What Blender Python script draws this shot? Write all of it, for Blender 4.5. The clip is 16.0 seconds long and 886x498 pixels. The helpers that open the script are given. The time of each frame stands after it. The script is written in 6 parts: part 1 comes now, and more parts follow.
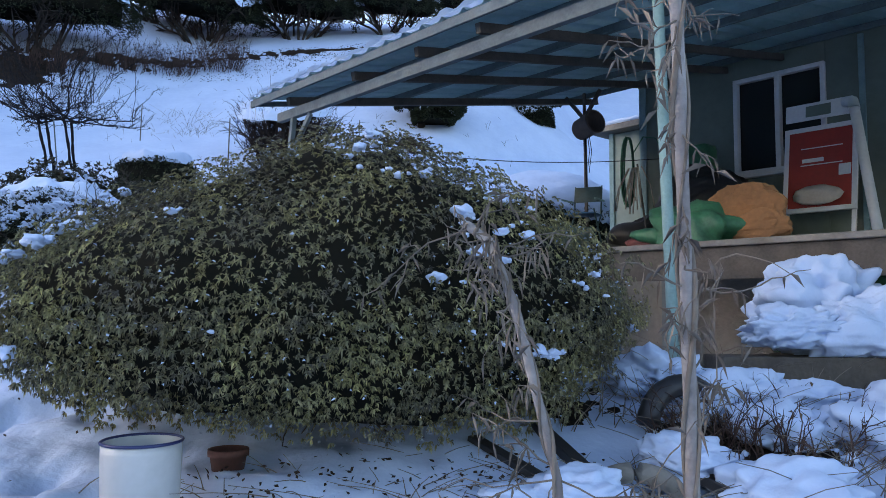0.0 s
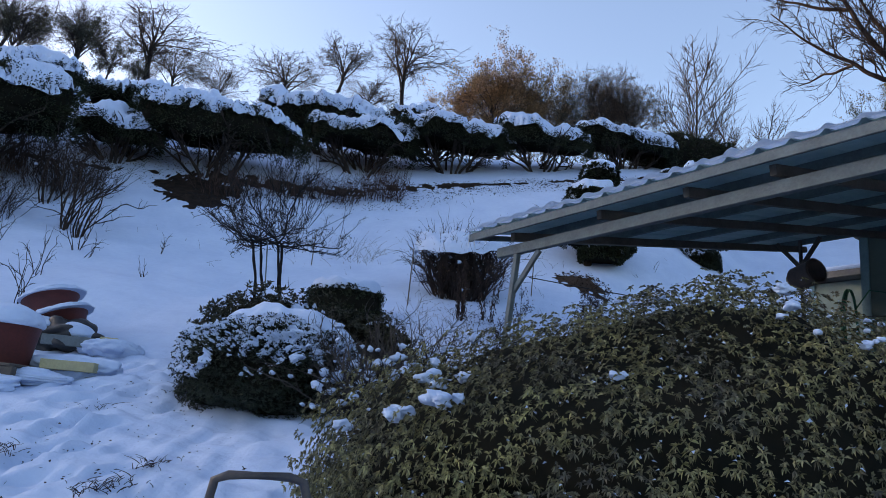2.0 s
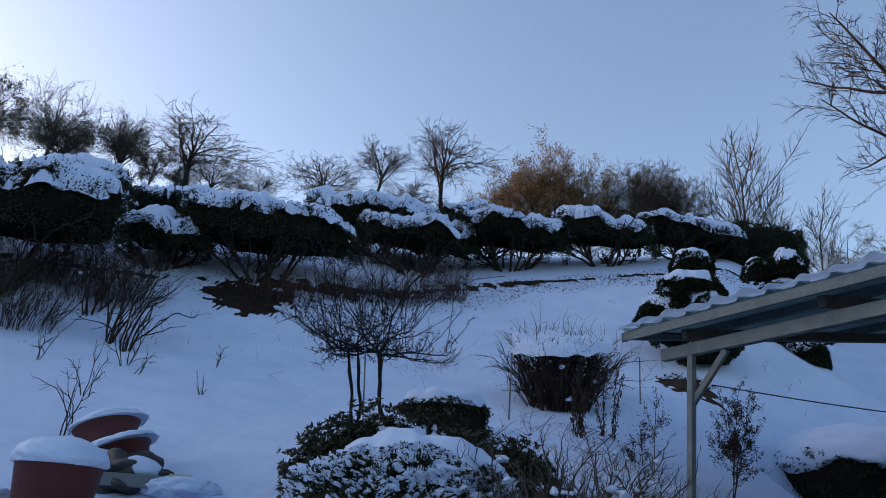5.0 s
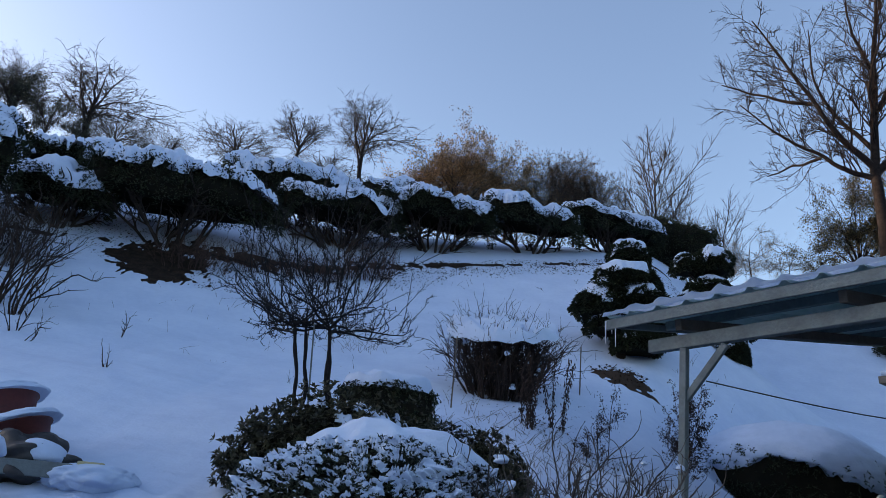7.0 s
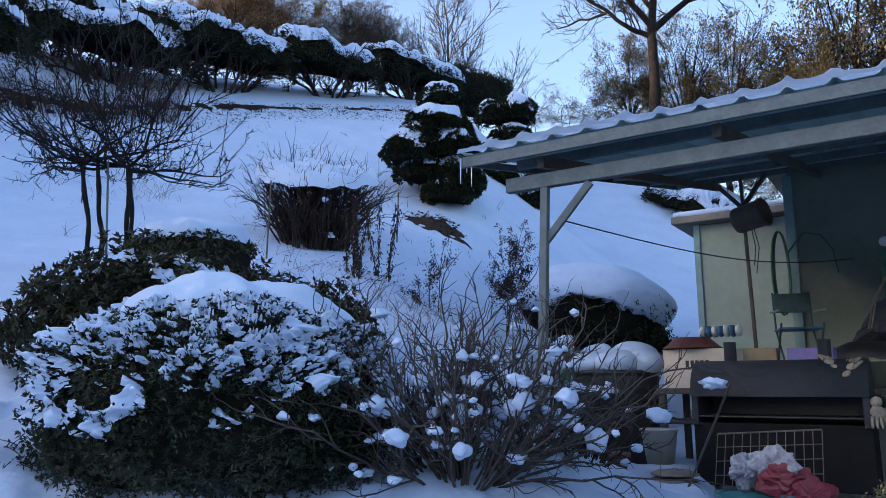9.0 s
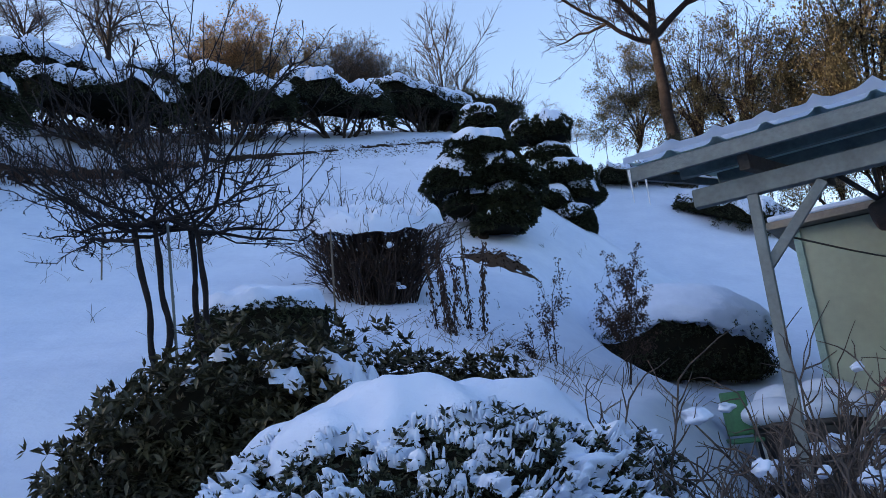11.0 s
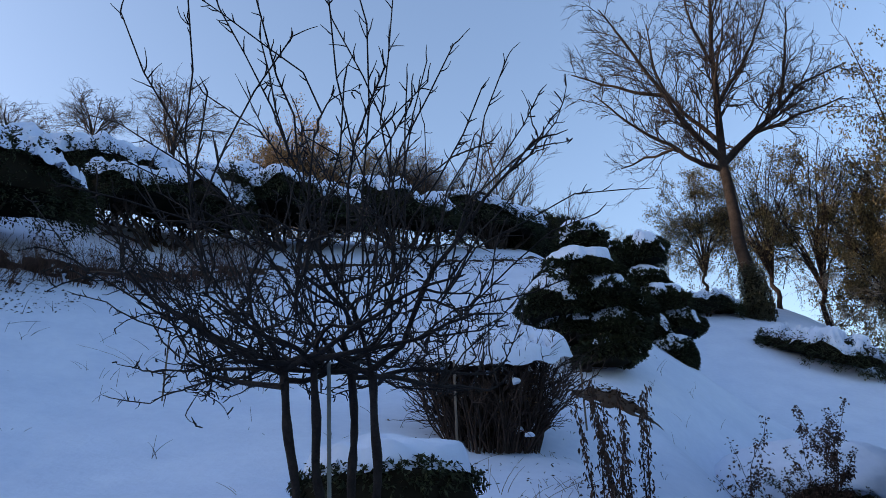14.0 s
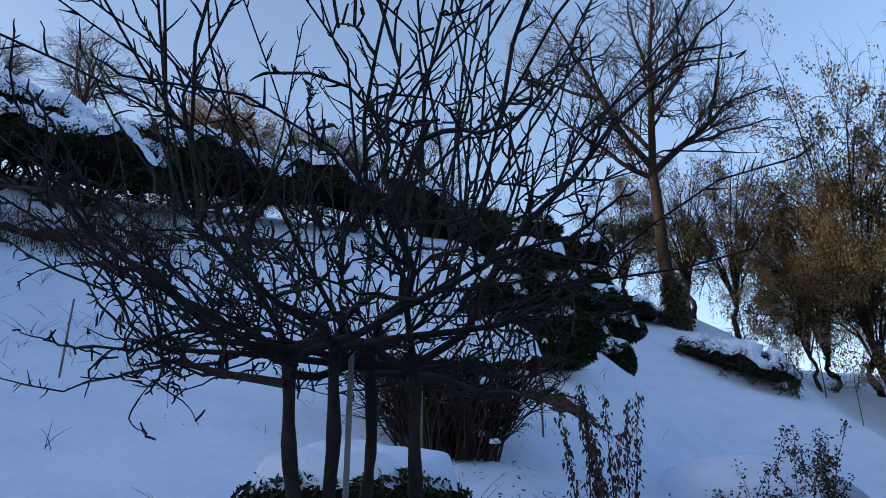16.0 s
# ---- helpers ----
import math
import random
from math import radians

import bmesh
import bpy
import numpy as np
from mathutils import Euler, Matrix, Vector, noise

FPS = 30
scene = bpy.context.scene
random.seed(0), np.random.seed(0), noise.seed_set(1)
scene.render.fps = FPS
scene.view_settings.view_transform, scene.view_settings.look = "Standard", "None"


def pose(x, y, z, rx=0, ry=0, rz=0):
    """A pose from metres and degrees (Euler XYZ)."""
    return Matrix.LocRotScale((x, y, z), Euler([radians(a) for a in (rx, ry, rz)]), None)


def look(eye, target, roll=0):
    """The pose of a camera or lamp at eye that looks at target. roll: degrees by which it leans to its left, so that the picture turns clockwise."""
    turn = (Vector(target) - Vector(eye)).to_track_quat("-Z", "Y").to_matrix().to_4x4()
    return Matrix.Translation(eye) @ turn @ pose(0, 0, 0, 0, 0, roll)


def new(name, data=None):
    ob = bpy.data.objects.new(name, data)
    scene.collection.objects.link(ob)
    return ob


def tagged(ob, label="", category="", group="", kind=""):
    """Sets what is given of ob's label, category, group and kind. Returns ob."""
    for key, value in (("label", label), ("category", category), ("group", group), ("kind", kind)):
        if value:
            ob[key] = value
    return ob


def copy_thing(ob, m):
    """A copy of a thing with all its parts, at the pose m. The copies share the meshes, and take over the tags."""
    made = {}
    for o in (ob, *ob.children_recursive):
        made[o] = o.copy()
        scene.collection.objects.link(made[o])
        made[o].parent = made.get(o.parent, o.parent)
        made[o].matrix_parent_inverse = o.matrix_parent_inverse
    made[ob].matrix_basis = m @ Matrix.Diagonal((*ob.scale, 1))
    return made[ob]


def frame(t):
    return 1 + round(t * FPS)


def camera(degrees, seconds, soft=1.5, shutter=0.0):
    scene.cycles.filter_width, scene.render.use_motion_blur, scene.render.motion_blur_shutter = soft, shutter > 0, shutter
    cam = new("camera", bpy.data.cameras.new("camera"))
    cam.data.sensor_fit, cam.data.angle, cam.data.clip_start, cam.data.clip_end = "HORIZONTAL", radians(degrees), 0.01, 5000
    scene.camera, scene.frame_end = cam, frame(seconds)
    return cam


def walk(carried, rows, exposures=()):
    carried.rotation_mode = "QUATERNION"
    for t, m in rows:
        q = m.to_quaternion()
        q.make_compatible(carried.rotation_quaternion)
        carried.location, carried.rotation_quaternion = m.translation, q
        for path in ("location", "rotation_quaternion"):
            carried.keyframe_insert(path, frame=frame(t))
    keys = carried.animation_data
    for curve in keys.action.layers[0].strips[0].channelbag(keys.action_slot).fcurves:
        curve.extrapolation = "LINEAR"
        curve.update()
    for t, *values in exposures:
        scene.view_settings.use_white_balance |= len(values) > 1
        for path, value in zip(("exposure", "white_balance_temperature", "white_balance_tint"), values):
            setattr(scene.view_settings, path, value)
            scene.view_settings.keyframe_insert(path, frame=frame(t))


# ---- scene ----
cam = camera(61.4, 16.0, 0.8)
PATH = [
    (0, (-0.034, 0.213, 1.631), (-0.013, 2.207, 1.785), 0.4),
    (0.5, (-0.456, 0.323, 1.638), (-0.554, 2.313, 1.812), 1.8),
    (1, (-0.848, 0.399, 1.627), (-0.99, 2.385, 1.807), 1.9),
    (1.5, (-1.174, 0.49, 1.686), (-1.327, 2.454, 2.035), 2.0),
    (2, (-1.412, 0.677, 1.767), (-1.672, 2.6, 2.254), 5.1),
    (2.4, (-1.595, 0.811, 1.785), (-1.944, 2.716, 2.283), 6.2),
    (2.5, (-1.646, 0.835, 1.787), (-2.007, 2.739, 2.279), 6.3),
    (3, (-1.924, 0.907, 1.836), (-2.279, 2.754, 2.515), 7.3),
    (3.5, (-2.09, 1.191, 1.883), (-2.442, 3.024, 2.601), 5.9),
    (3.7, (-2.156, 1.286, 1.925), (-2.512, 3.117, 2.646), 4.5),
    (5.8, (-3.167, 2.28, 2.091), (-3.449, 4.11, 2.848), 4.0),
    (6, (-3.26, 2.311, 2.101), (-3.492, 4.151, 2.85), 4.2),
    (6.5, (-3.397, 2.477, 2.117), (-3.521, 4.341, 2.831), 5.0),
    (7, (-3.454, 2.731, 2.204), (-3.523, 4.595, 2.924), 4.7),
    (7.5, (-3.542, 2.92, 2.219), (-3.569, 4.786, 2.94), 5.1),
    (8, (-3.746, 3.139, 2.271), (-3.485, 4.981, 3.004), 2.3),
    (8.5, (-3.743, 3.317, 2.228), (-3.154, 5.175, 2.675), 0.0),
    (9, (-3.862, 3.599, 2.301), (-3.337, 5.494, 2.663), -0.1),
    (9.2, (-3.932, 3.707, 2.333), (-3.423, 5.604, 2.711), -0.6),
    (11.3, (-4.595, 5.305, 2.793), (-4.053, 7.164, 3.293), -7.0),
    (11.5, (-4.668, 5.327, 2.837), (-4.129, 7.17, 3.398), -7.1),
    (12, (-4.799, 5.597, 2.926), (-4.286, 7.418, 3.576), -6.4),
    (12.5, (-4.859, 5.837, 3.018), (-4.384, 7.649, 3.717), -2.6),
    (13, (-4.968, 6.112, 3.091), (-4.529, 7.925, 3.813), -0.6),
    (13.5, (-5.049, 6.36, 3.169), (-4.602, 8.165, 3.904), -0.5),
    (14, (-5.087, 6.692, 3.285), (-4.634, 8.488, 4.039), -3.1),
    (14.5, (-5.186, 6.994, 3.332), (-4.731, 8.79, 4.085), -3.3),
    (15, (-5.261, 7.186, 3.399), (-4.773, 8.981, 4.134), -3.4),
    (15.5, (-5.235, 7.446, 3.475), (-4.709, 9.232, 4.205), -2.0),
    (16, (-5.311, 7.648, 3.52), (-4.635, 9.386, 4.244), -1.2),
]
EXPOSURE = [(0, 2.78, 7450, 22), (0.8, 2.62, 7450, 22), (1.6, 2.36, 7500, 23), (2.5, 1.88, 7500, 23), (3.5, 1.82, 7400, 20), (6, 1.72, 7350, 20), (6.5, 1.85, 7350, 20), (7.5, 1.86, 7350, 20), (8, 1.80, 7350, 20), (8.6, 2.33, 7050, 21), (9.2, 2.42, 7050, 21),
            (11.5, 2.18, 7300, 21), (12.5, 1.98, 7250, 20), (16, 1.92, 7200, 19)]
walk(cam, [(t, look(eye, target, roll)) for t, eye, target, roll in PATH], EXPOSURE)

# ---- sky and sun ----
SUN_TURN, SUN_HEIGHT = 82.0, 10.5      # degrees to the left of +y, degrees above the horizon
world = bpy.data.worlds.new("sky")
scene.world = world
world.use_nodes = True
wn = world.node_tree.nodes
sky = wn.new("ShaderNodeTexSky")
sky.sky_type, sky.sun_disc = "NISHITA", False
sky.sun_elevation, sky.sun_rotation = radians(SUN_HEIGHT), radians(-SUN_TURN)
sky.air_density, sky.dust_density, sky.ozone_density = 1.0, 2.2, 2.6
wn["Background"].inputs["Strength"].default_value = 0.12
world.node_tree.links.new(sky.outputs["Color"], wn["Background"].inputs["Color"])
sun = new("sun", bpy.data.lights.new("sun", "SUN"))
sun.data.energy, sun.data.angle, sun.data.color = 1.5, radians(0.5), (1.0, 0.86, 0.68)
a, h = radians(SUN_TURN), radians(SUN_HEIGHT)
sun.matrix_world = look((-math.sin(a) * math.cos(h) * 60, math.cos(a) * math.cos(h) * 60, math.sin(h) * 60), (0, 0, 0))


# ---- materials ----
def material(name, base, rough=0.7, metal=0.0, vary=0.0, scale=6.0, bump=0.0, bump_scale=60.0, second=None, island=0.0, spec=0.4, glow_through=0.0):
    """base colour mixed with second by two scales of noise, with random change per island or object, and fine relief."""
    m = bpy.data.materials.new(name)
    m.use_nodes = True
    n, l = m.node_tree.nodes, m.node_tree.links
    p = n["Principled BSDF"]
    p.inputs["Roughness"].default_value, p.inputs["Metallic"].default_value = rough, metal
    p.inputs["Specular IOR Level"].default_value = spec
    geo = n.new("ShaderNodeTexCoord")
    big, small = n.new("ShaderNodeTexNoise"), n.new("ShaderNodeTexNoise")
    big.inputs["Scale"].default_value, small.inputs["Scale"].default_value = scale, scale * 7.3
    big.inputs["Detail"].default_value = small.inputs["Detail"].default_value = 4
    for t in (big, small):
        l.new(geo.outputs["Object"], t.inputs["Vector"])
    mix = n.new("ShaderNodeMix")
    mix.data_type = "RGBA"
    other = second or tuple(c * (1 - vary) for c in base)
    mix.inputs[6].default_value, mix.inputs[7].default_value = (*base, 1), (*other, 1)
    add = n.new("ShaderNodeMath")
    add.operation = "MULTIPLY_ADD"
    l.new(small.outputs["Fac"], add.inputs[0])
    add.inputs[1].default_value = 0.6
    l.new(big.outputs["Fac"], add.inputs[2])
    span = n.new("ShaderNodeMapRange")
    span.inputs["From Min"].default_value, span.inputs["From Max"].default_value = 0.6, 1.05
    l.new(add.outputs[0], span.inputs["Value"])
    l.new(span.outputs[0], mix.inputs[0])
    colour = mix.outputs[2]
    if island:
        hue = n.new("ShaderNodeHueSaturation")
        g = n.new("ShaderNodeNewGeometry")
        r = n.new("ShaderNodeMapRange")
        r.inputs["To Min"].default_value, r.inputs["To Max"].default_value = 1 - island, 1 + island
        l.new(g.outputs["Random Per Island"], r.inputs["Value"])
        l.new(r.outputs[0], hue.inputs["Value"])
        l.new(colour, hue.inputs["Color"])
        colour = hue.outputs["Color"]
    l.new(colour, p.inputs["Base Color"])
    if bump:
        t, b = n.new("ShaderNodeTexNoise"), n.new("ShaderNodeBump")
        t.inputs["Scale"].default_value, t.inputs["Detail"].default_value = bump_scale, 5
        b.inputs["Strength"].default_value, b.inputs["Distance"].default_value = bump, 0.02
        l.new(geo.outputs["Object"], t.inputs["Vector"])
        l.new(t.outputs["Fac"], b.inputs["Height"])
        l.new(b.outputs["Normal"], p.inputs["Normal"])
    if glow_through:
        tr, ms = n.new("ShaderNodeBsdfTranslucent"), n.new("ShaderNodeMixShader")
        l.new(colour, tr.inputs["Color"])
        ms.inputs[0].default_value = glow_through
        l.new(p.outputs[0], ms.inputs[1])
        l.new(tr.outputs[0], ms.inputs[2])
        l.new(ms.outputs[0], n["Material Output"].inputs["Surface"])
    return m


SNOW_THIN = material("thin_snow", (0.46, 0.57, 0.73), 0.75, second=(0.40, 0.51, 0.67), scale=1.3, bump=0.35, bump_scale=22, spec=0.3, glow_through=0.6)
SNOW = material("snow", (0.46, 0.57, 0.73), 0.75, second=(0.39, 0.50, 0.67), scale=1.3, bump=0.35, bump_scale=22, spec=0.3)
BARK = material("bark", (0.020, 0.016, 0.014), 0.9, second=(0.045, 0.036, 0.031), scale=9, bump=0.6, bump_scale=45, spec=0.15)
BARK_DARK = material("dark_bark", (0.013, 0.010, 0.009), 0.9, second=(0.030, 0.023, 0.020), scale=5, bump=0.6, bump_scale=30, spec=0.1)
BARK_PALE = material("pale_bark", (0.17, 0.15, 0.14), 0.9, second=(0.30, 0.28, 0.265), scale=7, bump=0.5, bump_scale=40, spec=0.15)
BARK_APPLE = material("apple_bark", (0.009, 0.0085, 0.010), 0.9, second=(0.022, 0.020, 0.021), scale=14, bump=0.5, bump_scale=70, spec=0.15)
TWIG = material("twig", (0.019, 0.014, 0.012), 0.9, second=(0.040, 0.029, 0.025), scale=5, island=0.25, spec=0.15)
TWIG_GREY = material("grey_twig", (0.045, 0.038, 0.037), 0.9, second=(0.085, 0.073, 0.068), scale=5, island=0.25, spec=0.15)
TWIG_WARM = material("brown_twig", (0.020, 0.015, 0.014), 0.9, second=(0.042, 0.030, 0.027), scale=5, island=0.3, spec=0.15)
HEDGE_SOIL = material("wet_soil", (0.012, 0.009, 0.007), 0.95, second=(0.034, 0.023, 0.018), scale=5, bump=0.6, bump_scale=30, spec=0.08)
TWIG_RED = material("russet_twig", (0.045, 0.026, 0.022), 0.85, second=(0.075, 0.047, 0.038), scale=5, island=0.3, spec=0.15)
TWIG_DRY = material("dry_stalk", (0.20, 0.17, 0.14), 0.9, second=(0.11, 0.09, 0.075), scale=6, island=0.3, spec=0.1)
YEW = material("yew_needles", (0.014, 0.021, 0.011), 0.75, second=(0.032, 0.040, 0.019), scale=1.5, island=0.4, spec=0.2)
# near-black, painted shade for the inside of all foliage
CORE = material("foliage_shade", (0.008, 0.009, 0.007), 0.95, second=(0.015, 0.013, 0.009), scale=4, spec=0.05)
LEAF = material("olive_leaf", (0.080, 0.077, 0.064), 0.5, second=(0.31, 0.285, 0.12), scale=2.6, island=0.7, spec=0.3, glow_through=0.15)
LEAF_DARK = material("dark_leaf", (0.024, 0.027, 0.015), 0.5, second=(0.058, 0.052, 0.025), scale=2.2, island=0.4, spec=0.4, glow_through=0.1)
LEAF_GREEN = material("azalea_leaf", (0.013, 0.022, 0.014), 0.6, second=(0.032, 0.042, 0.021), scale=3, island=0.4, spec=0.4, glow_through=0.1)
LEAF_GOLD = material("golden_leaf", (0.24, 0.135, 0.058), 0.7, second=(0.13, 0.085, 0.042), scale=0.6, island=0.4, spec=0.2, glow_through=0.25)
LEAF_OAK = material("olive_gold_leaf", (0.12, 0.088, 0.040), 0.7, second=(0.055, 0.052, 0.026), scale=0.5, island=0.4, spec=0.2, glow_through=0.25)
LEAF_DRY = material("dry_leaf", (0.13, 0.085, 0.055), 0.85, second=(0.07, 0.05, 0.038), scale=4, island=0.4, spec=0.1, glow_through=0.15)
LITTER = material("leaf_litter", (0.050, 0.032, 0.023), 0.95, second=(0.028, 0.020, 0.016), scale=2, island=0.4, spec=0.1)
WOOD_GREY = material("weathered_painted_wood", (0.130, 0.165, 0.175), 0.75, second=(0.085, 0.105, 0.11), scale=5, bump=0.3, bump_scale=40)
WOOD_TEAL = material("dull_teal_timber", (0.13, 0.18, 0.185), 0.8, second=(0.08, 0.11, 0.11), scale=5, bump=0.3, bump_scale=40)
WOOD_DARK = material("dark_wood", (0.10, 0.085, 0.07), 0.85, second=(0.06, 0.05, 0.042), scale=6, bump=0.4, bump_scale=35)
ROOF = material("teal_roof_sheet", (0.36, 0.52, 0.53), 0.5, second=(0.24, 0.40, 0.41), scale=1.5, spec=0.5, glow_through=0.42)
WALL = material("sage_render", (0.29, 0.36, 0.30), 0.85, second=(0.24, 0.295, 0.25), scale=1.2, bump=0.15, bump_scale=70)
# WALL with the porch's shade put into the colour; also on dark goods
WALL_DARK = material("shaded_sage_render", (0.16, 0.20, 0.16), 0.85, second=(0.12, 0.15, 0.12), scale=1.2, bump=0.15, bump_scale=70)
CONCRETE = material("old_concrete", (0.22, 0.20, 0.175), 0.9, second=(0.14, 0.13, 0.11), scale=3, bump=0.4, bump_scale=40)
RED_TUB = material("rust_red_rubber", (0.14, 0.036, 0.032), 0.6, second=(0.085, 0.026, 0.024), scale=4, bump=0.1)
STEEL = material("dark_painted_steel", (0.035, 0.035, 0.04), 0.5, second=(0.07, 0.055, 0.045), scale=12, bump=0.2)
GRILL_BLACK = material("matt_black", (0.008, 0.008, 0.009), 0.85, second=(0.014, 0.013, 0.013), scale=5, bump=0.2, spec=0.15)
GRILL = material("sooty_steel", (0.020, 0.023, 0.030), 0.65, second=(0.032, 0.034, 0.040), scale=6, bump=0.2, spec=0.25)
FLOWER = material("seed_heads", (0.030, 0.022, 0.020), 0.9, second=(0.06, 0.04, 0.033), scale=5, island=0.4, spec=0.1)
CARD = material("cardboard", (0.36, 0.27, 0.18), 0.9, second=(0.28, 0.21, 0.14), scale=4)
CARD_PALE = material("pale_cardboard", (0.55, 0.48, 0.40), 0.9, second=(0.44, 0.38, 0.31), scale=4)
ORANGE = material("ochre_cardboard", (0.26, 0.12, 0.05), 0.9, second=(0.18, 0.09, 0.04), scale=4)
GREEN_TARP = material("green_tarpaulin", (0.03, 0.16, 0.08), 0.55, second=(0.02, 0.09, 0.05), scale=5, bump=0.4, bump_scale=12)
GREEN_PAINT = material("pale_green_paint", (0.20, 0.33, 0.32), 0.6, second=(0.14, 0.24, 0.23), scale=6, bump=0.2)
CHAIR_PAINT = material("dark_green_paint", (0.035, 0.085, 0.085), 0.5, second=(0.02, 0.045, 0.045), scale=8)
PAIL_GREY = material("dull_grey_plastic", (0.26, 0.26, 0.25), 0.5, second=(0.18, 0.18, 0.17), scale=6)
TEAL = material("teal_plastic", (0.05, 0.22, 0.23), 0.45, second=(0.035, 0.16, 0.17), scale=4)
BLUE = material("blue_cloth", (0.05, 0.16, 0.30), 0.8, second=(0.04, 0.10, 0.2), scale=5)
PURPLE = material("violet_carton", (0.20, 0.17, 0.42), 0.7, second=(0.15, 0.13, 0.33), scale=4)
RED = material("red_paint", (0.42, 0.045, 0.03), 0.5, second=(0.30, 0.04, 0.03), scale=3)
PINK_BAG = material("red_plastic_bag", (0.30, 0.04, 0.055), 0.4, second=(0.18, 0.03, 0.04), scale=6, bump=0.5, bump_scale=14)
WHITE_BAG = material("white_plastic_bag", (0.42, 0.42, 0.46), 0.4, second=(0.24, 0.22, 0.26), scale=6, bump=0.5, bump_scale=14)
GLOVE = material("work_glove", (0.30, 0.26, 0.20), 0.9, second=(0.20, 0.17, 0.13), scale=9, bump=0.4, bump_scale=90)
BLACK = material("black_plastic", (0.018, 0.018, 0.02), 0.5, second=(0.03, 0.03, 0.032), scale=6)
TERRACOTTA = material("terracotta", (0.13, 0.055, 0.042), 0.85, second=(0.08, 0.04, 0.032), scale=7, bump=0.2)
PALE_WOOD = material("pale_sawn_wood", (0.42, 0.38, 0.22), 0.85, second=(0.31, 0.28, 0.17), scale=5, bump=0.3, bump_scale=40)
NAVY = material("navy_enamel", (0.02, 0.03, 0.10), 0.35)
ENAMEL = material("cream_enamel", (0.46, 0.47, 0.46), 0.35, second=(0.38, 0.39, 0.38), scale=3, spec=0.5)
WIRE = material("wire", (0.03, 0.03, 0.035), 0.6)
RACK = material("rusty_wire", (0.24, 0.19, 0.15), 0.8, second=(0.14, 0.10, 0.08), scale=20)
RUST = material("rusty_pot", (0.13, 0.09, 0.07), 0.75, 0.3, second=(0.08, 0.06, 0.05), scale=8, bump=0.3)
ICE = material("ice", (0.85, 0.9, 0.95), 0.1, spec=0.6)
SOIL = material("dark_soil", (0.055, 0.042, 0.035), 0.95, second=(0.10, 0.08, 0.065), scale=3, bump=0.7, bump_scale=18, spec=0.1)
GLASS = bpy.data.materials.new("window_glass")
GLASS.use_nodes = True
_p = GLASS.node_tree.nodes["Principled BSDF"]
_p.inputs["Base Color"].default_value, _p.inputs["Roughness"].default_value = (0.02, 0.025, 0.025, 1), 0.06
WHITE = material("white_plastic", (0.72, 0.72, 0.69), 0.45, second=(0.6, 0.6, 0.58), scale=4)


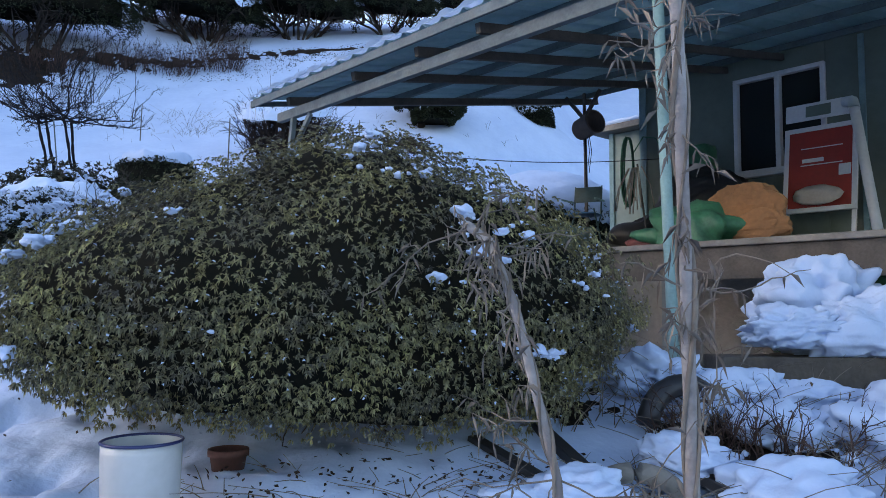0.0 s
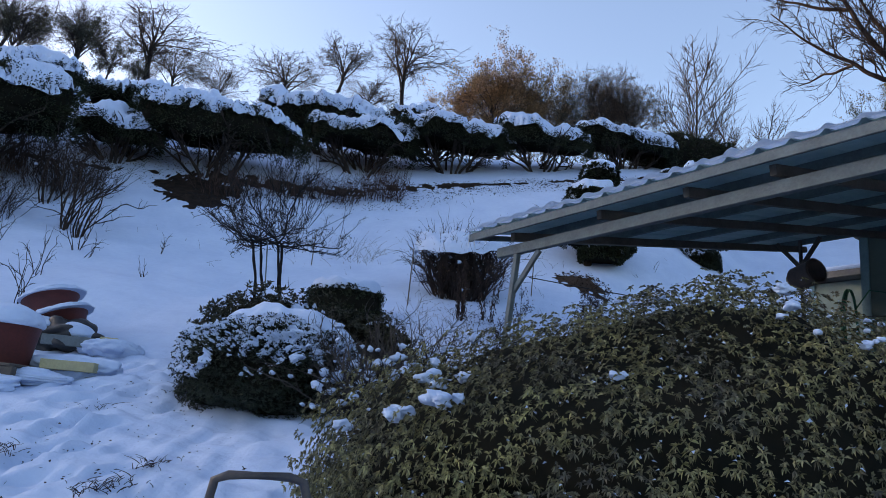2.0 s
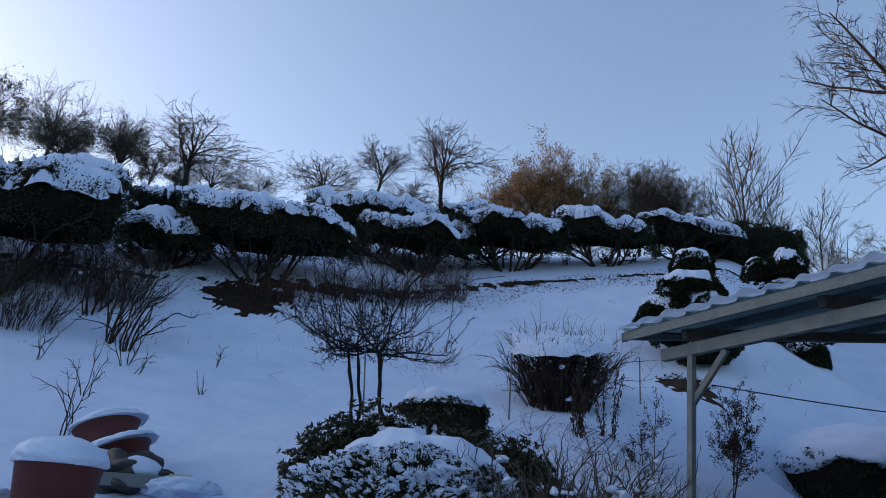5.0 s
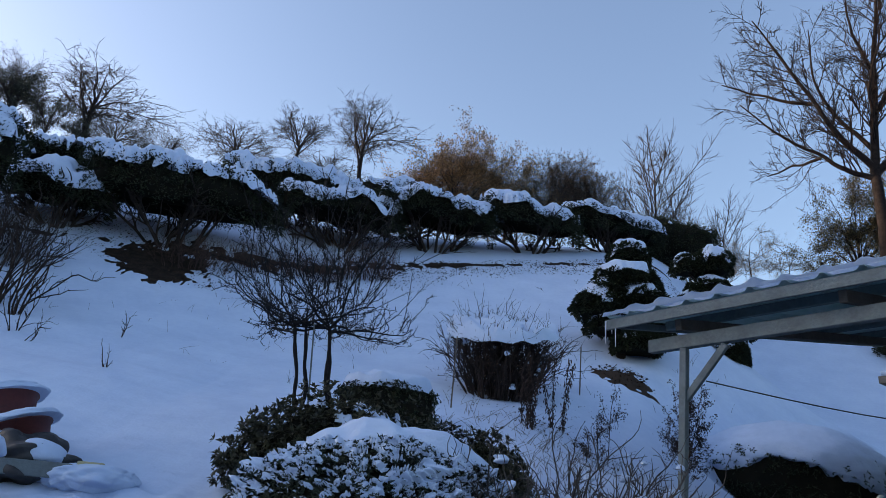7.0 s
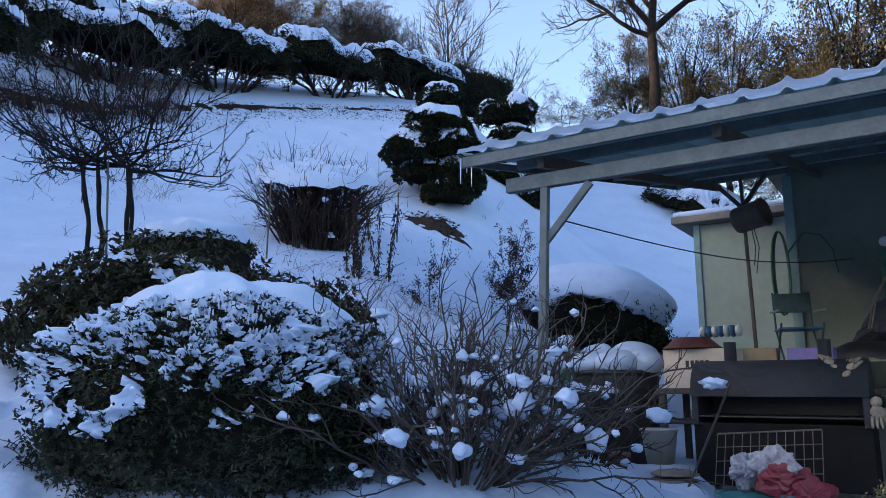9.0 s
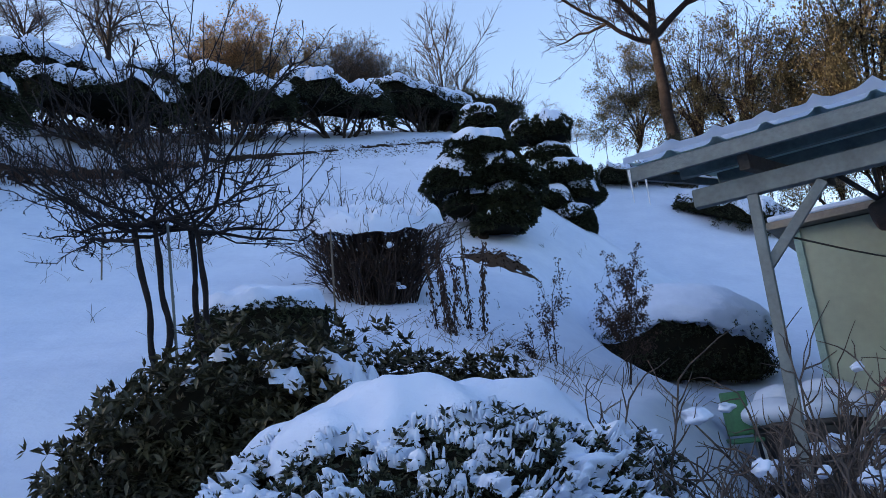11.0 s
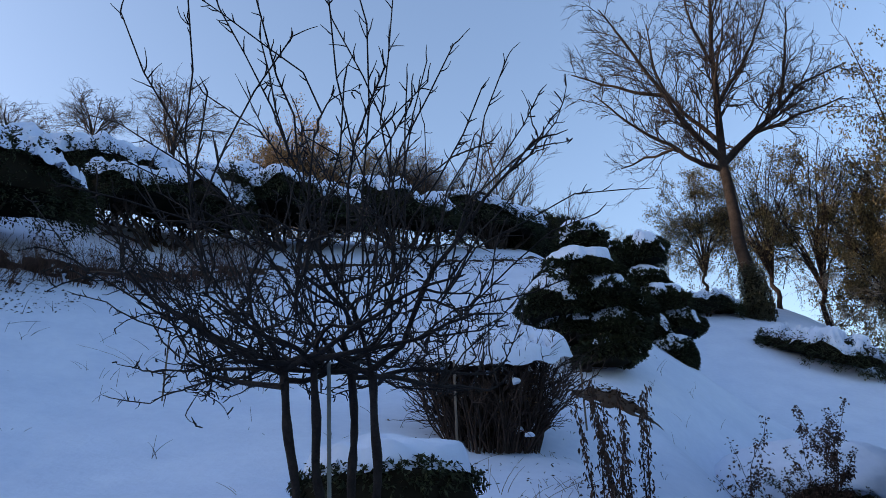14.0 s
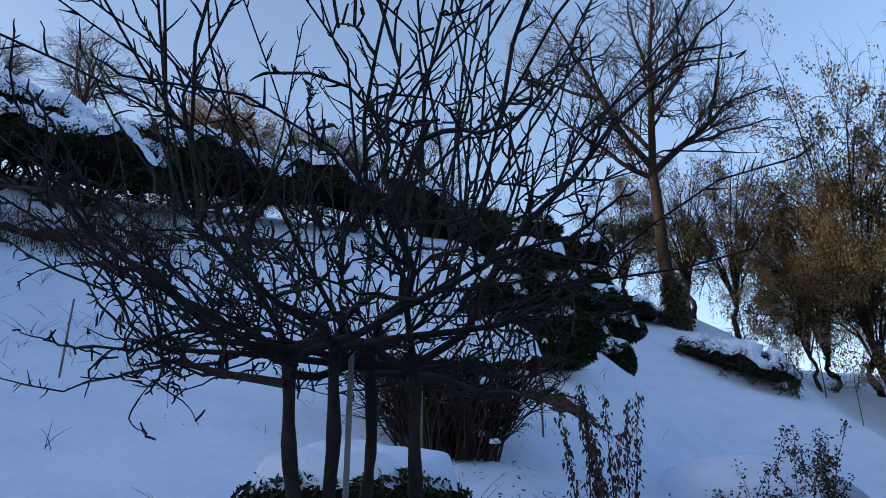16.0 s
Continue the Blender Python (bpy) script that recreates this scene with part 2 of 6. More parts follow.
# ---- geometry helpers ----
class Geo:
    """Collects pieces of mesh as arrays of places and of faces with three or four corners."""

    def __init__(self):
        self.places, self.faces, self.count = [], [], 0

    def add(self, places, faces):
        places, faces = np.asarray(places, float).reshape(-1, 3), np.asarray(faces, int)
        if len(places) and len(faces):
            self.places.append(places)
            self.faces.append(faces + self.count)
            self.count += len(places)
        return self

    def mesh(self, name, smooth=True):
        me = bpy.data.meshes.new(name)
        if not self.count:
            return me
        co = np.concatenate(self.places)
        loops = np.concatenate([f.ravel() for f in self.faces])
        totals = np.concatenate([np.full(len(f), f.shape[1]) for f in self.faces])
        starts = np.concatenate(([0], np.cumsum(totals)[:-1]))
        me.vertices.add(len(co))
        me.vertices.foreach_set("co", co.ravel())
        me.loops.add(len(loops))
        me.loops.foreach_set("vertex_index", loops)
        me.polygons.add(len(totals))
        me.polygons.foreach_set("loop_start", starts)
        me.polygons.foreach_set("loop_total", totals)
        me.polygons.foreach_set("use_smooth", np.full(len(totals), smooth))
        me.update(calc_edges=True)
        me.validate()
        return me

    def box(self, size, m=None, bevel=0.0):
        b = bmesh.new()
        bmesh.ops.create_cube(b, size=1.0, matrix=Matrix.Diagonal((*size, 1)))
        if bevel:
            bmesh.ops.bevel(b, geom=b.edges[:], offset=bevel, segments=2, affect="EDGES", profile=0.5)
        return self.take(b, m)

    def take(self, b, m=None):
        if m is not None:
            b.transform(m)
        b.verts.index_update()
        co = [v.co[:] for v in b.verts]
        tris = [[v.index for v in f.verts] for f in b.faces if len(f.verts) == 3]
        quads = [[v.index for v in f.verts] for f in b.faces if len(f.verts) == 4]
        many = [f for f in b.faces if len(f.verts) > 4]
        for f in many:
            ids = [v.index for v in f.verts]
            tris += [[ids[0], ids[i], ids[i + 1]] for i in range(1, len(ids) - 1)]
        base = self.count
        self.places.append(np.array(co))
        self.count += len(co)
        for f in (tris, quads):
            if f:
                self.faces.append(np.array(f, int) + base)
        b.free()
        return self

    def tube(self, points, radii, sides=8, close=True):
        return self.tubes(np.array([points], float), np.array([np.broadcast_to(radii, len(points))], float), sides, close)

    def tubes(self, p, r, sides=4, close=True):
        """Tubes along polylines p (n, k, 3) with radii r (n, k)."""
        n, k, _ = p.shape
        d = np.gradient(p, axis=1)
        d /= np.linalg.norm(d, axis=2, keepdims=True) + 1e-9
        ref = np.where(np.abs(d[:, :1, 2:3]) > 0.8, np.array([1.0, 0, 0]), np.array([0, 0, 1.0]))
        u = np.cross(d, np.broadcast_to(ref, d.shape))
        u /= np.linalg.norm(u, axis=2, keepdims=True) + 1e-9
        w = np.cross(d, u)
        ang = np.arange(sides) * 2 * np.pi / sides
        ring = u[:, :, None] * np.cos(ang)[None, None, :, None] + w[:, :, None] * np.sin(ang)[None, None, :, None]
        v = p[:, :, None] + ring * r[:, :, None, None]
        i = np.arange(n)[:, None, None] * k * sides
        j = np.arange(k - 1)[None, :, None] * sides
        s = np.arange(sides)[None, None, :]
        q = (s + 1) % sides
        f = np.stack([i + j + s, i + j + q, i + j + sides + q, i + j + sides + s], -1).reshape(-1, 4)
        base = self.count
        self.add(v.reshape(-1, 3), f)
        if close and sides > 3:
            for e in (0, k - 1):
                ids = base + np.arange(n)[:, None] * k * sides + e * sides + np.arange(sides)[None]
                fan = np.stack([np.repeat(ids[:, :1], sides - 2, 1), ids[:, 1:-1], ids[:, 2:]], -1).reshape(-1, 3)
                self.faces.append(fan)
        return self

    def spin(self, profile, segments=28, m=None):
        """A turned body from (radius, height) pairs."""
        prof = np.array(profile, float)
        a = np.arange(segments) * 2 * np.pi / segments
        v = np.stack([prof[:, None, 0] * np.cos(a), prof[:, None, 0] * np.sin(a), np.repeat(prof[:, 1:2], segments, 1)], -1).reshape(-1, 3)
        if m is not None:
            v = v @ np.array(m.to_3x3()).T + np.array(m.translation)
        j, s = np.meshgrid(np.arange(len(prof) - 1), np.arange(segments), indexing="ij")
        q = (s + 1) % segments
        f = np.stack([j * segments + s, j * segments + q, (j + 1) * segments + q, (j + 1) * segments + s], -1).reshape(-1, 4)
        return self.add(v, f)

    def lump(self, centre, radii, seed, amp=0.15, freq=3.0, level=2, floor=-9.0):
        v, f = ICO[level]
        w = v * (1 + amp * waves(v * freq, seed)[:, None])
        w = np.where(w[:, 2:3] < floor, np.concatenate([w[:, :2], np.full((len(w), 1), floor)], 1), w)
        return self.add(w * np.array(radii) + np.array(centre), f)

    def rough(self, centre, radii, seed, amp=0.16, level=5, floor=-9.0):
        """A heap with relief at three scales."""
        v, f = ICO[level]
        w = v * (1 + amp * waves(v * 2.4, seed) + amp * 0.6 * waves(v * 6.5, seed + 1) + amp * 0.3 * waves(v * 17, seed + 2))[:, None]
        w[:, 2] = np.maximum(w[:, 2], floor)
        return self.add(w * np.array(radii) + np.array(centre), f)

    def leaves(self, at, way, length, width, rng, droop=0.2, fold=0.25):
        """One folded leaf of two triangles at each place, pointing along way."""
        n = len(at)
        way = way / (np.linalg.norm(way, axis=1, keepdims=True) + 1e-9)
        side = np.cross(way, rng.normal(size=(n, 3)) * 0.5 + np.array([0, 0, 1.0]))
        side /= np.linalg.norm(side, axis=1, keepdims=True) + 1e-9
        up = np.cross(side, way)
        ln = length * rng.uniform(0.7, 1.25, (n, 1))
        wd = width * rng.uniform(0.75, 1.2, (n, 1))
        mid = at + way * ln * 0.45 + up * wd * fold
        tip = at + way * ln - np.array([0, 0, 1.0]) * ln * droop
        v = np.stack([at, mid + side * wd / 2, tip, mid - side * wd / 2], 1).reshape(-1, 3)
        b = np.arange(n)[:, None] * 4
        f = np.concatenate([b + [0, 1, 2], b + [0, 2, 3]])
        return self.add(v, f)


def icosphere(level):
    b = bmesh.new()
    bmesh.ops.create_icosphere(b, subdivisions=level, radius=1.0)
    v, f = np.array([p.co[:] for p in b.verts]), np.array([[p.index for p in q.verts] for q in b.faces])
    b.free()
    return v, f


ICO = {k: icosphere(k) for k in (1, 2, 3, 4, 5)}


def waves(p, seed, n=7):
    """Smooth noise of about -1 to 1 at places p, from crossed waves."""
    r = np.random.RandomState(seed)
    k = r.normal(size=(n, p.shape[-1])) * r.uniform(0.6, 1.9, (n, 1))
    return np.sin(p @ k.T + r.uniform(0, 6.28, n)).sum(-1) / n ** 0.5 * 0.8


def part(name, geo, mat, parent=None, label="", smooth=True):
    ob = new(name, geo.mesh(name, smooth) if isinstance(geo, Geo) else geo)
    ob.data.materials.append(mat) if not ob.data.materials else None
    if parent is not None:
        ob.parent = parent
    return tagged(ob, label)


def thing(name, label, category, at=(0, 0, 0), turn=0.0, group="", kind="", m=None):
    ob = new(name)
    ob.empty_display_size = 0.1
    ob.matrix_basis = m if m is not None else pose(*at, 0, 0, turn)
    return tagged(ob, label, category, group, kind)


def unit(v):
    v = np.asarray(v, float)
    return v / (np.linalg.norm(v) + 1e-9)


# ---- the lie of the land ----
PROFILE = ((-60, -3.0), (-10, -0.9), (0, 0.1), (3.3, 0.75), (7.6, 1.97), (10, 2.75), (12, 3.55), (14, 4.25), (16.8, 5.6), (19, 7.1),
           (21.5, 8.9), (25, 11.0), (29, 12.8), (34, 14.6), (45, 17.0), (70, 20.0), (120, 22.0), (400, 24.0))


def ramp(v, lo, hi):
    t = np.clip((v - lo) / (hi - lo), 0, 1)
    return t * t * (3 - 2 * t)


def slope_at(y):
    return np.interp(y, [p[0] for p in PROFILE], [p[1] for p in PROFILE])


def fall(x, y):
    """Drop of the land beyond the low hedge on the crest."""
    return 2.6 * ramp(x - 11.9 - 0.55 * np.maximum(0.0, y - 26.0), 0, 7)


def ground_z(x, y):
    hollow = 5.2 * ramp((x + 2.3 - 0.25 * (y - 8)) / (3.5 + 3.5 * np.exp(-((y - 19.0) / 1.9) ** 2)), 0, 1) * ramp(y, 5, 8)
    e = y - hollow + 0.35 * np.maximum(0.0, -x - 7)
    # 9.0 term: unseen rise on the left, added to shade the garden
    z = (slope_at(e - 0.7) + slope_at(e) + slope_at(e + 0.7)) / 3 + 9.0 * ramp(-x, 20, 70) - fall(x, y)
    z = z - 0.6 * np.exp(-((x + 1.0) / 1.1) ** 2 - ((y - 12.2) / 1.5) ** 2) - 0.9 * np.exp(-((x - 1.0) / 1.0) ** 2 - ((y - 15.3) / 1.0) ** 2) - 0.45 * np.exp(-((x - 0.1) / 1.2) ** 2 - ((y - 13.8) / 1.3) ** 2)
    s, w = 0.661 * (x + 2.24) - 0.751 * (y - 8.96), 0.751 * (x + 2.24) + 0.661 * (y - 8.96)
    pad = ramp(s, -0.45, 0.35) * ramp(w, -0.5, 0.6) * (1 - ramp(w, 6.5, 8.5)) * (1 - ramp(s, 11, 13))
    return z + np.minimum(0, 1.6 - z) * pad


def ground_detail(x, y):
    p = np.stack([x, y], -1)
    near = np.exp(-((x + 2) ** 2 + (y - 5) ** 2) / 260)
    trod = np.exp(-((x + 3.2) / 2.6) ** 2 - ((y - 4.6) / 2.2) ** 2)
    steps = np.maximum(0, waves(p * np.array((5.5, 3.8)), 6)) ** 2
    return waves(p * 0.9, 3) * 0.06 * near + waves(p * 3.1, 4) * 0.03 * near + waves(p * 8, 5) * 0.010 * near + trod * (waves(p * 2.3, 7) * 0.05 - steps * 0.06 + waves(p * 13, 8) * 0.012)


_r = np.random.RandomState(66)
_k = np.repeat(np.linspace(0, 1, 34), 2)
PRINTS = np.stack([-1.6 - 4.4 * _k + 0.5 * np.sin(_k * 7) + _r.normal(size=68) * 0.28, 2.6 + 5.6 * _k ** 1.2 + _r.normal(size=68) * 0.3], -1)


def footprints(x, y):
    """Trodden pits with soft rims along the path to the tubs."""
    z = np.zeros_like(x)
    near = (x > -7.5) & (x < 0) & (y > 1.5) & (y < 9.5)
    px, py = x[near], y[near]
    d = np.zeros_like(px)
    for k, (a, b) in enumerate(PRINTS):
        u, w = (px - a) * 0.55 + (py - b) * 0.83, (px - a) * 0.83 - (py - b) * 0.55
        q = (u / 0.15) ** 2 + (w / 0.075) ** 2
        d += -0.055 * np.exp(-q ** 2) + 0.02 * np.exp(-(np.sqrt(q) - 1.6) ** 2 * 5)
    z[near] = d + 0.014 * waves(np.stack([px, py], -1) * 17, 9) + 0.02 * waves(np.stack([px, py], -1) * 7, 10)
    return z


def gz(x, y):
    return float(ground_z(np.float64(x), np.float64(y)))


def build_ground():
    def axis(lo, hi, n0, far, n1):
        mid = np.linspace(lo, hi, n0)
        out = np.geomspace(1, far, n1)
        return np.concatenate([lo - out[::-1], mid, hi + out])
    x, y = axis(-12, 7, 400, 380, 36), axis(-1, 26, 560, 340, 36)
    gx, gy = np.meshgrid(x, y)
    z = ground_z(gx, gy) + ground_detail(gx, gy) + footprints(gx, gy)
    nx = len(x)
    i, j = np.meshgrid(np.arange(nx - 1), np.arange(len(y) - 1))
    q = (j * nx + i).ravel()
    g = Geo().add(np.stack([gx, gy, z], -1), np.stack([q, q + 1, q + 1 + nx, q + nx], -1))
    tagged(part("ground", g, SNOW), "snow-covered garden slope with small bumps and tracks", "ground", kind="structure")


build_ground()


# ---- growing things ----
def grow(lines, rng, p, d, length, radius, level, spec):
    """A branch as a bent polyline of five points, with its side branches. spec: one row a level of
    (number, share of length, angle, upward pull, wiggle, share of thickness)."""
    number, share, angle, pull, wiggle, thin, *clear = spec[level]
    pts, ways = [np.array(p, float)], [unit(d)]
    for i in range(4):
        e = unit(ways[-1] + rng.normal(size=3) * wiggle + np.array([0, 0, pull]))
        pts.append(pts[-1] + e * length / 4)
        ways.append(e)
    lines.append((np.array(pts), np.linspace(radius, radius * (0.6 if number else 0.4), 5), level))
    for i in range(number):
        f = rng.uniform(clear[0] if clear else 0.2, 1.0) if i else 1.0
        j = min(3, int(f * 4))
        q = pts[j] + (pts[j + 1] - pts[j]) * (f * 4 - j)
        ax = unit(np.cross(ways[j + 1], rng.normal(size=3)))
        th = radians(angle) * rng.uniform(0.6, 1.3) * (0.5 if i == 0 else 1)
        e = ways[j + 1] * math.cos(th) + ax * math.sin(th)
        if len(clear) > 1:
            e[2] = max(e[2], clear[1])
        grow(lines, rng, q, e, length * share * rng.uniform(0.7, 1.25) * (1 - 0.35 * f * (i > 0)), radius * (thin if i else max(thin, 0.6)), level + 1, spec)


def tubes_of(lines, sides):
    return Geo().tubes(np.array([l[0] for l in lines]), np.array([l[1] for l in lines]), sides) if lines else Geo()


def fit_size(lines, height, width):
    """Stretch branches to a height and a width about the foot."""
    top = max(l[0][:, 2].max() for l in lines)
    pts = np.concatenate([l[0] for l in lines])
    half = np.percentile(np.abs(pts[:, :2]).max(1), 97)
    k = np.array((width / 2 / half, width / 2 / half, height / top))
    return [(l[0] * k, l[1], l[2]) for l in lines]


def tree(name, label, seed, height, width, spec, bark, twig, radius, group="", category="tree", limbs=1):
    """A leafless tree with its foot at the origin: trunk, main limbs and fine twigs."""
    rng = np.random.RandomState(seed)
    lines = []
    grow(lines, rng, (0, 0, -0.1), (0, 0, 1), 1.0, radius, 0, spec)
    lines = fit_size(lines, height, width)
    t = thing(name, label, category, group=group)
    part("trunk", tubes_of(lines[:1], 9), bark, t)
    rest = [l for l in lines[1:] if l[2] > limbs]
    for l in lines[1:]:
        if l[2] <= limbs:
            part("limb", tubes_of([l], 7), bark, t)
    tagged(part("twig_growth", tubes_of(rest, 4), twig, t), kind="stuff")
    return t


def dome_tree(name, label, seed, height, radius, deep, bark, twig, thick, limbs=14, twigs=9, foliage=None, leaf=0.06, per=3, group="", sparse=0.0):
    """A tree with a rounded crown, its foot at the origin: limbs rise from the trunk's fork to a dome of the given radius
    and depth, and break into fine twigs."""
    rng = np.random.RandomState(seed)
    t = thing(name, label, "tree", group=group)
    mid = np.array((rng.normal() * 0.06 * height, rng.normal() * 0.06 * height, height - deep))
    fork = mid * np.array((0.8, 0.8, 1)) - np.array((0, 0, min(deep * 0.35, mid[2] * 0.3)))
    ks = np.linspace(0, 1, 9)[:, None]
    bend = np.concatenate([waves(ks * 5, seed)[:, None], waves(ks * 5, seed + 1)[:, None], ks * 0], 1) * 0.03 * height * np.sin(ks * np.pi)
    part("trunk", Geo().tube(np.array((0, 0, -0.2)) * (1 - ks) + fork * ks + bend, np.linspace(thick, thick * 0.6, 9), 8), bark, t)
    fine, ends = [], []
    k5 = np.linspace(0, 1, 5)[:, None]
    for k in range(limbs):
        a = 2.4 * k + rng.uniform(-0.4, 0.4)
        c = rng.uniform(-0.15, 1.0)
        q = math.sqrt(1 - c * c)
        way = np.array((math.cos(a) * q, math.sin(a) * q, c))
        tip = mid + way * np.array((radius, radius, deep)) * rng.uniform(0.72, 0.92)
        root = fork * (1 - 0.25 * rng.uniform()) if k % 2 else fork
        lead = root + np.array((way[0] * radius * 0.25, way[1] * radius * 0.25, deep * 0.5))
        line = root * (1 - k5) ** 2 + lead * 2 * k5 * (1 - k5) + tip * k5 ** 2 + rng.normal(size=(5, 3)) * radius * 0.035 * k5
        part("limb", Geo().tube(line, np.linspace(thick * 0.36, thick * 0.10, 5), 6), bark, t)
        for n in range(twigs):
            f = rng.uniform(0.3, 1.0)
            j = min(3, int(f * 4))
            p = line[j] + (line[j + 1] - line[j]) * (f * 4 - j)
            d = unit(unit(line[j + 1] - line[j]) * 0.6 + way * 0.4 + unit(rng.normal(size=3)) * 0.85)
            grow(fine, rng, p, d, radius * rng.uniform(0.26, 0.50), thick * 0.085, 0, [(5, 0.6, 42, 0.02, 0.16, 0.7), (4, 0.55, 46, 0.0, 0.2, 0.75), (0, 0, 0, 0.0, 0.24, 0)])
    tagged(part("twig_growth", tubes_of(fine, 3), twig, t), kind="stuff")
    if foliage:
        ends = np.concatenate([l[0][2:] for l in fine if l[2] > 0])
        ends = ends[waves(ends * 1.3, seed + 5) > sparse - 1.0]
        at = np.repeat(ends, per, 0)
        at = at + rng.normal(size=at.shape) * leaf * 1.2
        tagged(part("leafage", Geo().leaves(at, rng.normal(size=at.shape) + np.array([0, 0, -0.3]), leaf, leaf * 0.7, rng), foliage, t), kind="stuff")
    return t


def put(t, m):
    t.matrix_basis = m
    return t


def at_pose(x, y, scale=1.0, turn=0.0, z=None, tall=1.0, sink=0.0):
    return Matrix.LocRotScale((x, y, (gz(x, y) if z is None else z) - sink), Euler((0, 0, radians(turn))), (scale, scale, scale * tall))


def flat(x, y):
    return np.stack([x, y], -1)


def snow_sheet(top, mask, x0, x1, y0, y1, step, thick, sink=0.04):
    """Snow lying on a surface top(x, y) wherever mask(x, y) is above 0, thinning out to its edge."""
    x, y = np.arange(x0, x1 + step, step), np.arange(y0, y1 + step, step)
    gx, gy = np.meshgrid(x, y)
    m = np.clip(mask(gx, gy), 0, 1)
    z = top(gx, gy) - sink + (thick * (1 + 0.3 * waves(flat(gx, gy) * 7, 17) + 0.15 * waves(flat(gx, gy) * 19, 18)) + sink) * np.sqrt(m)
    nx = len(x)
    i, j = np.meshgrid(np.arange(nx - 1), np.arange(len(y) - 1))
    q = (j * nx + i).ravel()
    f = np.stack([q, q + 1, q + 1 + nx, q + nx], -1)
    f = f[(m.ravel()[f] > 0).sum(1) >= 1]
    used, inv = np.unique(f, return_inverse=True)
    return Geo().add(np.stack([gx, gy, z], -1).reshape(-1, 3)[used], inv.reshape(-1, 4))


# ---- hedge trees ----
STEM_SPEC = [(4, 0.6, 32, 0.05, 0.16, 0.6), (4, 0.6, 38, 0.05, 0.2, 0.55), (0, 0, 0, 0, 0.22, 0)]


def hedge_tree(seed, rx, ry, crown, high, label="clipped dark evergreen hedge tree with a ragged snow cap", cover=0.55, stems=13, tilt=0.25):
    """Flat-topped clipped tree: foot at the origin, foliage from crown to high."""
    rng = np.random.RandomState(seed)
    t = thing("hedge_tree", label, "hedge", group="hedge on the slope")
    for k in range(stems):
        a, lines = rng.uniform(0, 6.28), []
        grow(lines, rng, (math.cos(a) * rx * 0.15, math.sin(a) * ry * 0.15, -0.2), (math.cos(a) * 0.9, math.sin(a) * 0.7, 1.0), crown + 0.3, 0.045, 0, STEM_SPEC)
        part("stem", tubes_of(lines, 5), BARK, t)

    def top(x, y, least=0.0):
        e = np.clip(1 - (x / rx) ** 2 - (y / ry) ** 2, least, 1)
        lump = waves(flat(x, y) * 2.4, seed + 1) * 0.17 + waves(flat(x, y) * 5.5, seed + 2) * 0.09
        return crown + (high - 0.16 - crown) * (0.35 + 0.65 * e ** 0.28) + tilt * y + lump

    # solid near-black core: the shade inside the crown put in as colour
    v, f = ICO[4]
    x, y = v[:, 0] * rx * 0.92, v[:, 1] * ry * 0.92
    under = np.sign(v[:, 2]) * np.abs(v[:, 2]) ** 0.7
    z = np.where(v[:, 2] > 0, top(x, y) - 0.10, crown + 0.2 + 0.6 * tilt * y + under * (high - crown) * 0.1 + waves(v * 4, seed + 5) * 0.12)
    part("shade_core", Geo().add(np.stack([x, y, np.maximum(z, crown - 0.1 + 0.6 * tilt * y)], -1), f), CORE, t)
    n = int(3600 * rx * ry / 3.5)
    a, q = rng.uniform(0, 6.28, n), rng.uniform(0, 1, n) ** 0.5
    x, y = np.cos(a) * q * rx, np.sin(a) * q * ry
    z = top(x, y) - 0.09
    side = rng.uniform(0, 1, n) < 0.6
    w = 0.95 + 0.12 * waves(np.stack([np.cos(a), np.sin(a)], -1) * 5, seed + 6) + 0.07 * waves(np.stack([np.cos(a), np.sin(a), z], -1) * 9, seed + 16)
    x[side], y[side] = (np.cos(a) * rx * w)[side], (np.sin(a) * ry * w)[side]
    edge = top(x * 0.93, y * 0.93)
    foot = crown - 0.1 + 0.6 * tilt * y[side] + 0.2 * waves(flat(x[side], y[side]) * 2.6, seed + 12) + 0.1 * waves(flat(x[side], y[side]) * 7, seed + 15)
    z[side] = foot + (edge[side] - foot) * rng.uniform(0, 1.05, side.sum())
    at = np.repeat(np.stack([x, y, z], -1), 5, 0) + rng.normal(size=(5 * n, 3)) * 0.05
    way = np.stack([at[:, 0] / rx ** 2, at[:, 1] / ry ** 2, (at[:, 2] - crown) * 0.35], -1)
    way = way / np.linalg.norm(way, axis=1, keepdims=True) + rng.normal(size=at.shape) * 0.55
    tagged(part("foliage", Geo().leaves(at, way, 0.085, 0.032, rng), YEW, t), kind="stuff")

    def mask(x, y):
        e = 1 - (x / rx) ** 2 - (y / ry) ** 2
        ragged = 0.5 * waves(flat(x, y * 1.4) * 2.4, seed + 8) + 0.75 * waves(flat(x * 0.8, y * 1.5) * 6.5, seed + 9) + 0.45 * waves(flat(x, y) * 15, seed + 10)
        return np.minimum(cover + ragged, (e - 0.08 + 0.16 * waves(flat(x, y) * 5, seed + 11) + 0.1 * waves(flat(x, y) * 13, seed + 13) + 0.1 * waves(flat(x, y) * 27, seed + 14)) * 5) * 2
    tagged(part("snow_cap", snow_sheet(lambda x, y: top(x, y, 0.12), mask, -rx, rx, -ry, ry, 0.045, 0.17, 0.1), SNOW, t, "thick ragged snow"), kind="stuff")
    return t


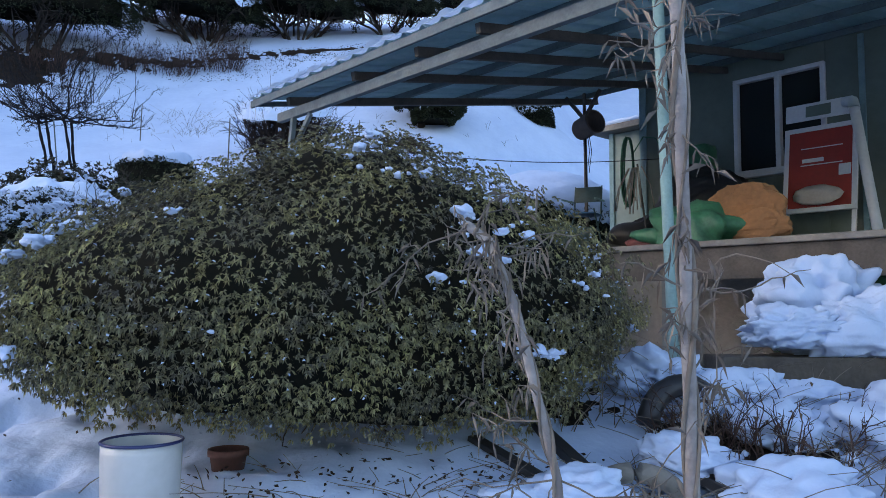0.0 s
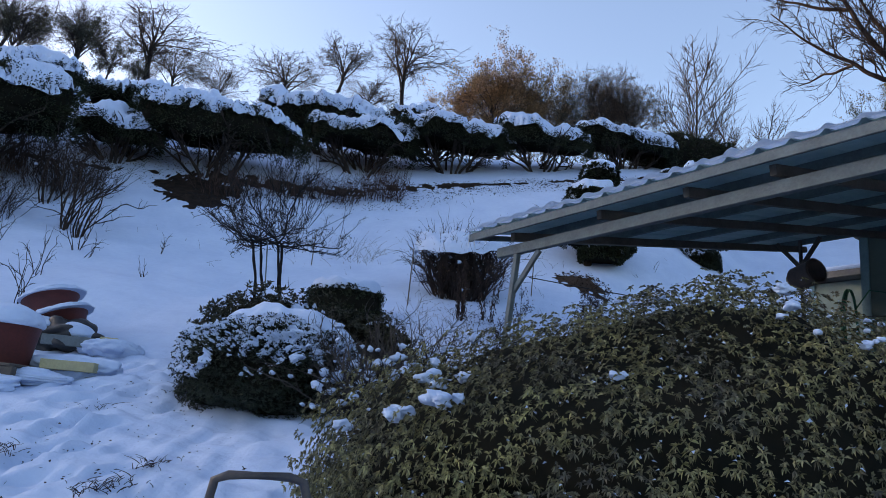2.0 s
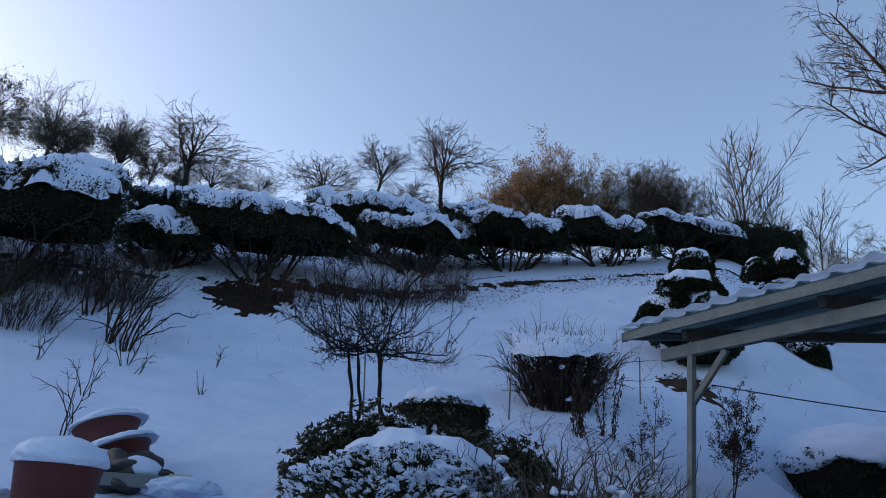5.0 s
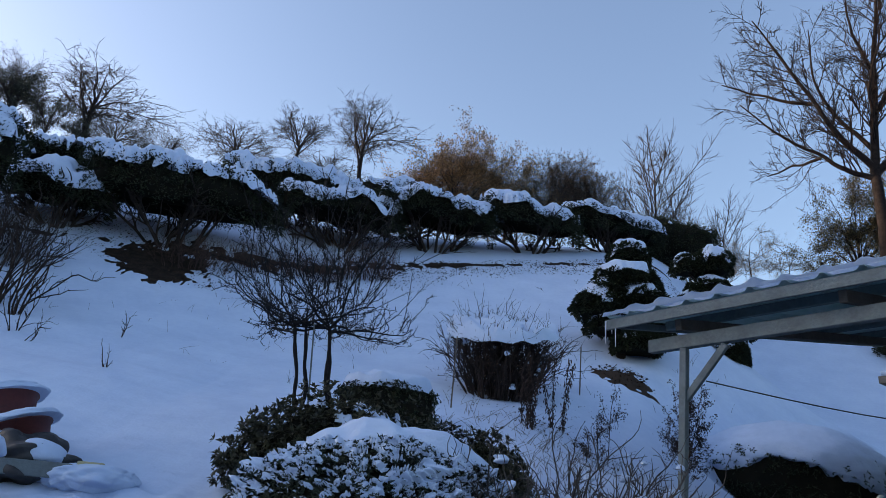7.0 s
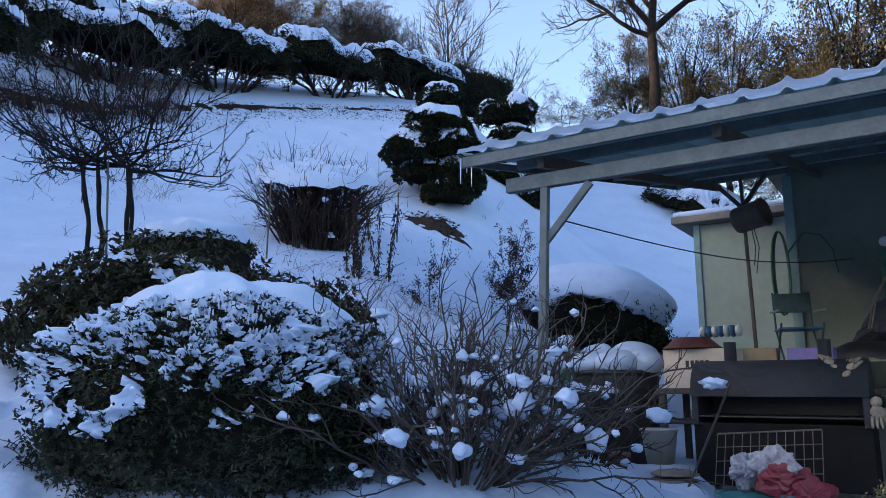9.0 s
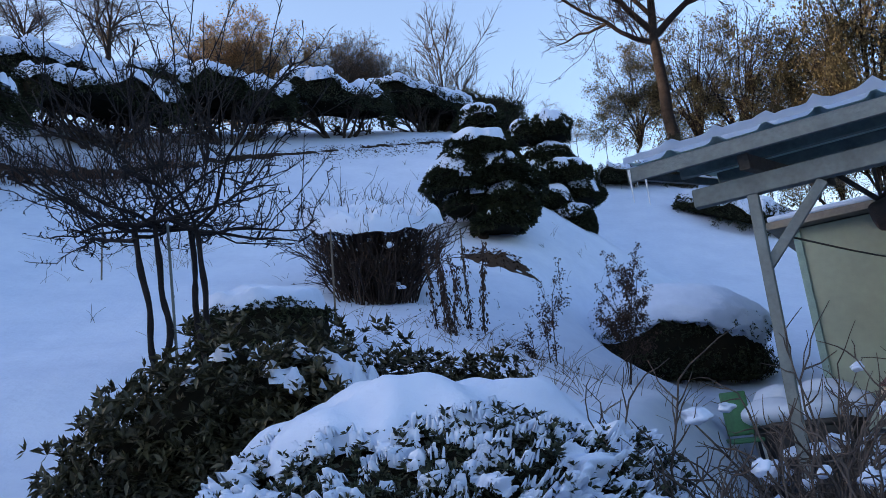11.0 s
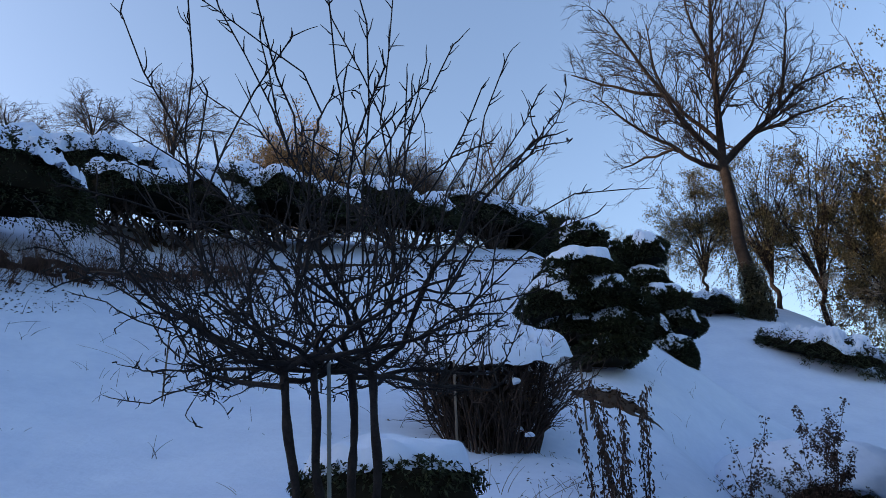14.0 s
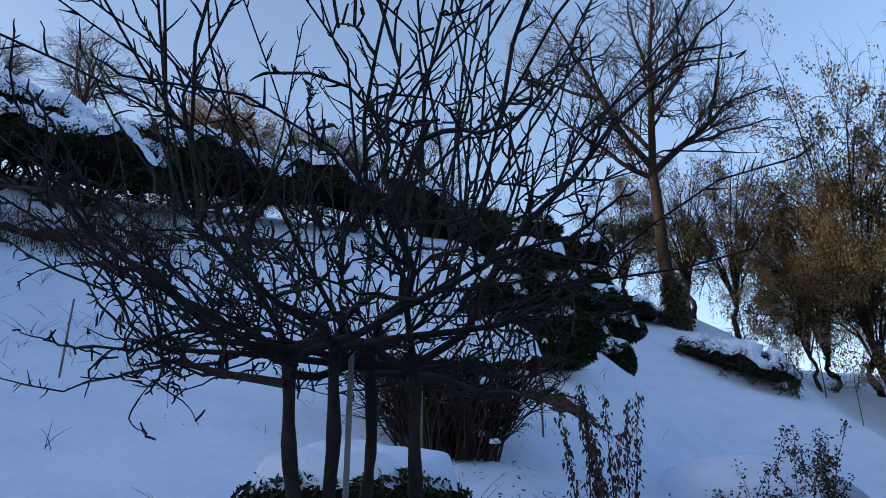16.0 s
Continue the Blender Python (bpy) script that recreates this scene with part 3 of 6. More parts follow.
# x, y, half width, half depth, height of the foliage's underside and top over the foot, turn
HEDGE = (
    (-15.0, 15.5, 2.2, 1.4, 1.3, 2.9, 5), (-17.6, 15.7, 1.6, 1.3, 1.3, 2.7, 5), (-13.0, 18.5, 1.05, 1.0, 0.5, 1.5, 10), (-10.6, 19.3, 2.05, 1.25, 0.85, 2.2, 20),
    (-14.5, 21.9, 2.2, 1.1, 0.55, 1.4, 15), (-16.6, 18.9, 1.5, 1.1, 0.9, 2.2, 10), (-8.8, 23.9, 2.2, 1.2, 0.7, 2.1, 25), (-5.8, 26.1, 1.4, 1.0, 0.9, 2.1, 25),
    (-7.2, 22.6, 1.65, 1.15, 0.85, 1.85, 25), (-4.5, 23.7, 1.8, 1.2, 0.82, 1.85, 25), (-1.6, 24.6, 1.5, 1.1, 0.7, 1.8, 25), (1.4, 26.3, 1.75, 1.1, 0.6, 1.5, 25),
)
for k, (x, y, rx, ry, crown, high, turn) in enumerate(HEDGE):
    put(hedge_tree(40 + 7 * k, rx * 1.14, ry * 1.1, crown + 0.04, high, cover=0.1 if x < -14.6 else 0.55), at_pose(x, y, 1, turn))
put(hedge_tree(333, 1.9, 1.3, 0.0, 1.9, "dark bushy evergreen with little snow at the end of the hedge", -0.9, 3), at_pose(3.8, 28.6))
put(hedge_tree(347, 1.9, 0.9, 0.0, 0.95, "low dark hedge dusted with snow on the crest", 0.0, 2, 0.0), at_pose(11.1, 25.6, 1, -62) @ Euler((0, radians(24), 0)).to_matrix().to_4x4())
put(hedge_tree(354, 1.6, 0.8, 0.1, 0.8, "low dark hedge dusted with snow on the crest", 0.5, 2, 0.0), at_pose(10.6, 30.0, 1, 10))


# ---- cloud-pruned pines ----
def cloud_pine(seed, pads, label):
    """pads: (x, y, z, radius, thickness), over a foot at the origin."""
    rng = np.random.RandomState(seed)
    t = thing("cloud_pine", label, "pine tree", group="cloud-pruned pines")
    top = max(p[2] for p in pads)
    part("trunk", Geo().tube([(0, 0, -0.15), (0.05, 0.02, top * 0.3), (-0.05, 0.03, top * 0.65), (0.0, 0, top)], (0.1, 0.085, 0.06, 0.03), 8), BARK, t)
    for k, (x, y, z, r, h) in enumerate(pads):
        part("limb", Geo().tube([(0, 0, z * 0.6), (x * 0.5, y * 0.5, z * 0.85), (x, y, z - h * 0.2)], (0.045, 0.035, 0.02), 6), BARK, t)
        # near-black core stands for the shade inside the pad
        part("pad_shade", Geo().lump((x, y, z), (r * 0.9, r * 0.9, h * 0.8), seed + k, 0.12, 3, 3, -0.5), CORE, t)
        n = int(2000 * r * r / 0.3)
        a, c = rng.uniform(0, 6.28, n), rng.uniform(-0.5, 1, n)
        q = np.sqrt(1 - c * c)
        d = np.stack([np.cos(a) * q, np.sin(a) * q, c], -1)
        at = np.repeat(np.array((x, y, z)) + d * np.array((r, r, h)) * (0.95 + 0.12 * waves(d * 4, seed + k)[:, None]), 3, 0)
        way = np.repeat(d, 3, 0) + rng.normal(size=at.shape) * 0.5
        tagged(part("needle_pad", Geo().leaves(at, way, 0.085, 0.03, rng, 0.05), YEW, t), kind="stuff")
        s = seed + 20 + k
        f = lambda X, Y: z + h * np.sqrt(np.clip(1 - ((X - x) / r) ** 2 - ((Y - y) / r) ** 2, 0, 1)) * 0.95
        m = lambda X, Y: np.minimum(0.45 + 0.6 * waves(flat(X, Y) * 4.5, s) + 0.3 * waves(flat(X, Y) * 14, s + 1), (0.8 - ((X - x) / r) ** 2 - ((Y - y) / r) ** 2 + 0.2 * waves(flat(X, Y) * 6, s + 2)) * 4) * 2
        part("snow_cap", snow_sheet(f, m, x - r, x + r, y - r, y + r, 0.03, 0.11), SNOW, t)
    return t


put(cloud_pine(500, ((0.2, 0.1, 2.2, 0.40, 0.30), (0.12, 0.05, 1.62, 0.66, 0.36), (-0.35, -0.1, 1.08, 0.55, 0.42), (0.35, 0.0, 1.12, 0.62, 0.38), (-0.05, 0.25, 0.85, 0.6, 0.4), (0.52, -0.05, 0.55, 0.52, 0.42), (-0.1, -0.1, 1.35, 0.5, 0.3), (0.35, -0.1, 0.3, 0.5, 0.3), (0.75, 0.1, 0.95, 0.45, 0.3)),
                "cloud-pruned dark pine with snow on its rounded pads"), at_pose(-0.39, 17.0, 1, -15, sink=0.15))
put(cloud_pine(540, ((-0.6, 0, 3.0, 0.36, 0.32), (0.0, 0, 3.05, 0.46, 0.42), (-0.1, 0.1, 2.4, 0.55, 0.3), (0.12, 0, 1.9, 0.62, 0.4), (-0.5, 0, 1.95, 0.55, 0.36), (0.35, 0.1, 1.5, 0.6, 0.32), (-0.3, -0.1, 1.3, 0.6, 0.4), (0.1, -0.1, 0.8, 0.6, 0.45)),
                "broad cloud-pruned pine with snowy pads on the slope"), at_pose(2.4, 19.6, 1, -15, 5.70))

# ---- woods beyond the hedge ----
LACY = [(9, 0.36, 60, 0.0, 0.10, 0.5, 0.62), (6, 0.62, 46, 0.01, 0.16, 0.55, 0.3), (6, 0.6, 48, 0.0, 0.18, 0.6), (5, 0.55, 50, 0.0, 0.2, 0.7), (0, 0, 0, 0.0, 0.24, 0)]
UPRIGHT = [(22, 0.55, 34, 0.04, 0.02, 0.35), (12, 0.42, 34, 0.10, 0.05, 0.5), (5, 0.45, 32, 0.08, 0.1, 0.6), (0, 0, 0, 0.06, 0.12, 0)]
lacy = [dome_tree("bare_tree", "slender leafless tree with a rounded crown of fine twigs", 70 + k, 6.0, (2.1, 1.15)[k % 2], (1.9, 1.2)[k % 2], BARK, TWIG, (0.10, 0.075)[k % 2], (18, 14)[k % 2], 12, group="leafless trees on the ridge") for k in range(4)]
# x, y, height, width, turn; wide crowns and slender ones in turn
LACY_AT = ((-26.4, 28.7, 6.2, 4.2, 0), (-10.1, 38.0, 8.5, 4.4, 80), (-23.9, 30.7, 6.0, 3.3, 160), (-13.2, 37.2, 6.9, 3.2, 240), (-20.4, 33.0, 5.6, 3.3, 20), (-21.9, 32.1, 4.6, 2.4, 100),
           (-18.2, 34.2, 4.9, 3.6, 200), (-12.3, 37.6, 5.0, 2.0, 300), (-29.5, 28.0, 5.6, 4.2, 10), (-15.1, 34.4, 4.4, 1.8, 200), (-33.0, 27.0, 5.2, 4.2, 50))
for k, (x, y, high, wide, turn) in enumerate(LACY_AT):
    m = Matrix.LocRotScale((x, y, gz(x, y)), Euler((0, 0, radians(turn))), (wide / (4.0, 2.0)[k % 2], wide / (4.0, 2.0)[k % 2], high / 6.7))
    put(lacy[k], m) if k < 4 else copy_thing(lacy[k % 4], m)
gold = dome_tree("golden_tree", "round-crowned tree with golden brown leaves", 90, 6.5, 4.0, 3.0, BARK, TWIG, 0.13, 24, 8, LEAF_GOLD, 0.085, 4, "trees with old leaves", 0.35)
put(gold, at_pose(-4.2, 40.4))
put(dome_tree("golden_tree", "airy tree with thin olive and brown leaves", 93, 6.2, 3.3, 2.6, BARK, TWIG, 0.14, 16, 12, LEAF_OAK, 0.06, 1, "trees with old leaves", 0.5), at_pose(-1.9, 41.2))
brown = dome_tree("brown_tree", "thicket of brown twigs with a few dead leaves", 96, 6.4, 2.0, 2.2, BARK, TWIG, 0.10, 16, 12, LEAF_DRY, 0.055, 1, "trees with old leaves", 0.3)
put(brown, at_pose(1.2, 40.3))
copy_thing(brown, at_pose(3.4, 41.3, 1.0, 100))
copy_thing(brown, at_pose(2.3, 41.8, 0.95, 200))
tall = tree("bare_tree", "upright leafless tree with straight rising branches", 120, 11.5, 5.6, UPRIGHT, BARK, TWIG, 0.08, group="leafless trees on the ridge")
put(tall, at_pose(7.0, 41.9))
copy_thing(tall, at_pose(9.2, 42.6, 0.66, 90))
copy_thing(tall, at_pose(11.2, 43.2, 0.62, 200))
ever = dome_tree("evergreen_tree", "dark evergreen tree with open foliage", 130, 4.2, 1.25, 1.5, BARK, TWIG, 0.08, 14, 9, LEAF_DARK, 0.07, 1, "evergreens on the ridge", 1.0)
put(ever, at_pose(-24.2, 23.2, 1.15))
for x, y, k, turn in ((-21.9, 24.6, 0.78, 90), (-20.4, 25.8, 0.84, 200), (-19.2, 26.6, 0.62, 30), (-26.4, 23.0, 1.2, 300), (-18.4, 27.2, 0.5, 150), (-23.0, 25.6, 0.75, 250)):
    copy_thing(ever, at_pose(x, y, k, turn))

BRANCH = [(4, 0.72, 36, 0.04, 0.09, 0.62), (4, 0.66, 40, 0.03, 0.12, 0.68), (3, 0.6, 44, 0.0, 0.15, 0.8), (0, 0, 0, 0.0, 0.18, 0)]


def forked_tree(seed, trunk, limbs, label):
    """A leafless tree from its trunk's line and its main limbs' lines (first point: where it leaves the wood)."""
    rng = np.random.RandomState(seed)
    t = thing("bare_tree", label, "tree", group="leafless trees on the ridge")

    def smooth(line, n):
        line = np.array(line, float)
        k = np.linspace(0, 1, n)
        out = np.stack([np.interp(k, np.linspace(0, 1, len(line)), line[:, i]) for i in range(3)], -1)
        out[1:-1] = (out[:-2] + out[1:-1] * 2 + out[2:]) / 4
        return out + np.stack([waves(k[:, None] * 9, seed + i + len(line)) for i in range(3)], -1) * 0.09 * np.sin(k * np.pi)[:, None]
    line = smooth(trunk, 16)
    part("trunk", Geo().tube(line, np.linspace(0.30, 0.20, 16) * (1 + 0.35 * np.exp(-np.arange(16) * 1.2)), 12), BARK_DARK, t)
    fine = []
    for radius, *pts in limbs:
        line = smooth(pts, 18)
        line[:, 0] += 0.07 * np.maximum(0, line[:, 2] - 6.2)
        part("limb", Geo().tube(line, np.linspace(radius, 0.025, 18), 8), BARK_DARK, t)
        length = np.linalg.norm(np.diff(line, axis=0), axis=1).sum()
        for f in np.arange(0.16, 1.0, 0.36 / length):
            j = min(16, int(f * 17))
            d = unit(line[j + 1] - line[j])
            e = unit(d * rng.uniform(0.5, 1.0) + unit(np.cross(d, rng.normal(size=3))) * rng.uniform(0.5, 1.0) + np.array((0, 0, 0.15)))
            grow(fine, rng, line[j], e, (0.75 + 1.0 * rng.uniform()) * (1.25 - 0.5 * f), max(0.018, radius * 0.3 * (1 - 0.5 * f)), 0, BRANCH)
    tagged(part("twig_growth", tubes_of(fine, 4), BARK_DARK, t), kind="stuff")
    return t


put(forked_tree(157, ((-1.38, 0, -0.4), (-1.40, 0, 1.6), (-1.45, 0, 4.0), (-1.5, 0, 6.3)), (
    (0.19, (-1.5, 0, 6.2), (-1.35, 0, 10.2), (-1.05, 0.2, 14.2), (-0.9, 0.2, 17.5)),
    (0.17, (-1.45, 0, 6.4), (0.15, 0.4, 8.0), (1.6, 0.8, 9.4), (2.6, 1.0, 10.6), (5.3, 1.4, 12.0)),
    (0.15, (-1.5, 0, 6.6), (-2.7, -0.3, 7.9), (-3.9, -0.5, 9.6), (-5.4, -0.8, 12.3), (-6.4, -0.9, 14.0)),
    (0.13, (-1.5, 0, 6.1), (-2.4, -0.2, 6.4), (-3.6, -0.4, 7.0), (-5.4, -0.7, 8.1), (-6.9, -0.9, 9.6)),
    (0.07, (-3.6, -0.4, 7.0), (-4.6, 0.4, 7.0), (-5.6, 0.7, 6.8)),
    (0.11, (-1.4, 0.1, 7.4), (-2.5, 1.1, 9.6), (-3.5, 1.6, 12.2), (-3.6, 1.8, 15.2)),
    (0.10, (-1.3, 0.0, 9.4), (0.1, -0.7, 11.4), (1.0, -1.1, 14.0)),
    (0.10, (-1.4, 0.0, 7.8), (-1.9, -1.6, 9.5), (-1.6, -2.6, 12.0)),
    (0.10, (1.6, 0.8, 9.4), (2.1, 0.5, 11.6), (2.4, 0.2, 14.4)),
    (0.09, (0.15, 0.4, 8.0), (1.8, -0.4, 8.2), (3.6, -0.8, 8.8)),
    (0.09, (-3.9, -0.5, 9.6), (-5.6, -0.2, 10.2), (-7.6, 0.2, 11.4)),
    (0.09, (-1.2, 0.0, 11.0), (-2.2, -0.4, 13.2), (-2.6, -0.6, 16.0))), "large leafless tree with a forked trunk and a wide crown"), at_pose(14.7, 30.4, 1, -15, 11.4))
oaks = [dome_tree("oak_tree", "tree with sparse olive and golden old leaves lit by low sun", 170 + k, 8.0, 3.2, 5.6 + 0.4 * k, BARK_DARK, BARK_DARK, 0.12, 22, 6, LEAF_OAK, 0.085, 3, "sunlit oaks", (1.0, 1.12, 1.06)[k]) for k in range(3)]
OAK_AT = ((14.9, 36.3, 6.0, 4.2, 0), (18.3, 32.8, 8.6, 6.0, 0), (21.6, 31.3, 8.6, 6.2, 90), (20.8, 27.6, 9.6, 6.2, 200), (22.4, 24.8, 10.4, 6.0, 310), (26.0, 27.0, 9.5, 6.4, 130), (22.5, 21.5, 9.5, 6.0, 70), (16.6, 33.4, 6.4, 4.6, 45), (24.5, 31.5, 9.0, 6.4, 270), (19.0, 29.6, 7.0, 5.0, 160))
for k, (x, y, high, wide, turn) in enumerate(OAK_AT):
    m = Matrix.LocRotScale((x, y, gz(x, y)), Euler((0, 0, radians(turn))), (wide / 5.2, wide / 5.2, (high * 1.12 + float(fall(x, y))) / 8.0))
    put(oaks[k], m) if k < 3 else copy_thing(oaks[k % 3], m)
scrub = tree("brushwood", "thin leafless brushwood on the crest", 180, 3.6, 2.5, LACY, BARK, TWIG_DRY, 0.02, group="brushwood on the crest", category="shrub")
put(scrub, at_pose(9.0, 38.2))
for x, y, k, turn in ((10.7, 38.0, 0.95, 50), (16.2, 30.2, 1.0, 15), (18.0, 28.6, 1.1, 70), (19.4, 27.0, 1.0, 140), (17.2, 26.6, 0.8, 220), (15.2, 28.0, 0.7, 300), (12.3, 37.5, 1.0, 100), (13.8, 37.4, 0.9, 170), (15.0, 36.5, 0.8, 230), (11.1, 38.9, 1.3, 290), (11.8, 36.9, 1.0, 10), (-14.8, 33.0, 0.7, 10), (-12.0, 33.5, 0.7, 80), (-6.8, 34.5, 0.6, 80), (5.2, 36.5, 0.9, 200),
                      (6.6, 36.9, 0.8, 20), (9.9, 36.9, 0.8, 130)):
    copy_thing(scrub, at_pose(x, y, k, turn))


# ---- leafy bushes ----
def leafy_dome(name, label, category, seed, rx, ry, low, high, mat, whorls, per, length, width, cut=0.35, droop=0.3, tufts=0.08, skin=0.84, stems=9, power=1.0, skew=0.0, hang=0.0, fuller=1.0):
    """Dense dome of leaf whorls over a near-black shell of painted shade, on bent stems. Returns it with the height of
    its top at x, y.
    """
    rng = np.random.RandomState(seed)
    t = thing(name, label, category)
    mid = low + (high - low) * cut
    for k in range(stems):
        a, lines = rng.uniform(0, 6.28), []
        grow(lines, rng, (rng.normal() * rx * 0.1, rng.normal() * ry * 0.1, -0.15), (math.cos(a) * rx * 0.7, math.sin(a) * ry * 0.7, 0.9), min(rx, high) * 0.55, 0.02, 0,
             [(4, 0.6, 38, 0.03, 0.2, 0.6), (4, 0.6, 42, 0.0, 0.25, 0.6), (0, 0, 0, 0, 0.25, 0)])
        part("stem", tubes_of(lines, 5), BARK, t)

    def shell(d, k=1.0):
        r = 1 + tufts * waves(d * 5, seed + 1) + tufts * 0.6 * waves(d * 12, seed + 2) + 0.03 * waves(d * 30, seed + 3)
        p = d * r[:, None] * k
        full = np.where(d[:, 2] < 0, np.sqrt((1 - np.abs(d[:, 2]) ** 3) / (1 - d[:, 2] ** 2 + 1e-3)), 1.0)
        p = p * np.stack([full ** fuller, full ** fuller, np.ones(len(p))], -1)
        h = np.sign(p[:, 2]) * np.abs(p[:, 2]) ** power
        return np.stack([p[:, 0] * rx, p[:, 1] * ry, mid + np.where(h > 0, h * (high - mid) * (1 + skew * p[:, 0]), h * (mid - low) * (1 + skew * p[:, 0]))], -1)
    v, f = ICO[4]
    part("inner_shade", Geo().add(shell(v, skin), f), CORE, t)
    d = rng.normal(size=(whorls, 3))
    d /= np.linalg.norm(d, axis=1, keepdims=True)
    d = d[d[:, 2] > -0.8]
    n = len(d)
    at = shell(d) * 1.0
    at -= d * rng.uniform(0, 0.24, (n, 1)) * np.array((rx, ry, (high - low) / 2)) * 0.8
    at, dd = np.repeat(at, per, 0), np.repeat(unit_rows(d + rng.normal(size=d.shape) * 0.35 + np.array([0, 0, 0.15])), per, 0)
    tang = unit_rows(np.cross(dd, rng.normal(size=dd.shape)))
    way = dd * rng.uniform(0.1, 0.8, (len(dd), 1)) + tang - np.array((0, 0, hang))
    tagged(part("leafage", Geo().leaves(at, way, length, width, rng, droop), mat, t), kind="stuff")

    def top(x, y):
        e = np.clip(1 - (x / rx) ** 2 - (y / ry) ** 2, 0, 1) ** 0.5
        return mid + (high - mid) * e ** power
    return t, top, shell


def snow_shell(shell, mask, thick, around=520, up=200):
    """Snow lying in patches on a dome's outside, wherever mask(directions) is above 0."""
    a, h = np.meshgrid(np.linspace(0, 2 * np.pi, around), np.linspace(-0.25, 0.98, up))
    q = np.sqrt(1 - h * h)
    v = np.stack([np.cos(a) * q, np.sin(a) * q, h], -1).reshape(-1, 3)
    m = np.clip(mask(v), 0, 1)
    i, j = np.meshgrid(np.arange(around - 1), np.arange(up - 1))
    k = (j * around + i).ravel()
    f = np.stack([k, k + 1, k + 1 + around, k + around], -1)
    f = f[(m[f] > 0).sum(1) >= 2]
    used, inv = np.unique(f, return_inverse=True)
    m, v = m[used], v[used]
    m = m * m * (3 - 2 * m)
    out = v * np.array((0.8, 0.8, 0.6)) + np.array((0, 0, 0.45))
    return Geo().add(shell(v, 0.97) + out * (m * thick * (1 + 0.4 * waves(v * 30, 5)))[:, None] - v * 0.01, inv.reshape(-1, 4))


def unit_rows(v):
    return v / (np.linalg.norm(v, axis=1, keepdims=True) + 1e-9)


def clump(parent, p, r, seed, tall=0.75):
    part("snow_clump", Geo().lump(p, (r * 1.2, r * 1.1, r * tall), seed, 0.34, 2.6, 3), SNOW, parent)


g = gz(-0.69, 4.64)
bush, top, shell = leafy_dome("rhododendron_bush", "wide domed bush with small narrow drooping olive leaves", "bush", 601, 1.84, 1.69, -0.24, 2.57 - g, LEAF, 38000, 8, 0.0225, 0.0078, (1.56 - g + 0.24) / (2.57 - g + 0.24), 0.34, 0.05, 0.88, 16, 1.25, 0.15, 0.25, 0.65)
put(bush, at_pose(-0.69, 4.64, 1, 8))


def right_trail(d):
    near = np.exp(-((d[:, 0] - 0.46) / 0.2) ** 2 - ((d[:, 1] + 0.62) / 0.28) ** 2) + 0.5 * np.exp(-((d[:, 0] - 0.1) / 0.3) ** 2 - ((d[:, 2] - 0.85) / 0.25) ** 2) * (d[:, 1] < 0) + 0.75 * np.exp(-((d[:, 0] + 0.72) / 0.25) ** 2 - ((d[:, 2] - 0.5) / 0.3) ** 2)
    return (waves(d * 24, 71) * 0.75 + waves(d * 60, 72) * 0.5 - 1.25 + 0.95 * near) * 6


rng = np.random.RandomState(19)
d = unit_rows(rng.normal(size=(1500, 3)) + np.array((0.1, -0.5, 0.25)))
at = shell(d, 0.97) + rng.normal(size=d.shape) * 0.015
tagged(part("snow_dust", Geo().leaves(at, rng.normal(size=at.shape) * np.array((1, 1, 0.3)), 0.016, 0.012, rng), SNOW, bush, "fine flecks of snow"), kind="stuff")
d = unit_rows(rng.normal(size=(60000, 3)))
d = d[(right_trail(d) > 0) & (d[:, 2] > -0.3)][:230]
clots = Geo()
for k, p in enumerate(shell(d, 0.98)):
    r = 0.008 + 0.028 * rng.uniform(0, 1) ** 2.8
    clots.lump(p, (r * rng.uniform(1, 1.5), r * 1.1, r * rng.uniform(0.6, 0.9)), 900 + k, 0.4, 2.9, 2 if r < 0.02 else 3)
tagged(part("snow_scatter", clots, SNOW, bush, "small scattered clots of snow"), kind="stuff")

az, top, shell = leafy_dome("azalea_bush", "low evergreen azalea under a heavy cap of snow", "bush", 620, 0.90, 0.86, -0.38, 0.84, LEAF_GREEN, 17000, 7, 0.030, 0.010, 0.52, 0.05, 0.09, 0.87, power=0.8, hang=-0.35)
put(az, at_pose(-3.93, 7.72, 0.96, tall=0.9))
part("snow_cap", snow_sheet(top, lambda x, y: np.clip(1.0 - ((x - 0.12) / 0.78) ** 2 - ((y - 0.22) / 0.52) ** 2 + 0.12 * waves(flat(x, y) * 5, 2) + 0.12 * waves(flat(x, y) * 14, 3), 0, 1) * 2, -0.95, 0.95, -0.85, 0.85, 0.02, 0.13), SNOW, az, "deep cap of snow")
tagged(part("snow_scatter", snow_shell(shell, lambda d: np.minimum(waves(d * np.array((6, 6, 9)), 81) * 0.7 + waves(d * 18, 82) * 0.4 + waves(d * 60, 83) * 0.3 - 0.58 + 0.15 * d[:, 2] + 0.3 * np.exp(-((d[:, 0] + 0.6) / 0.35) ** 2), (d[:, 2] + 0.05 + 0.2 * waves(d * 9, 84)) * 5) * 3, 0.038, 640, 260), SNOW, az, "clods of snow"), kind="stuff")
tagged(part("snow_dust", snow_shell(shell, lambda d: np.minimum(waves(d * 34, 86) * 0.6 + waves(d * 80, 87) * 0.7 - 0.42, (d[:, 2] - 0.2 + 0.2 * waves(d * 7, 88)) * 5) * 4, 0.032, 640, 260), SNOW, az, "fine dusting of snow"), kind="stuff")
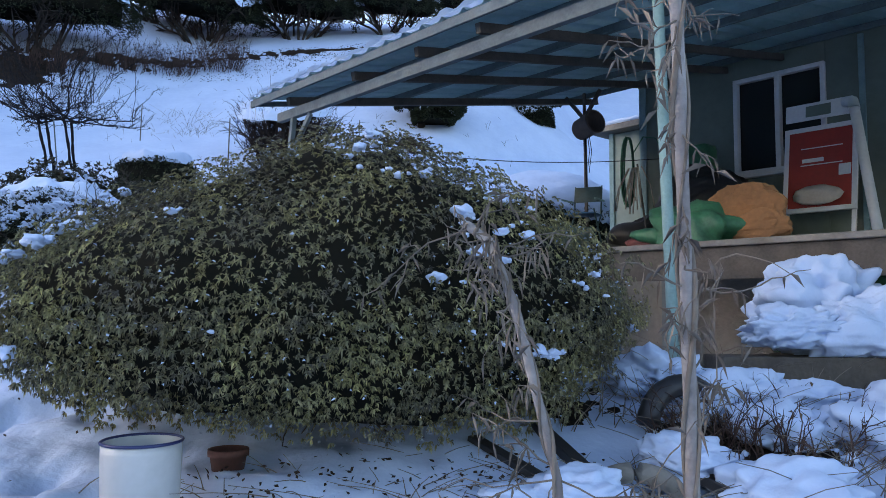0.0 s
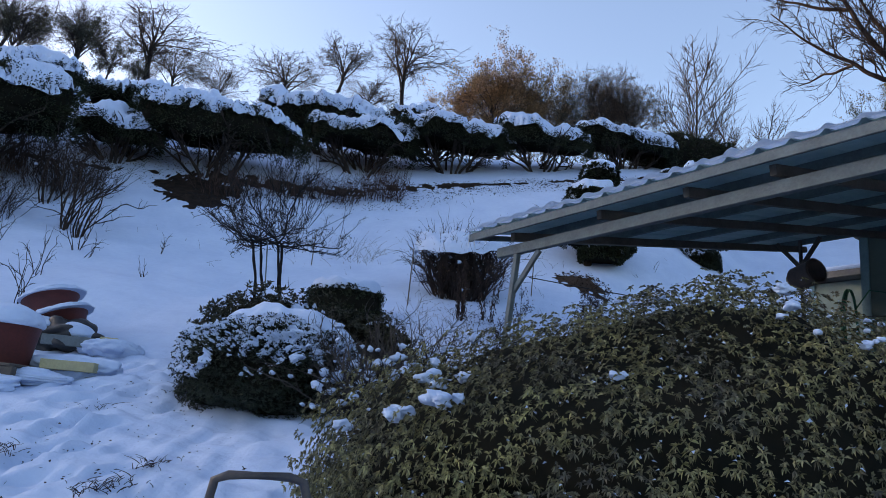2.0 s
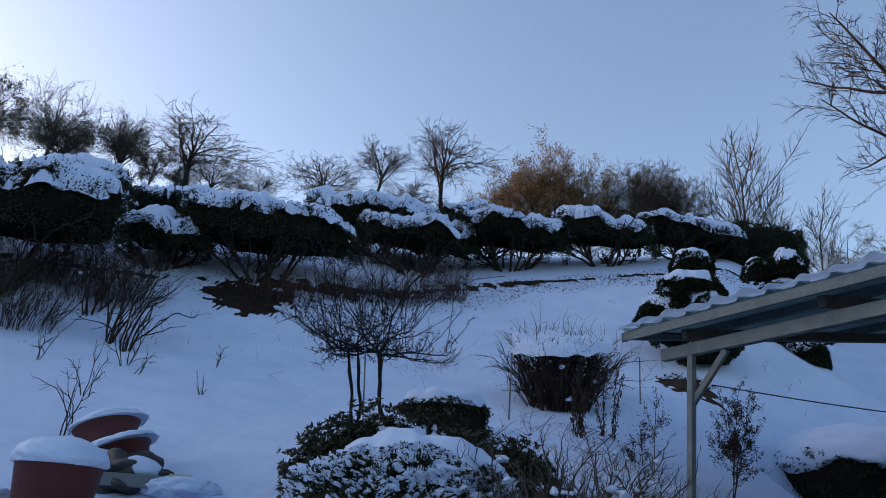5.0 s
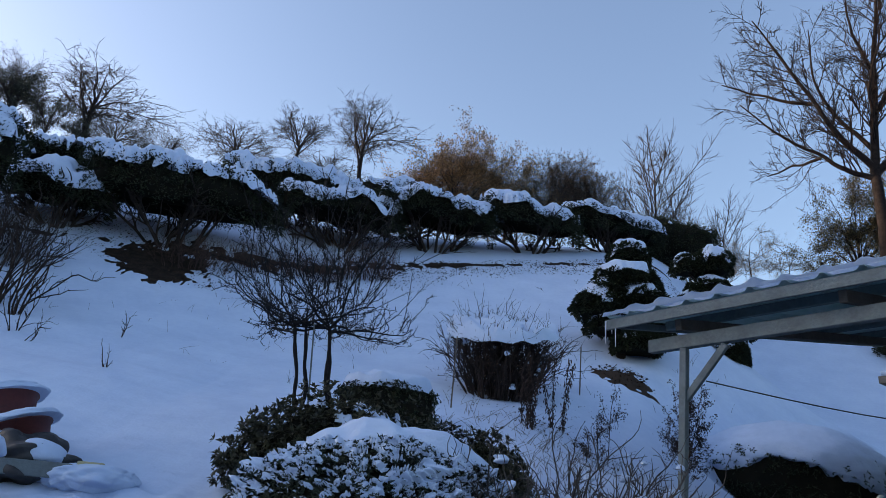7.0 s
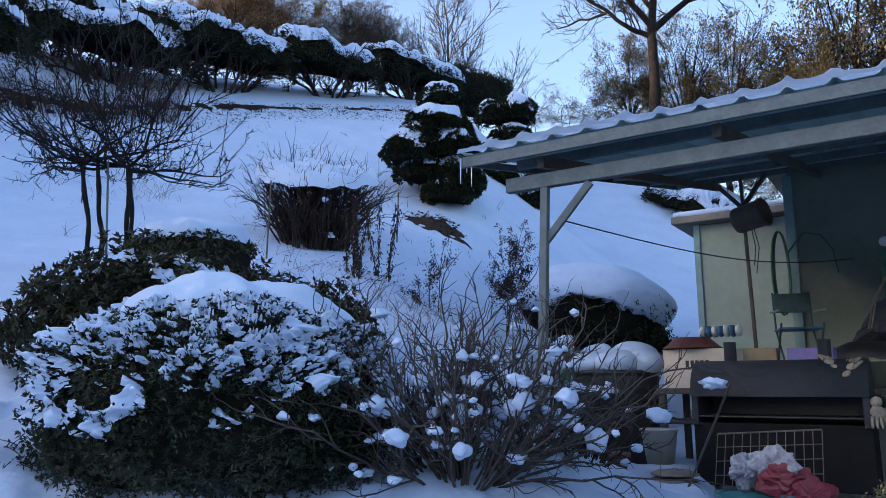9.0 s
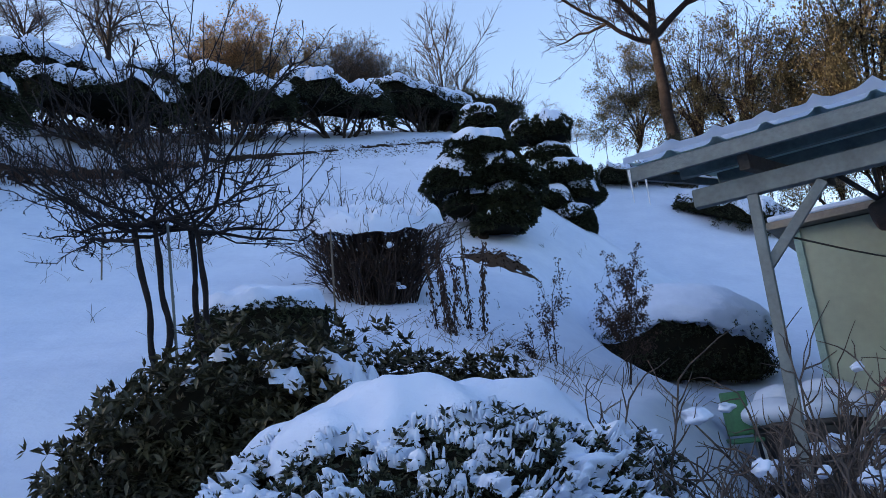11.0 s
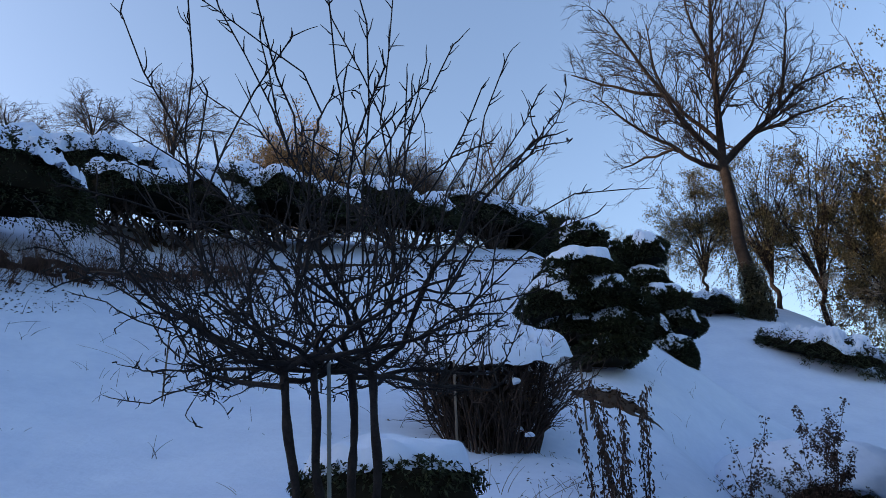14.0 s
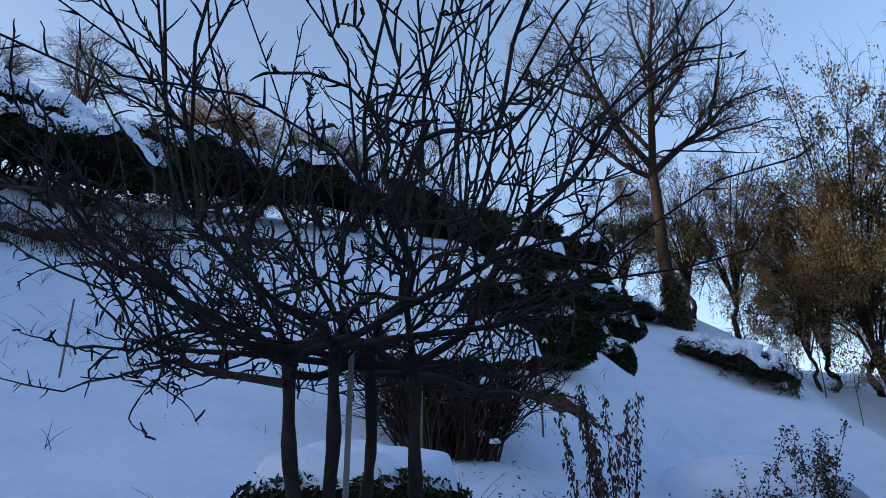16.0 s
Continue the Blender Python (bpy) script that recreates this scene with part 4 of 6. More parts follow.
dark, top, shell = leafy_dome("laurel_bush", "dark broad-leaved evergreen shrub dusted with snow", "bush", 640, 0.80, 0.62, 0.0, 0.76, LEAF_DARK, 3600, 7, 0.056, 0.020, 0.4, 0.05, 0.22, 0.72, hang=-0.2)
put(dark, at_pose(-4.42, 8.95))
part("snow_patch", snow_sheet(top, lambda x, y: np.minimum(-0.6 + 0.7 * waves(flat(x, y) * 7, 31) + 0.7 * waves(flat(x, y) * 19, 32), (1 - (x / 0.72) ** 2 - (y / 0.58) ** 2) * 5 - 0.8) * 1.6, -0.8, 0.8, -0.6, 0.6, 0.02, 0.06), SNOW, dark)
low_bush, top, shell = leafy_dome("laurel_bush", "low straggling evergreen shrub beside the azalea", "bush", 646, 0.8, 0.4, 0.0, 0.55, LEAF_DARK, 2600, 6, 0.052, 0.019, 0.4, 0.05, 0.2, 0.7, 5)
put(low_bush, at_pose(-3.6, 9.25))
box_bush, top, shell = leafy_dome("box_hedge", "small clipped dark box hedge with snow on top", "hedge", 660, 0.60, 0.44, -0.1, 0.52, YEW, 4200, 5, 0.04, 0.016, 0.5, 0.1, 0.05, 0.9, 4, 0.45)
put(box_bush, at_pose(-4.3, 11.55))
part("snow_cap", snow_sheet(top, lambda x, y: np.minimum(0.6 + 0.7 * waves(flat(x, y) * 9, 41), (1 - (x / 0.56) ** 2 - (y / 0.4) ** 2) * 6 - 0.5) * 1.6, -0.58, 0.58, -0.42, 0.42, 0.02, 0.09), SNOW, box_bush)
foot_bush, top, shell = leafy_dome("evergreen_shrub", "dark evergreen shrub at the foot of the big tree", "bush", 690, 0.5, 0.5, -0.3, 2.2, LEAF_DARK, 1500, 5, 0.10, 0.045, 0.35, 0.1, 0.18, 0.7, 5)
put(foot_bush, at_pose(12.55, 29.6))
cap_bush, top, shell = leafy_dome("round_shrub", "round dark shrub under a deep cushion of snow", "bush", 680, 1.6, 1.15, -0.25, 1.0, YEW, 9000, 5, 0.05, 0.02, 0.5, 0.1, 0.06, 0.9, 5, 0.5)
put(cap_bush, at_pose(2.2, 15.95, 1, -14, 3.08) @ Euler((0, radians(4), 0)).to_matrix().to_4x4())
v, f = ICO[5]
rim = -0.36 + 0.20 * waves(v[:, :2] * 5, 52) + 0.16 * waves(v[:, :2] * 13, 53)
w = v * (1 + 0.04 * waves(v * 2.6, 51) + 0.02 * waves(v * 8, 54) + 0.012 * waves(v * 22, 55))[:, None] * np.array((1.58, 1.16, 0.70))
w[:, 2] = np.maximum(w[:, 2], rim * 0.68) - 0.10 * (w[:, 0] / 1.6) ** 2
part("snow_cap", Geo().add(w + np.array((0.05, 0.08, 0.74)), f), SNOW, cap_bush, "deep soft cushion of snow")


# ---- leafless shrubs ----
def vase_shrub(name, label, seed, rx, ry, height, count, mat, cap=True, group="", snow=0, spread=0.3, radius=0.007, leafy=0, least=0.75, slope=0.0, sides=4):
    rng = np.random.RandomState(seed)
    t = thing(name, label, "shrub", group=group)
    lines = []
    for k in range(count):
        a, q = rng.uniform(0, 6.28), rng.uniform(0, 1) ** 0.6
        tip = np.array((math.cos(a) * q * rx, math.sin(a) * q * ry, height * rng.uniform(least, 1.03) * (1 - 0.3 * q * (least < 0.6))))
        tip[2] += slope * tip[1]
        foot = tip * np.array((spread, spread, 0)) - np.array((0, 0, 0.1))
        grow(lines, rng, foot, tip - foot, np.linalg.norm(tip - foot) * 0.7, radius, 0, [(sides, 0.5, 30, 0.05, 0.17, 0.6), (sides, 0.5, 40, 0.03, 0.22, 0.6), (0, 0, 0, 0.02, 0.25, 0)])
    tagged(part("twig_growth", tubes_of(lines, 4), mat, t), kind="stuff")
    pts = np.concatenate([l[0][2:] for l in lines if l[2] > 0])
    if leafy:
        at = pts[rng.randint(len(pts), size=leafy)]
        tagged(part("leafage", Geo().leaves(at, rng.normal(size=at.shape) - np.array((0, 0, 0.5)), 0.035, 0.016, rng), LEAF_DRY, t), kind="stuff")
    if cap:
        top = lambda x, y: height * (1.0 - 0.10 * ((x / rx) ** 2 + (y / ry) ** 2)) + slope * y + 0.04 * waves(flat(x, y) * 6, seed)
        m = lambda x, y: np.minimum(1.0 + 0.6 * waves(flat(x, y) * 5, seed + 3) + 0.7 * waves(flat(x, y) * 16, seed + 4), (1 - (x / rx) ** 2 - (y / ry) ** 2) * 4) * 4
        part("snow_cap", snow_sheet(top, m, -rx, rx, -ry, ry, 0.02, 0.10), SNOW, t)
    for k in range(snow):
        p = pts[rng.randint(len(pts))]
        clump(t, p * np.array((1, 1, 0.9)), 0.012 + 0.034 * rng.uniform(0, 1) ** 1.8, seed + 50 + k, rng.uniform(0.65, 1.15))
    return t


put(vase_shrub("twiggy_bush", "leafless brown clipped bush with snow lying on top", 700, 0.86, 0.74, 1.12, 260, TWIG_WARM, leafy=900, spread=0.5, least=0.78, snow=45, radius=0.010, slope=0.42), at_pose(-2.85, 13.9))
put(vase_shrub("snowball_shrub", "leafless shrub with snow clumps held in its branches", 720, 1.2, 0.85, 0.95, 85, TWIG_GREY, False, snow=190, spread=0.15, radius=0.0085, least=0.4, sides=6), at_pose(-2.75, 7.3))
put(vase_shrub("snowball_shrub", "small leafless shrub with snow clumps on its twigs", 735, 0.55, 0.45, 0.60, 35, TWIG, False, snow=3, spread=0.15, least=0.4), at_pose(-1.85, 7.7))
for k, (x, y, h, n) in enumerate(((-11.3, 14.6, 1.9, 9), (-10.7, 14.3, 1.6, 7), (-10.2, 13.6, 1.0, 5), (-8.6, 10.2, 0.75, 4), (-9.4, 11.6, 0.8, 3), (-12.6, 15.6, 1.8, 8), (-9.83, 13.29, 0.55, 2), (-9.0, 14.5, 0.4, 2), (-8.2, 12.7, 0.35, 2), (-11.4, 13.0, 0.7, 3))):
    put(vase_shrub("bare_shrub", "tall leafless many-stemmed shrub standing in snow", 750 + k, h * 0.36, h * 0.36, h, n, TWIG, False, "bare shrubs on the slope", 0, 0.15, 0.021 if h > 1.2 else 0.010, sides=3), at_pose(x, y))
for k, (x, y, r, h) in enumerate(((-13.2, 14.2, 1.5, 1.1), (-15.0, 15.2, 1.3, 1.1), (-12.6, 16.2, 1.4, 1.2), (-14.2, 16.4, 1.3, 1.3))):
    put(vase_shrub("bramble_thicket", "tangled brown thicket of thin stems", 770 + k, r, r * 0.7, h, 130, TWIG, False, "thickets on the slope", 6, 0.6, 0.007, 700), at_pose(x, y))
for k, (x, y, r, h) in enumerate(((-9.6, 18.5, 1.3, 0.55), (-7.2, 19.9, 1.1, 0.6), (-5.9, 20.3, 0.9, 0.7), (-8.4, 19.4, 1.0, 0.5))):
    put(vase_shrub("bramble_thicket", "low russet brushwood below the hedge", 780 + k, r, r * 0.5, h * 1.4, 90, TWIG_RED, False, "thickets on the slope", 0, 0.7, 0.006, 300), at_pose(x, y))


# ---- apple trees ----
def bough(lines, rng, p, d, length, radius, level, floor, gap):
    """A kinked fruit-tree branch that stays above floor, with side branches set every gap metres."""
    steps = 7
    pts, ways = [np.array(p, float)], [unit(d)]
    for i in range(steps):
        e = ways[-1] + rng.normal(size=3) * (0.24, 0.28, 0.28)[level] + np.array([0, 0, (0.008, 0.02, 0.03)[level]])
        if pts[-1][2] < floor + 0.04:
            e[2] = max(e[2], 0.03)
        e = unit(e)
        pts.append(pts[-1] + e * length / steps)
        ways.append(e)
    lines.append((np.array(pts), np.linspace(radius, radius * 0.3, steps + 1), level))
    if level == 2:
        return
    side = 1
    for f in np.arange(gap * (1.6 if level == 0 else 0.8), length, gap) / length:
        f = min(0.99, f + rng.uniform(-0.4, 0.4) * gap / length)
        j = int(f * steps)
        q = pts[j] + (pts[j + 1] - pts[j]) * (f * steps - j)
        w = ways[j + 1]
        across = unit(np.cross(w, (0, 0, 1)) + rng.normal(size=3) * 0.25) * side
        side = -side
        e = unit(w * rng.uniform(0.3, 0.9) + across * rng.uniform(0.4, 0.9) + np.array((0, 0, rng.normal() * 0.4 + 0.16)))
        size = rng.uniform(0.22, 0.5) * (1.15 - 0.5 * f) if level == 0 else rng.uniform(0.06, 0.22)
        bough(lines, rng, q, e, size, max(0.0028, radius * (0.46 if level == 0 else 0.6)), level + 1, floor, gap * 0.75)


SHOOT = [(12, 0.09, 50, 0.03, 0.24, 0.75), (0, 0, 0, 0.1, 0.15, 0)]


def apple_tree(seed, stems, reach, stake, shoots, label, hanging=0):
    """stems: foot and fork of each; kinked limbs spread flat from the forks, long shoots fan up from them."""
    rng = np.random.RandomState(seed)
    t = thing("apple_tree", label, "tree", group="young apple trees")
    wood = []
    for n, (foot, fork, turn) in enumerate(stems):
        foot, fork = np.array(foot), np.array(fork)
        ks = np.linspace(0, 1, 31)
        bend = np.stack([waves(ks[:, None] * 6, seed + n), waves(ks[:, None] * 6, seed + 9 + n), ks * 0], -1) * 0.032 * np.sin(ks * np.pi)[:, None]
        part("stem", Geo().tube(foot + (fork - foot) * ks[:, None] + bend, np.linspace(0.021, 0.0165, 31) * (1 + 0.13 * waves(ks[:, None] * 18, seed + n) + 0.14 * waves(ks[:, None] * 60, seed + n + 3)), 10), BARK_APPLE, t)
        for k in range(4):
            a, lines = turn + 6.28 * k / 4 + rng.uniform(-0.35, 0.35), []
            bough(lines, rng, fork + np.array((0, 0, rng.uniform(-0.07, 0.03))), (math.cos(a), math.sin(a), rng.uniform(-0.08, 0.26)), reach * rng.uniform(0.7, 1.15), 0.0120, 0, fork[2], 0.135)
            part("limb", tubes_of(lines[:1], 7), BARK_APPLE, t)
            wood += lines
        for k in range(2):
            a, lines = turn + 0.8 + 6.28 * k / 2 + rng.uniform(-0.4, 0.4), []
            bough(lines, rng, fork, (math.cos(a) * 0.9, math.sin(a) * 0.9, 0.62), reach * rng.uniform(0.65, 0.95), 0.0095, 0, fork[2], 0.15)
            part("limb", tubes_of(lines[:1], 7), BARK_APPLE, t)
            wood += lines
    mid = np.mean([f for _, f, _ in stems], axis=0)
    wood = [l for l in wood if np.hypot(*(l[0][-1] - mid)[:2]) < reach + 0.12]
    ends = [l for l in wood if l[2] == 1 and -0.5 < l[0][-1][0] - mid[0] < -0.2 and l[0][-1][2] < mid[2] + 0.2]
    for k in range(min(hanging, len(ends))):
        lines = []
        bough(lines, rng, ends[-1 - k][0][3], (-0.25, -0.1, -1), 0.25, 0.004, 1, -9, 0.05)
        wood += lines
    tagged(part("twig_growth", tubes_of([l for l in wood if l[2] > 0], 5), BARK_APPLE, t), kind="stuff")
    spurs = []
    for l in wood:
        for k in range(3):
            p, e = l[0][rng.randint(1, 8)], unit(rng.normal(size=3) + np.array((0, 0, 0.5))) * rng.uniform(0.015, 0.05)
            spurs.append((p + np.linspace(0, 1, 3)[:, None] * e + rng.normal(size=(3, 3)) * 0.003, np.array((0.003, 0.0028, 0.0024)), 3))
    tagged(part("spur_growth", tubes_of(spurs, 4), BARK_APPLE, t), kind="stuff")
    keep, lines = [l for l in wood if l[2] < 2], []
    for k in range(shoots):
        l = keep[rng.randint(len(keep))]
        p = l[0][rng.randint(2, 8)]
        out = (p - mid) * 1.6
        grow(lines, rng, p, (out[0] + rng.normal() * 0.22, out[1] + rng.normal() * 0.22, 0.85), rng.uniform(0.25, 0.85), 0.0038, 0, SHOOT)
    for k in range(shoots // 3):
        a = rng.uniform(0, 6.28)
        p = mid + np.array((math.cos(a) * 0.35, math.sin(a) * 0.35, 0.3))
        grow(lines, rng, p, (math.cos(a) * 0.4, math.sin(a) * 0.4, 1), rng.uniform(0.7, 1.3), 0.0042, 0, SHOOT)
    tagged(part("shoot_growth", tubes_of(lines, 4), BARK_APPLE, t), kind="stuff")
    if stake:
        part("stake", Geo().tube(stake, (0.009, 0.008), 7), WOOD_GREY, t, "thin pale stake")
    return t


apple_tree(801, (((-4.88, 9.85, 2.45), (-5.02, 9.45, 3.94), 0.3), ((-4.84, 9.8, 2.45), (-4.91, 9.43, 3.97), 0.8)), 0.76, ((-4.81, 9.78, 2.45), (-4.85, 9.5, 3.98)), 42,
           "leafless apple tree with low spreading limbs and upright shoots", 3)
apple_tree(831, (((-4.66, 9.95, 2.5), (-4.74, 9.72, 4.0), 0.1), ((-4.60, 9.82, 2.5), (-4.69, 9.46, 3.92), 0.5)), 1.08, None, 56,
           "leafless young apple tree tied to a stake")

# ---- dry plants and litter ----
def dry_plant(name, label, seed, height, stalks, spread, hang, mat, heads=0, group="dry plants", lean=0.15):
    """Dead stalks: hang leaves droop along them, seed heads sit on top."""
    rng = np.random.RandomState(seed)
    t = thing(name, label, "plant", group=group)
    lines, at = [], []
    for k in range(stalks):
        a = rng.uniform(0, 6.28)
        grow(lines, rng, (math.cos(a) * spread * 0.3, math.sin(a) * spread * 0.3, -0.05), (math.cos(a) * lean, math.sin(a) * lean, 1), height * rng.uniform(0.75, 1.0), 0.006, 0,
             [(heads, 0.4, 38, 0.05, 0.06, 0.6), (4, 0.5, 40, 0.05, 0.12, 0.7), (0, 0, 0, 0, 0.15, 0)] if heads else [(0, 0, 0, -0.02, 0.05, 0)])
    tagged(part("stalk_growth", tubes_of(lines, 4), mat, t), kind="stuff")
    if heads:
        pts = np.concatenate([l[0][1:] for l in lines if l[2] == 2])
    else:
        pts = np.concatenate([np.stack([np.interp(np.linspace(0.8, 4, 26), np.arange(5), l[0][:, i]) for i in range(3)], -1) for l in lines])
    at = np.repeat(pts, hang, 0) + rng.normal(size=(len(pts) * hang, 3)) * (0.02 if heads else 0.016)
    way = rng.normal(size=at.shape) * (0.6 if heads else 0.4) - np.array((0, 0, 0.1 if heads else 1.0))
    tagged(part("leafage", Geo().leaves(at, way, 0.026 if heads else 0.045, 0.018 if heads else 0.02, rng), FLOWER, t), kind="stuff")
    return t


for k, (x, y, h, n) in enumerate(((-2.62, 12.1, 1.12, 2), (-2.52, 12.0, 1.05, 2), (-2.22, 12.35, 1.15, 2), (-2.58, 11.85, 0.95, 2), (-2.12, 12.3, 1.1, 2))):
    put(dry_plant("dead_bean_stalk", "dead stalk hung with shrivelled brown leaves", 840 + k, h, n, 0.10, 4, TWIG, 0, "dead stalks", 0.06), at_pose(x, y))
put(dry_plant("seed_plant", "dry bushy plant with many small seed heads", 850, 1.15, 4, 0.05, 7, TWIG, 9, lean=0.2), at_pose(-0.7, 12.2))
put(dry_plant("seed_plant", "small dry plant with seed heads", 852, 0.75, 1, 0.05, 3, TWIG, 6), at_pose(-1.7, 11.6))
put(dry_plant("seed_plant", "low dry plant with seed heads", 853, 0.45, 2, 0.2, 3, TWIG, 5), at_pose(-1.85, 11.5))
for k, (x, y) in enumerate(((-3.55, 12.7), (-1.55, 14.6), (-6.2, 15.6))):
    t = thing("garden_stake", "thin dark garden stake standing in the snow", "stake", group="garden stakes", at=(x, y, gz(x, y)))
    part("rod", Geo().tube([(0, 0, -0.2), (0.02, 0, 1.0 if k == 0 else 0.8)], (0.012, 0.010), 6), WOOD_DARK, t)


def tufts(name, label, seed, spots, mat, blades, height, lie=0.35):
    """Thin dead blades and stalks poking out of the snow."""
    rng = np.random.RandomState(seed)
    lines = []
    for x, y in spots:
        h = height * rng.uniform(0.4, 1.2)
        for k in range(rng.randint(1, blades + 1)):
            a, b = rng.normal(size=2) * lie * h, rng.normal(size=2) * 0.04
            p = np.array((x + b[0], y + b[1], gz(x + b[0], y + b[1]) - 0.03))
            ks = np.linspace(0, 1, 5)[:, None]
            lines.append((p + ks * np.array((a[0], a[1], h)) + ks ** 2 * np.array((a[0], a[1], -0.2 * h)), np.linspace(0.0035, 0.0015, 5), 0))
    tagged(part(name, tubes_of(lines, 3), mat), label, "weeds", kind="stuff")


rng = np.random.RandomState(12)
tufts("weeds", "dead weed stalks poking through the snow on the slope", 13, np.stack([rng.uniform(-13, 2, 230), rng.uniform(13.5, 22, 230)], -1), TWIG, 3, 0.2)
tufts("weeds_near", "dead grass and stalks at the foot of the shrubs", 14, np.concatenate([np.stack([rng.normal(-2.6, 0.7, 260), rng.normal(10.6, 1.0, 260)], -1), np.stack([rng.normal(-5.6, 0.5, 60), rng.normal(16.8, 0.5, 60)], -1)]), TWIG_DRY, 3, 0.28)
tufts("weeds_porch", "dead stalks beside the porch", 15, np.stack([rng.normal(1.7, 0.5, 150), rng.normal(4.3, 0.6, 150)], -1), TWIG_DRY, 3, 0.3, 0.5)


def litter(name, label, seed, spots, count, mat, size=0.05):
    """Dead leaves lying on the snow round the spots (x, y, half width, half depth)."""
    rng = np.random.RandomState(seed)
    g = Geo()
    for x, y, rx, ry in spots:
        n = int(count * rx * ry)
        a, q = rng.uniform(0, 6.28, n), rng.uniform(0, 1, n) ** 0.7
        px, py = x + np.cos(a) * q * rx, y + np.sin(a) * q * ry
        at = np.stack([px, py, ground_z(px, py) + ground_detail(px, py) + 0.012], -1)
        way = rng.normal(size=at.shape) * np.array((1, 1, 0.25)) + np.array((0, 0, 0.1))
        slope = (ground_z(px, py + 0.1) - ground_z(px, py - 0.1)) / 0.2
        way[:, 2] += way[:, 1] * slope
        g.leaves(at, way, size, size * 0.6, rng, 0.0, 0.1)
    tagged(part(name, g, mat), label, "leaves", kind="stuff")


def bare_patch(name, label, x0, x1, y0, y1, mask, mat, step=0.12):
    tagged(part(name, snow_sheet(lambda x, y: ground_z(x, y) + ground_detail(x, y), mask, x0, x1, y0, y1, step, 0.03), mat), label, "leaf litter", kind="structure")


def under_hedge(x, y):
    """High along the front of the hedge's foot, ragged at the edge."""
    line = np.interp(x, (-17, -12.7, -10.5, -6.6, -1.6, 1.0, 3.2), (16.6, 18.0, 19.0, 21.0, 22.8, 23.7, 24.6))
    wide = np.interp(x, (-17, -12.7, -10.0, -6.5, -4.0, 3.2), (0.25, 0.3, 1.0, 1.1, 0.45, 0.3))
    bare = np.maximum(0.55 - np.abs(y - line) / wide, 1.5 - 1.5 * np.hypot((x + 10.3) / 1.5, (y - 18.5) / 1.1))
    return bare + 0.35 * waves(flat(x, y) * 1.7, 61) + 0.3 * waves(flat(x, y) * 6, 62) + 0.4 * waves(flat(x, y) * 14, 65) - 2 * (x > 3) - 2 * (x < -16.8)


bare_patch("litter_bed", "brown leaf litter bare of snow under the hedge", -17, 3.2, 15.5, 26, under_hedge, HEDGE_SOIL, 0.07)
bare_patch("litter_bed_small", "brown needle bed under the pruned pine", -1.6, 1.0, 14.8, 17.0, lambda x, y: 1 - ((x + 0.6) / 0.6) ** 2 - ((y - 15.9) / 0.5) ** 2 + 0.3 * waves(flat(x, y) * 4, 63) + 0.3 * waves(flat(x, y) * 12, 64), LITTER, 0.05)
bare_patch("soil_patch", "dark bare soil in a hollow beside the path", 0.2, 2.4, 2.9, 5.2, lambda x, y: np.maximum(1 - ((x - 1.5) / 0.5) ** 2 - ((y - 4.1) / 0.6) ** 2, 0.7 - ((x - 0.75) / 0.55) ** 2 - ((y - 4.5) / 0.35) ** 2) + 0.4 * waves(flat(x, y) * 6, 66) + 0.3 * waves(flat(x, y) * 17, 67), HEDGE_SOIL, 0.04)
litter("leaf_litter", "brown fallen leaves under the hedge", 21, ((-10.3, 18.7, 2.4, 1.2), (-6.4, 20.8, 2.6, 1.3), (-3.6, 21.7, 1.6, 0.8), (-1.4, 22.5, 1.7, 0.8), (1.2, 23.4, 1.8, 0.8)), 500, LITTER, 0.05)
litter("needle_litter", "brown needles and grass under the cloud-pruned pines", 22, ((-0.55, 15.9, 0.55, 0.4), (-0.6, 16.1, 0.5, 0.4)), 700, LITTER, 0.07)
litter("scattered_leaves", "scattered dead leaves on trodden snow", 23, ((-1.2, 3.2, 2.0, 1.0), (-2.2, 13.6, 1.6, 1.2), (-5.0, 5.0, 2.4, 1.6), (0.6, 2.8, 1.2, 0.6), (-3.2, 4.6, 1.4, 0.9)), 55, LITTER, 0.03)
litter("bush_litter", "pinkish brown litter below the domed bush", 24, ((-0.3, 3.3, 1.3, 0.45), (0.6, 3.4, 0.8, 0.5)), 700, LITTER, 0.03)
litter("stalk_litter", "dark dead leaves under the twiggy bush", 25, ((-2.3, 12.6, 1.1, 0.8), (-1.9, 12.0, 0.7, 0.8)), 130, FLOWER, 0.04)

# ---- porch ----
PORCH = Matrix(((0.66, 0.75, 0, -2.24), (-0.75, 0.66, 0, 8.96), (0, 0, 1, 0), (0, 0, 0, 1)))
EAVE, RISE = 4.06, 0.19


def roof_z(w):
    return EAVE + RISE * w


def beam(name, p, q, wide, deep, mat, parent, label=""):
    """A squared timber from p to q."""
    p, q = Vector(p), Vector(q)
    d = q - p
    m = Matrix.Translation((p + q) / 2) @ d.to_track_quat("X", "Z").to_matrix().to_4x4()
    return part(name, Geo().box((d.length, wide, deep), m, min(wide, deep) * 0.1), mat, parent, label, smooth=False)


def slab(name, x0, x1, y0, y1, z0, z1, mat, parent, label="", bevel=0.008):
    return part(name, Geo().box((x1 - x0, y1 - y0, z1 - z0), pose((x0 + x1) / 2, (y0 + y1) / 2, (z0 + z1) / 2), bevel), mat, parent, label, smooth=False)


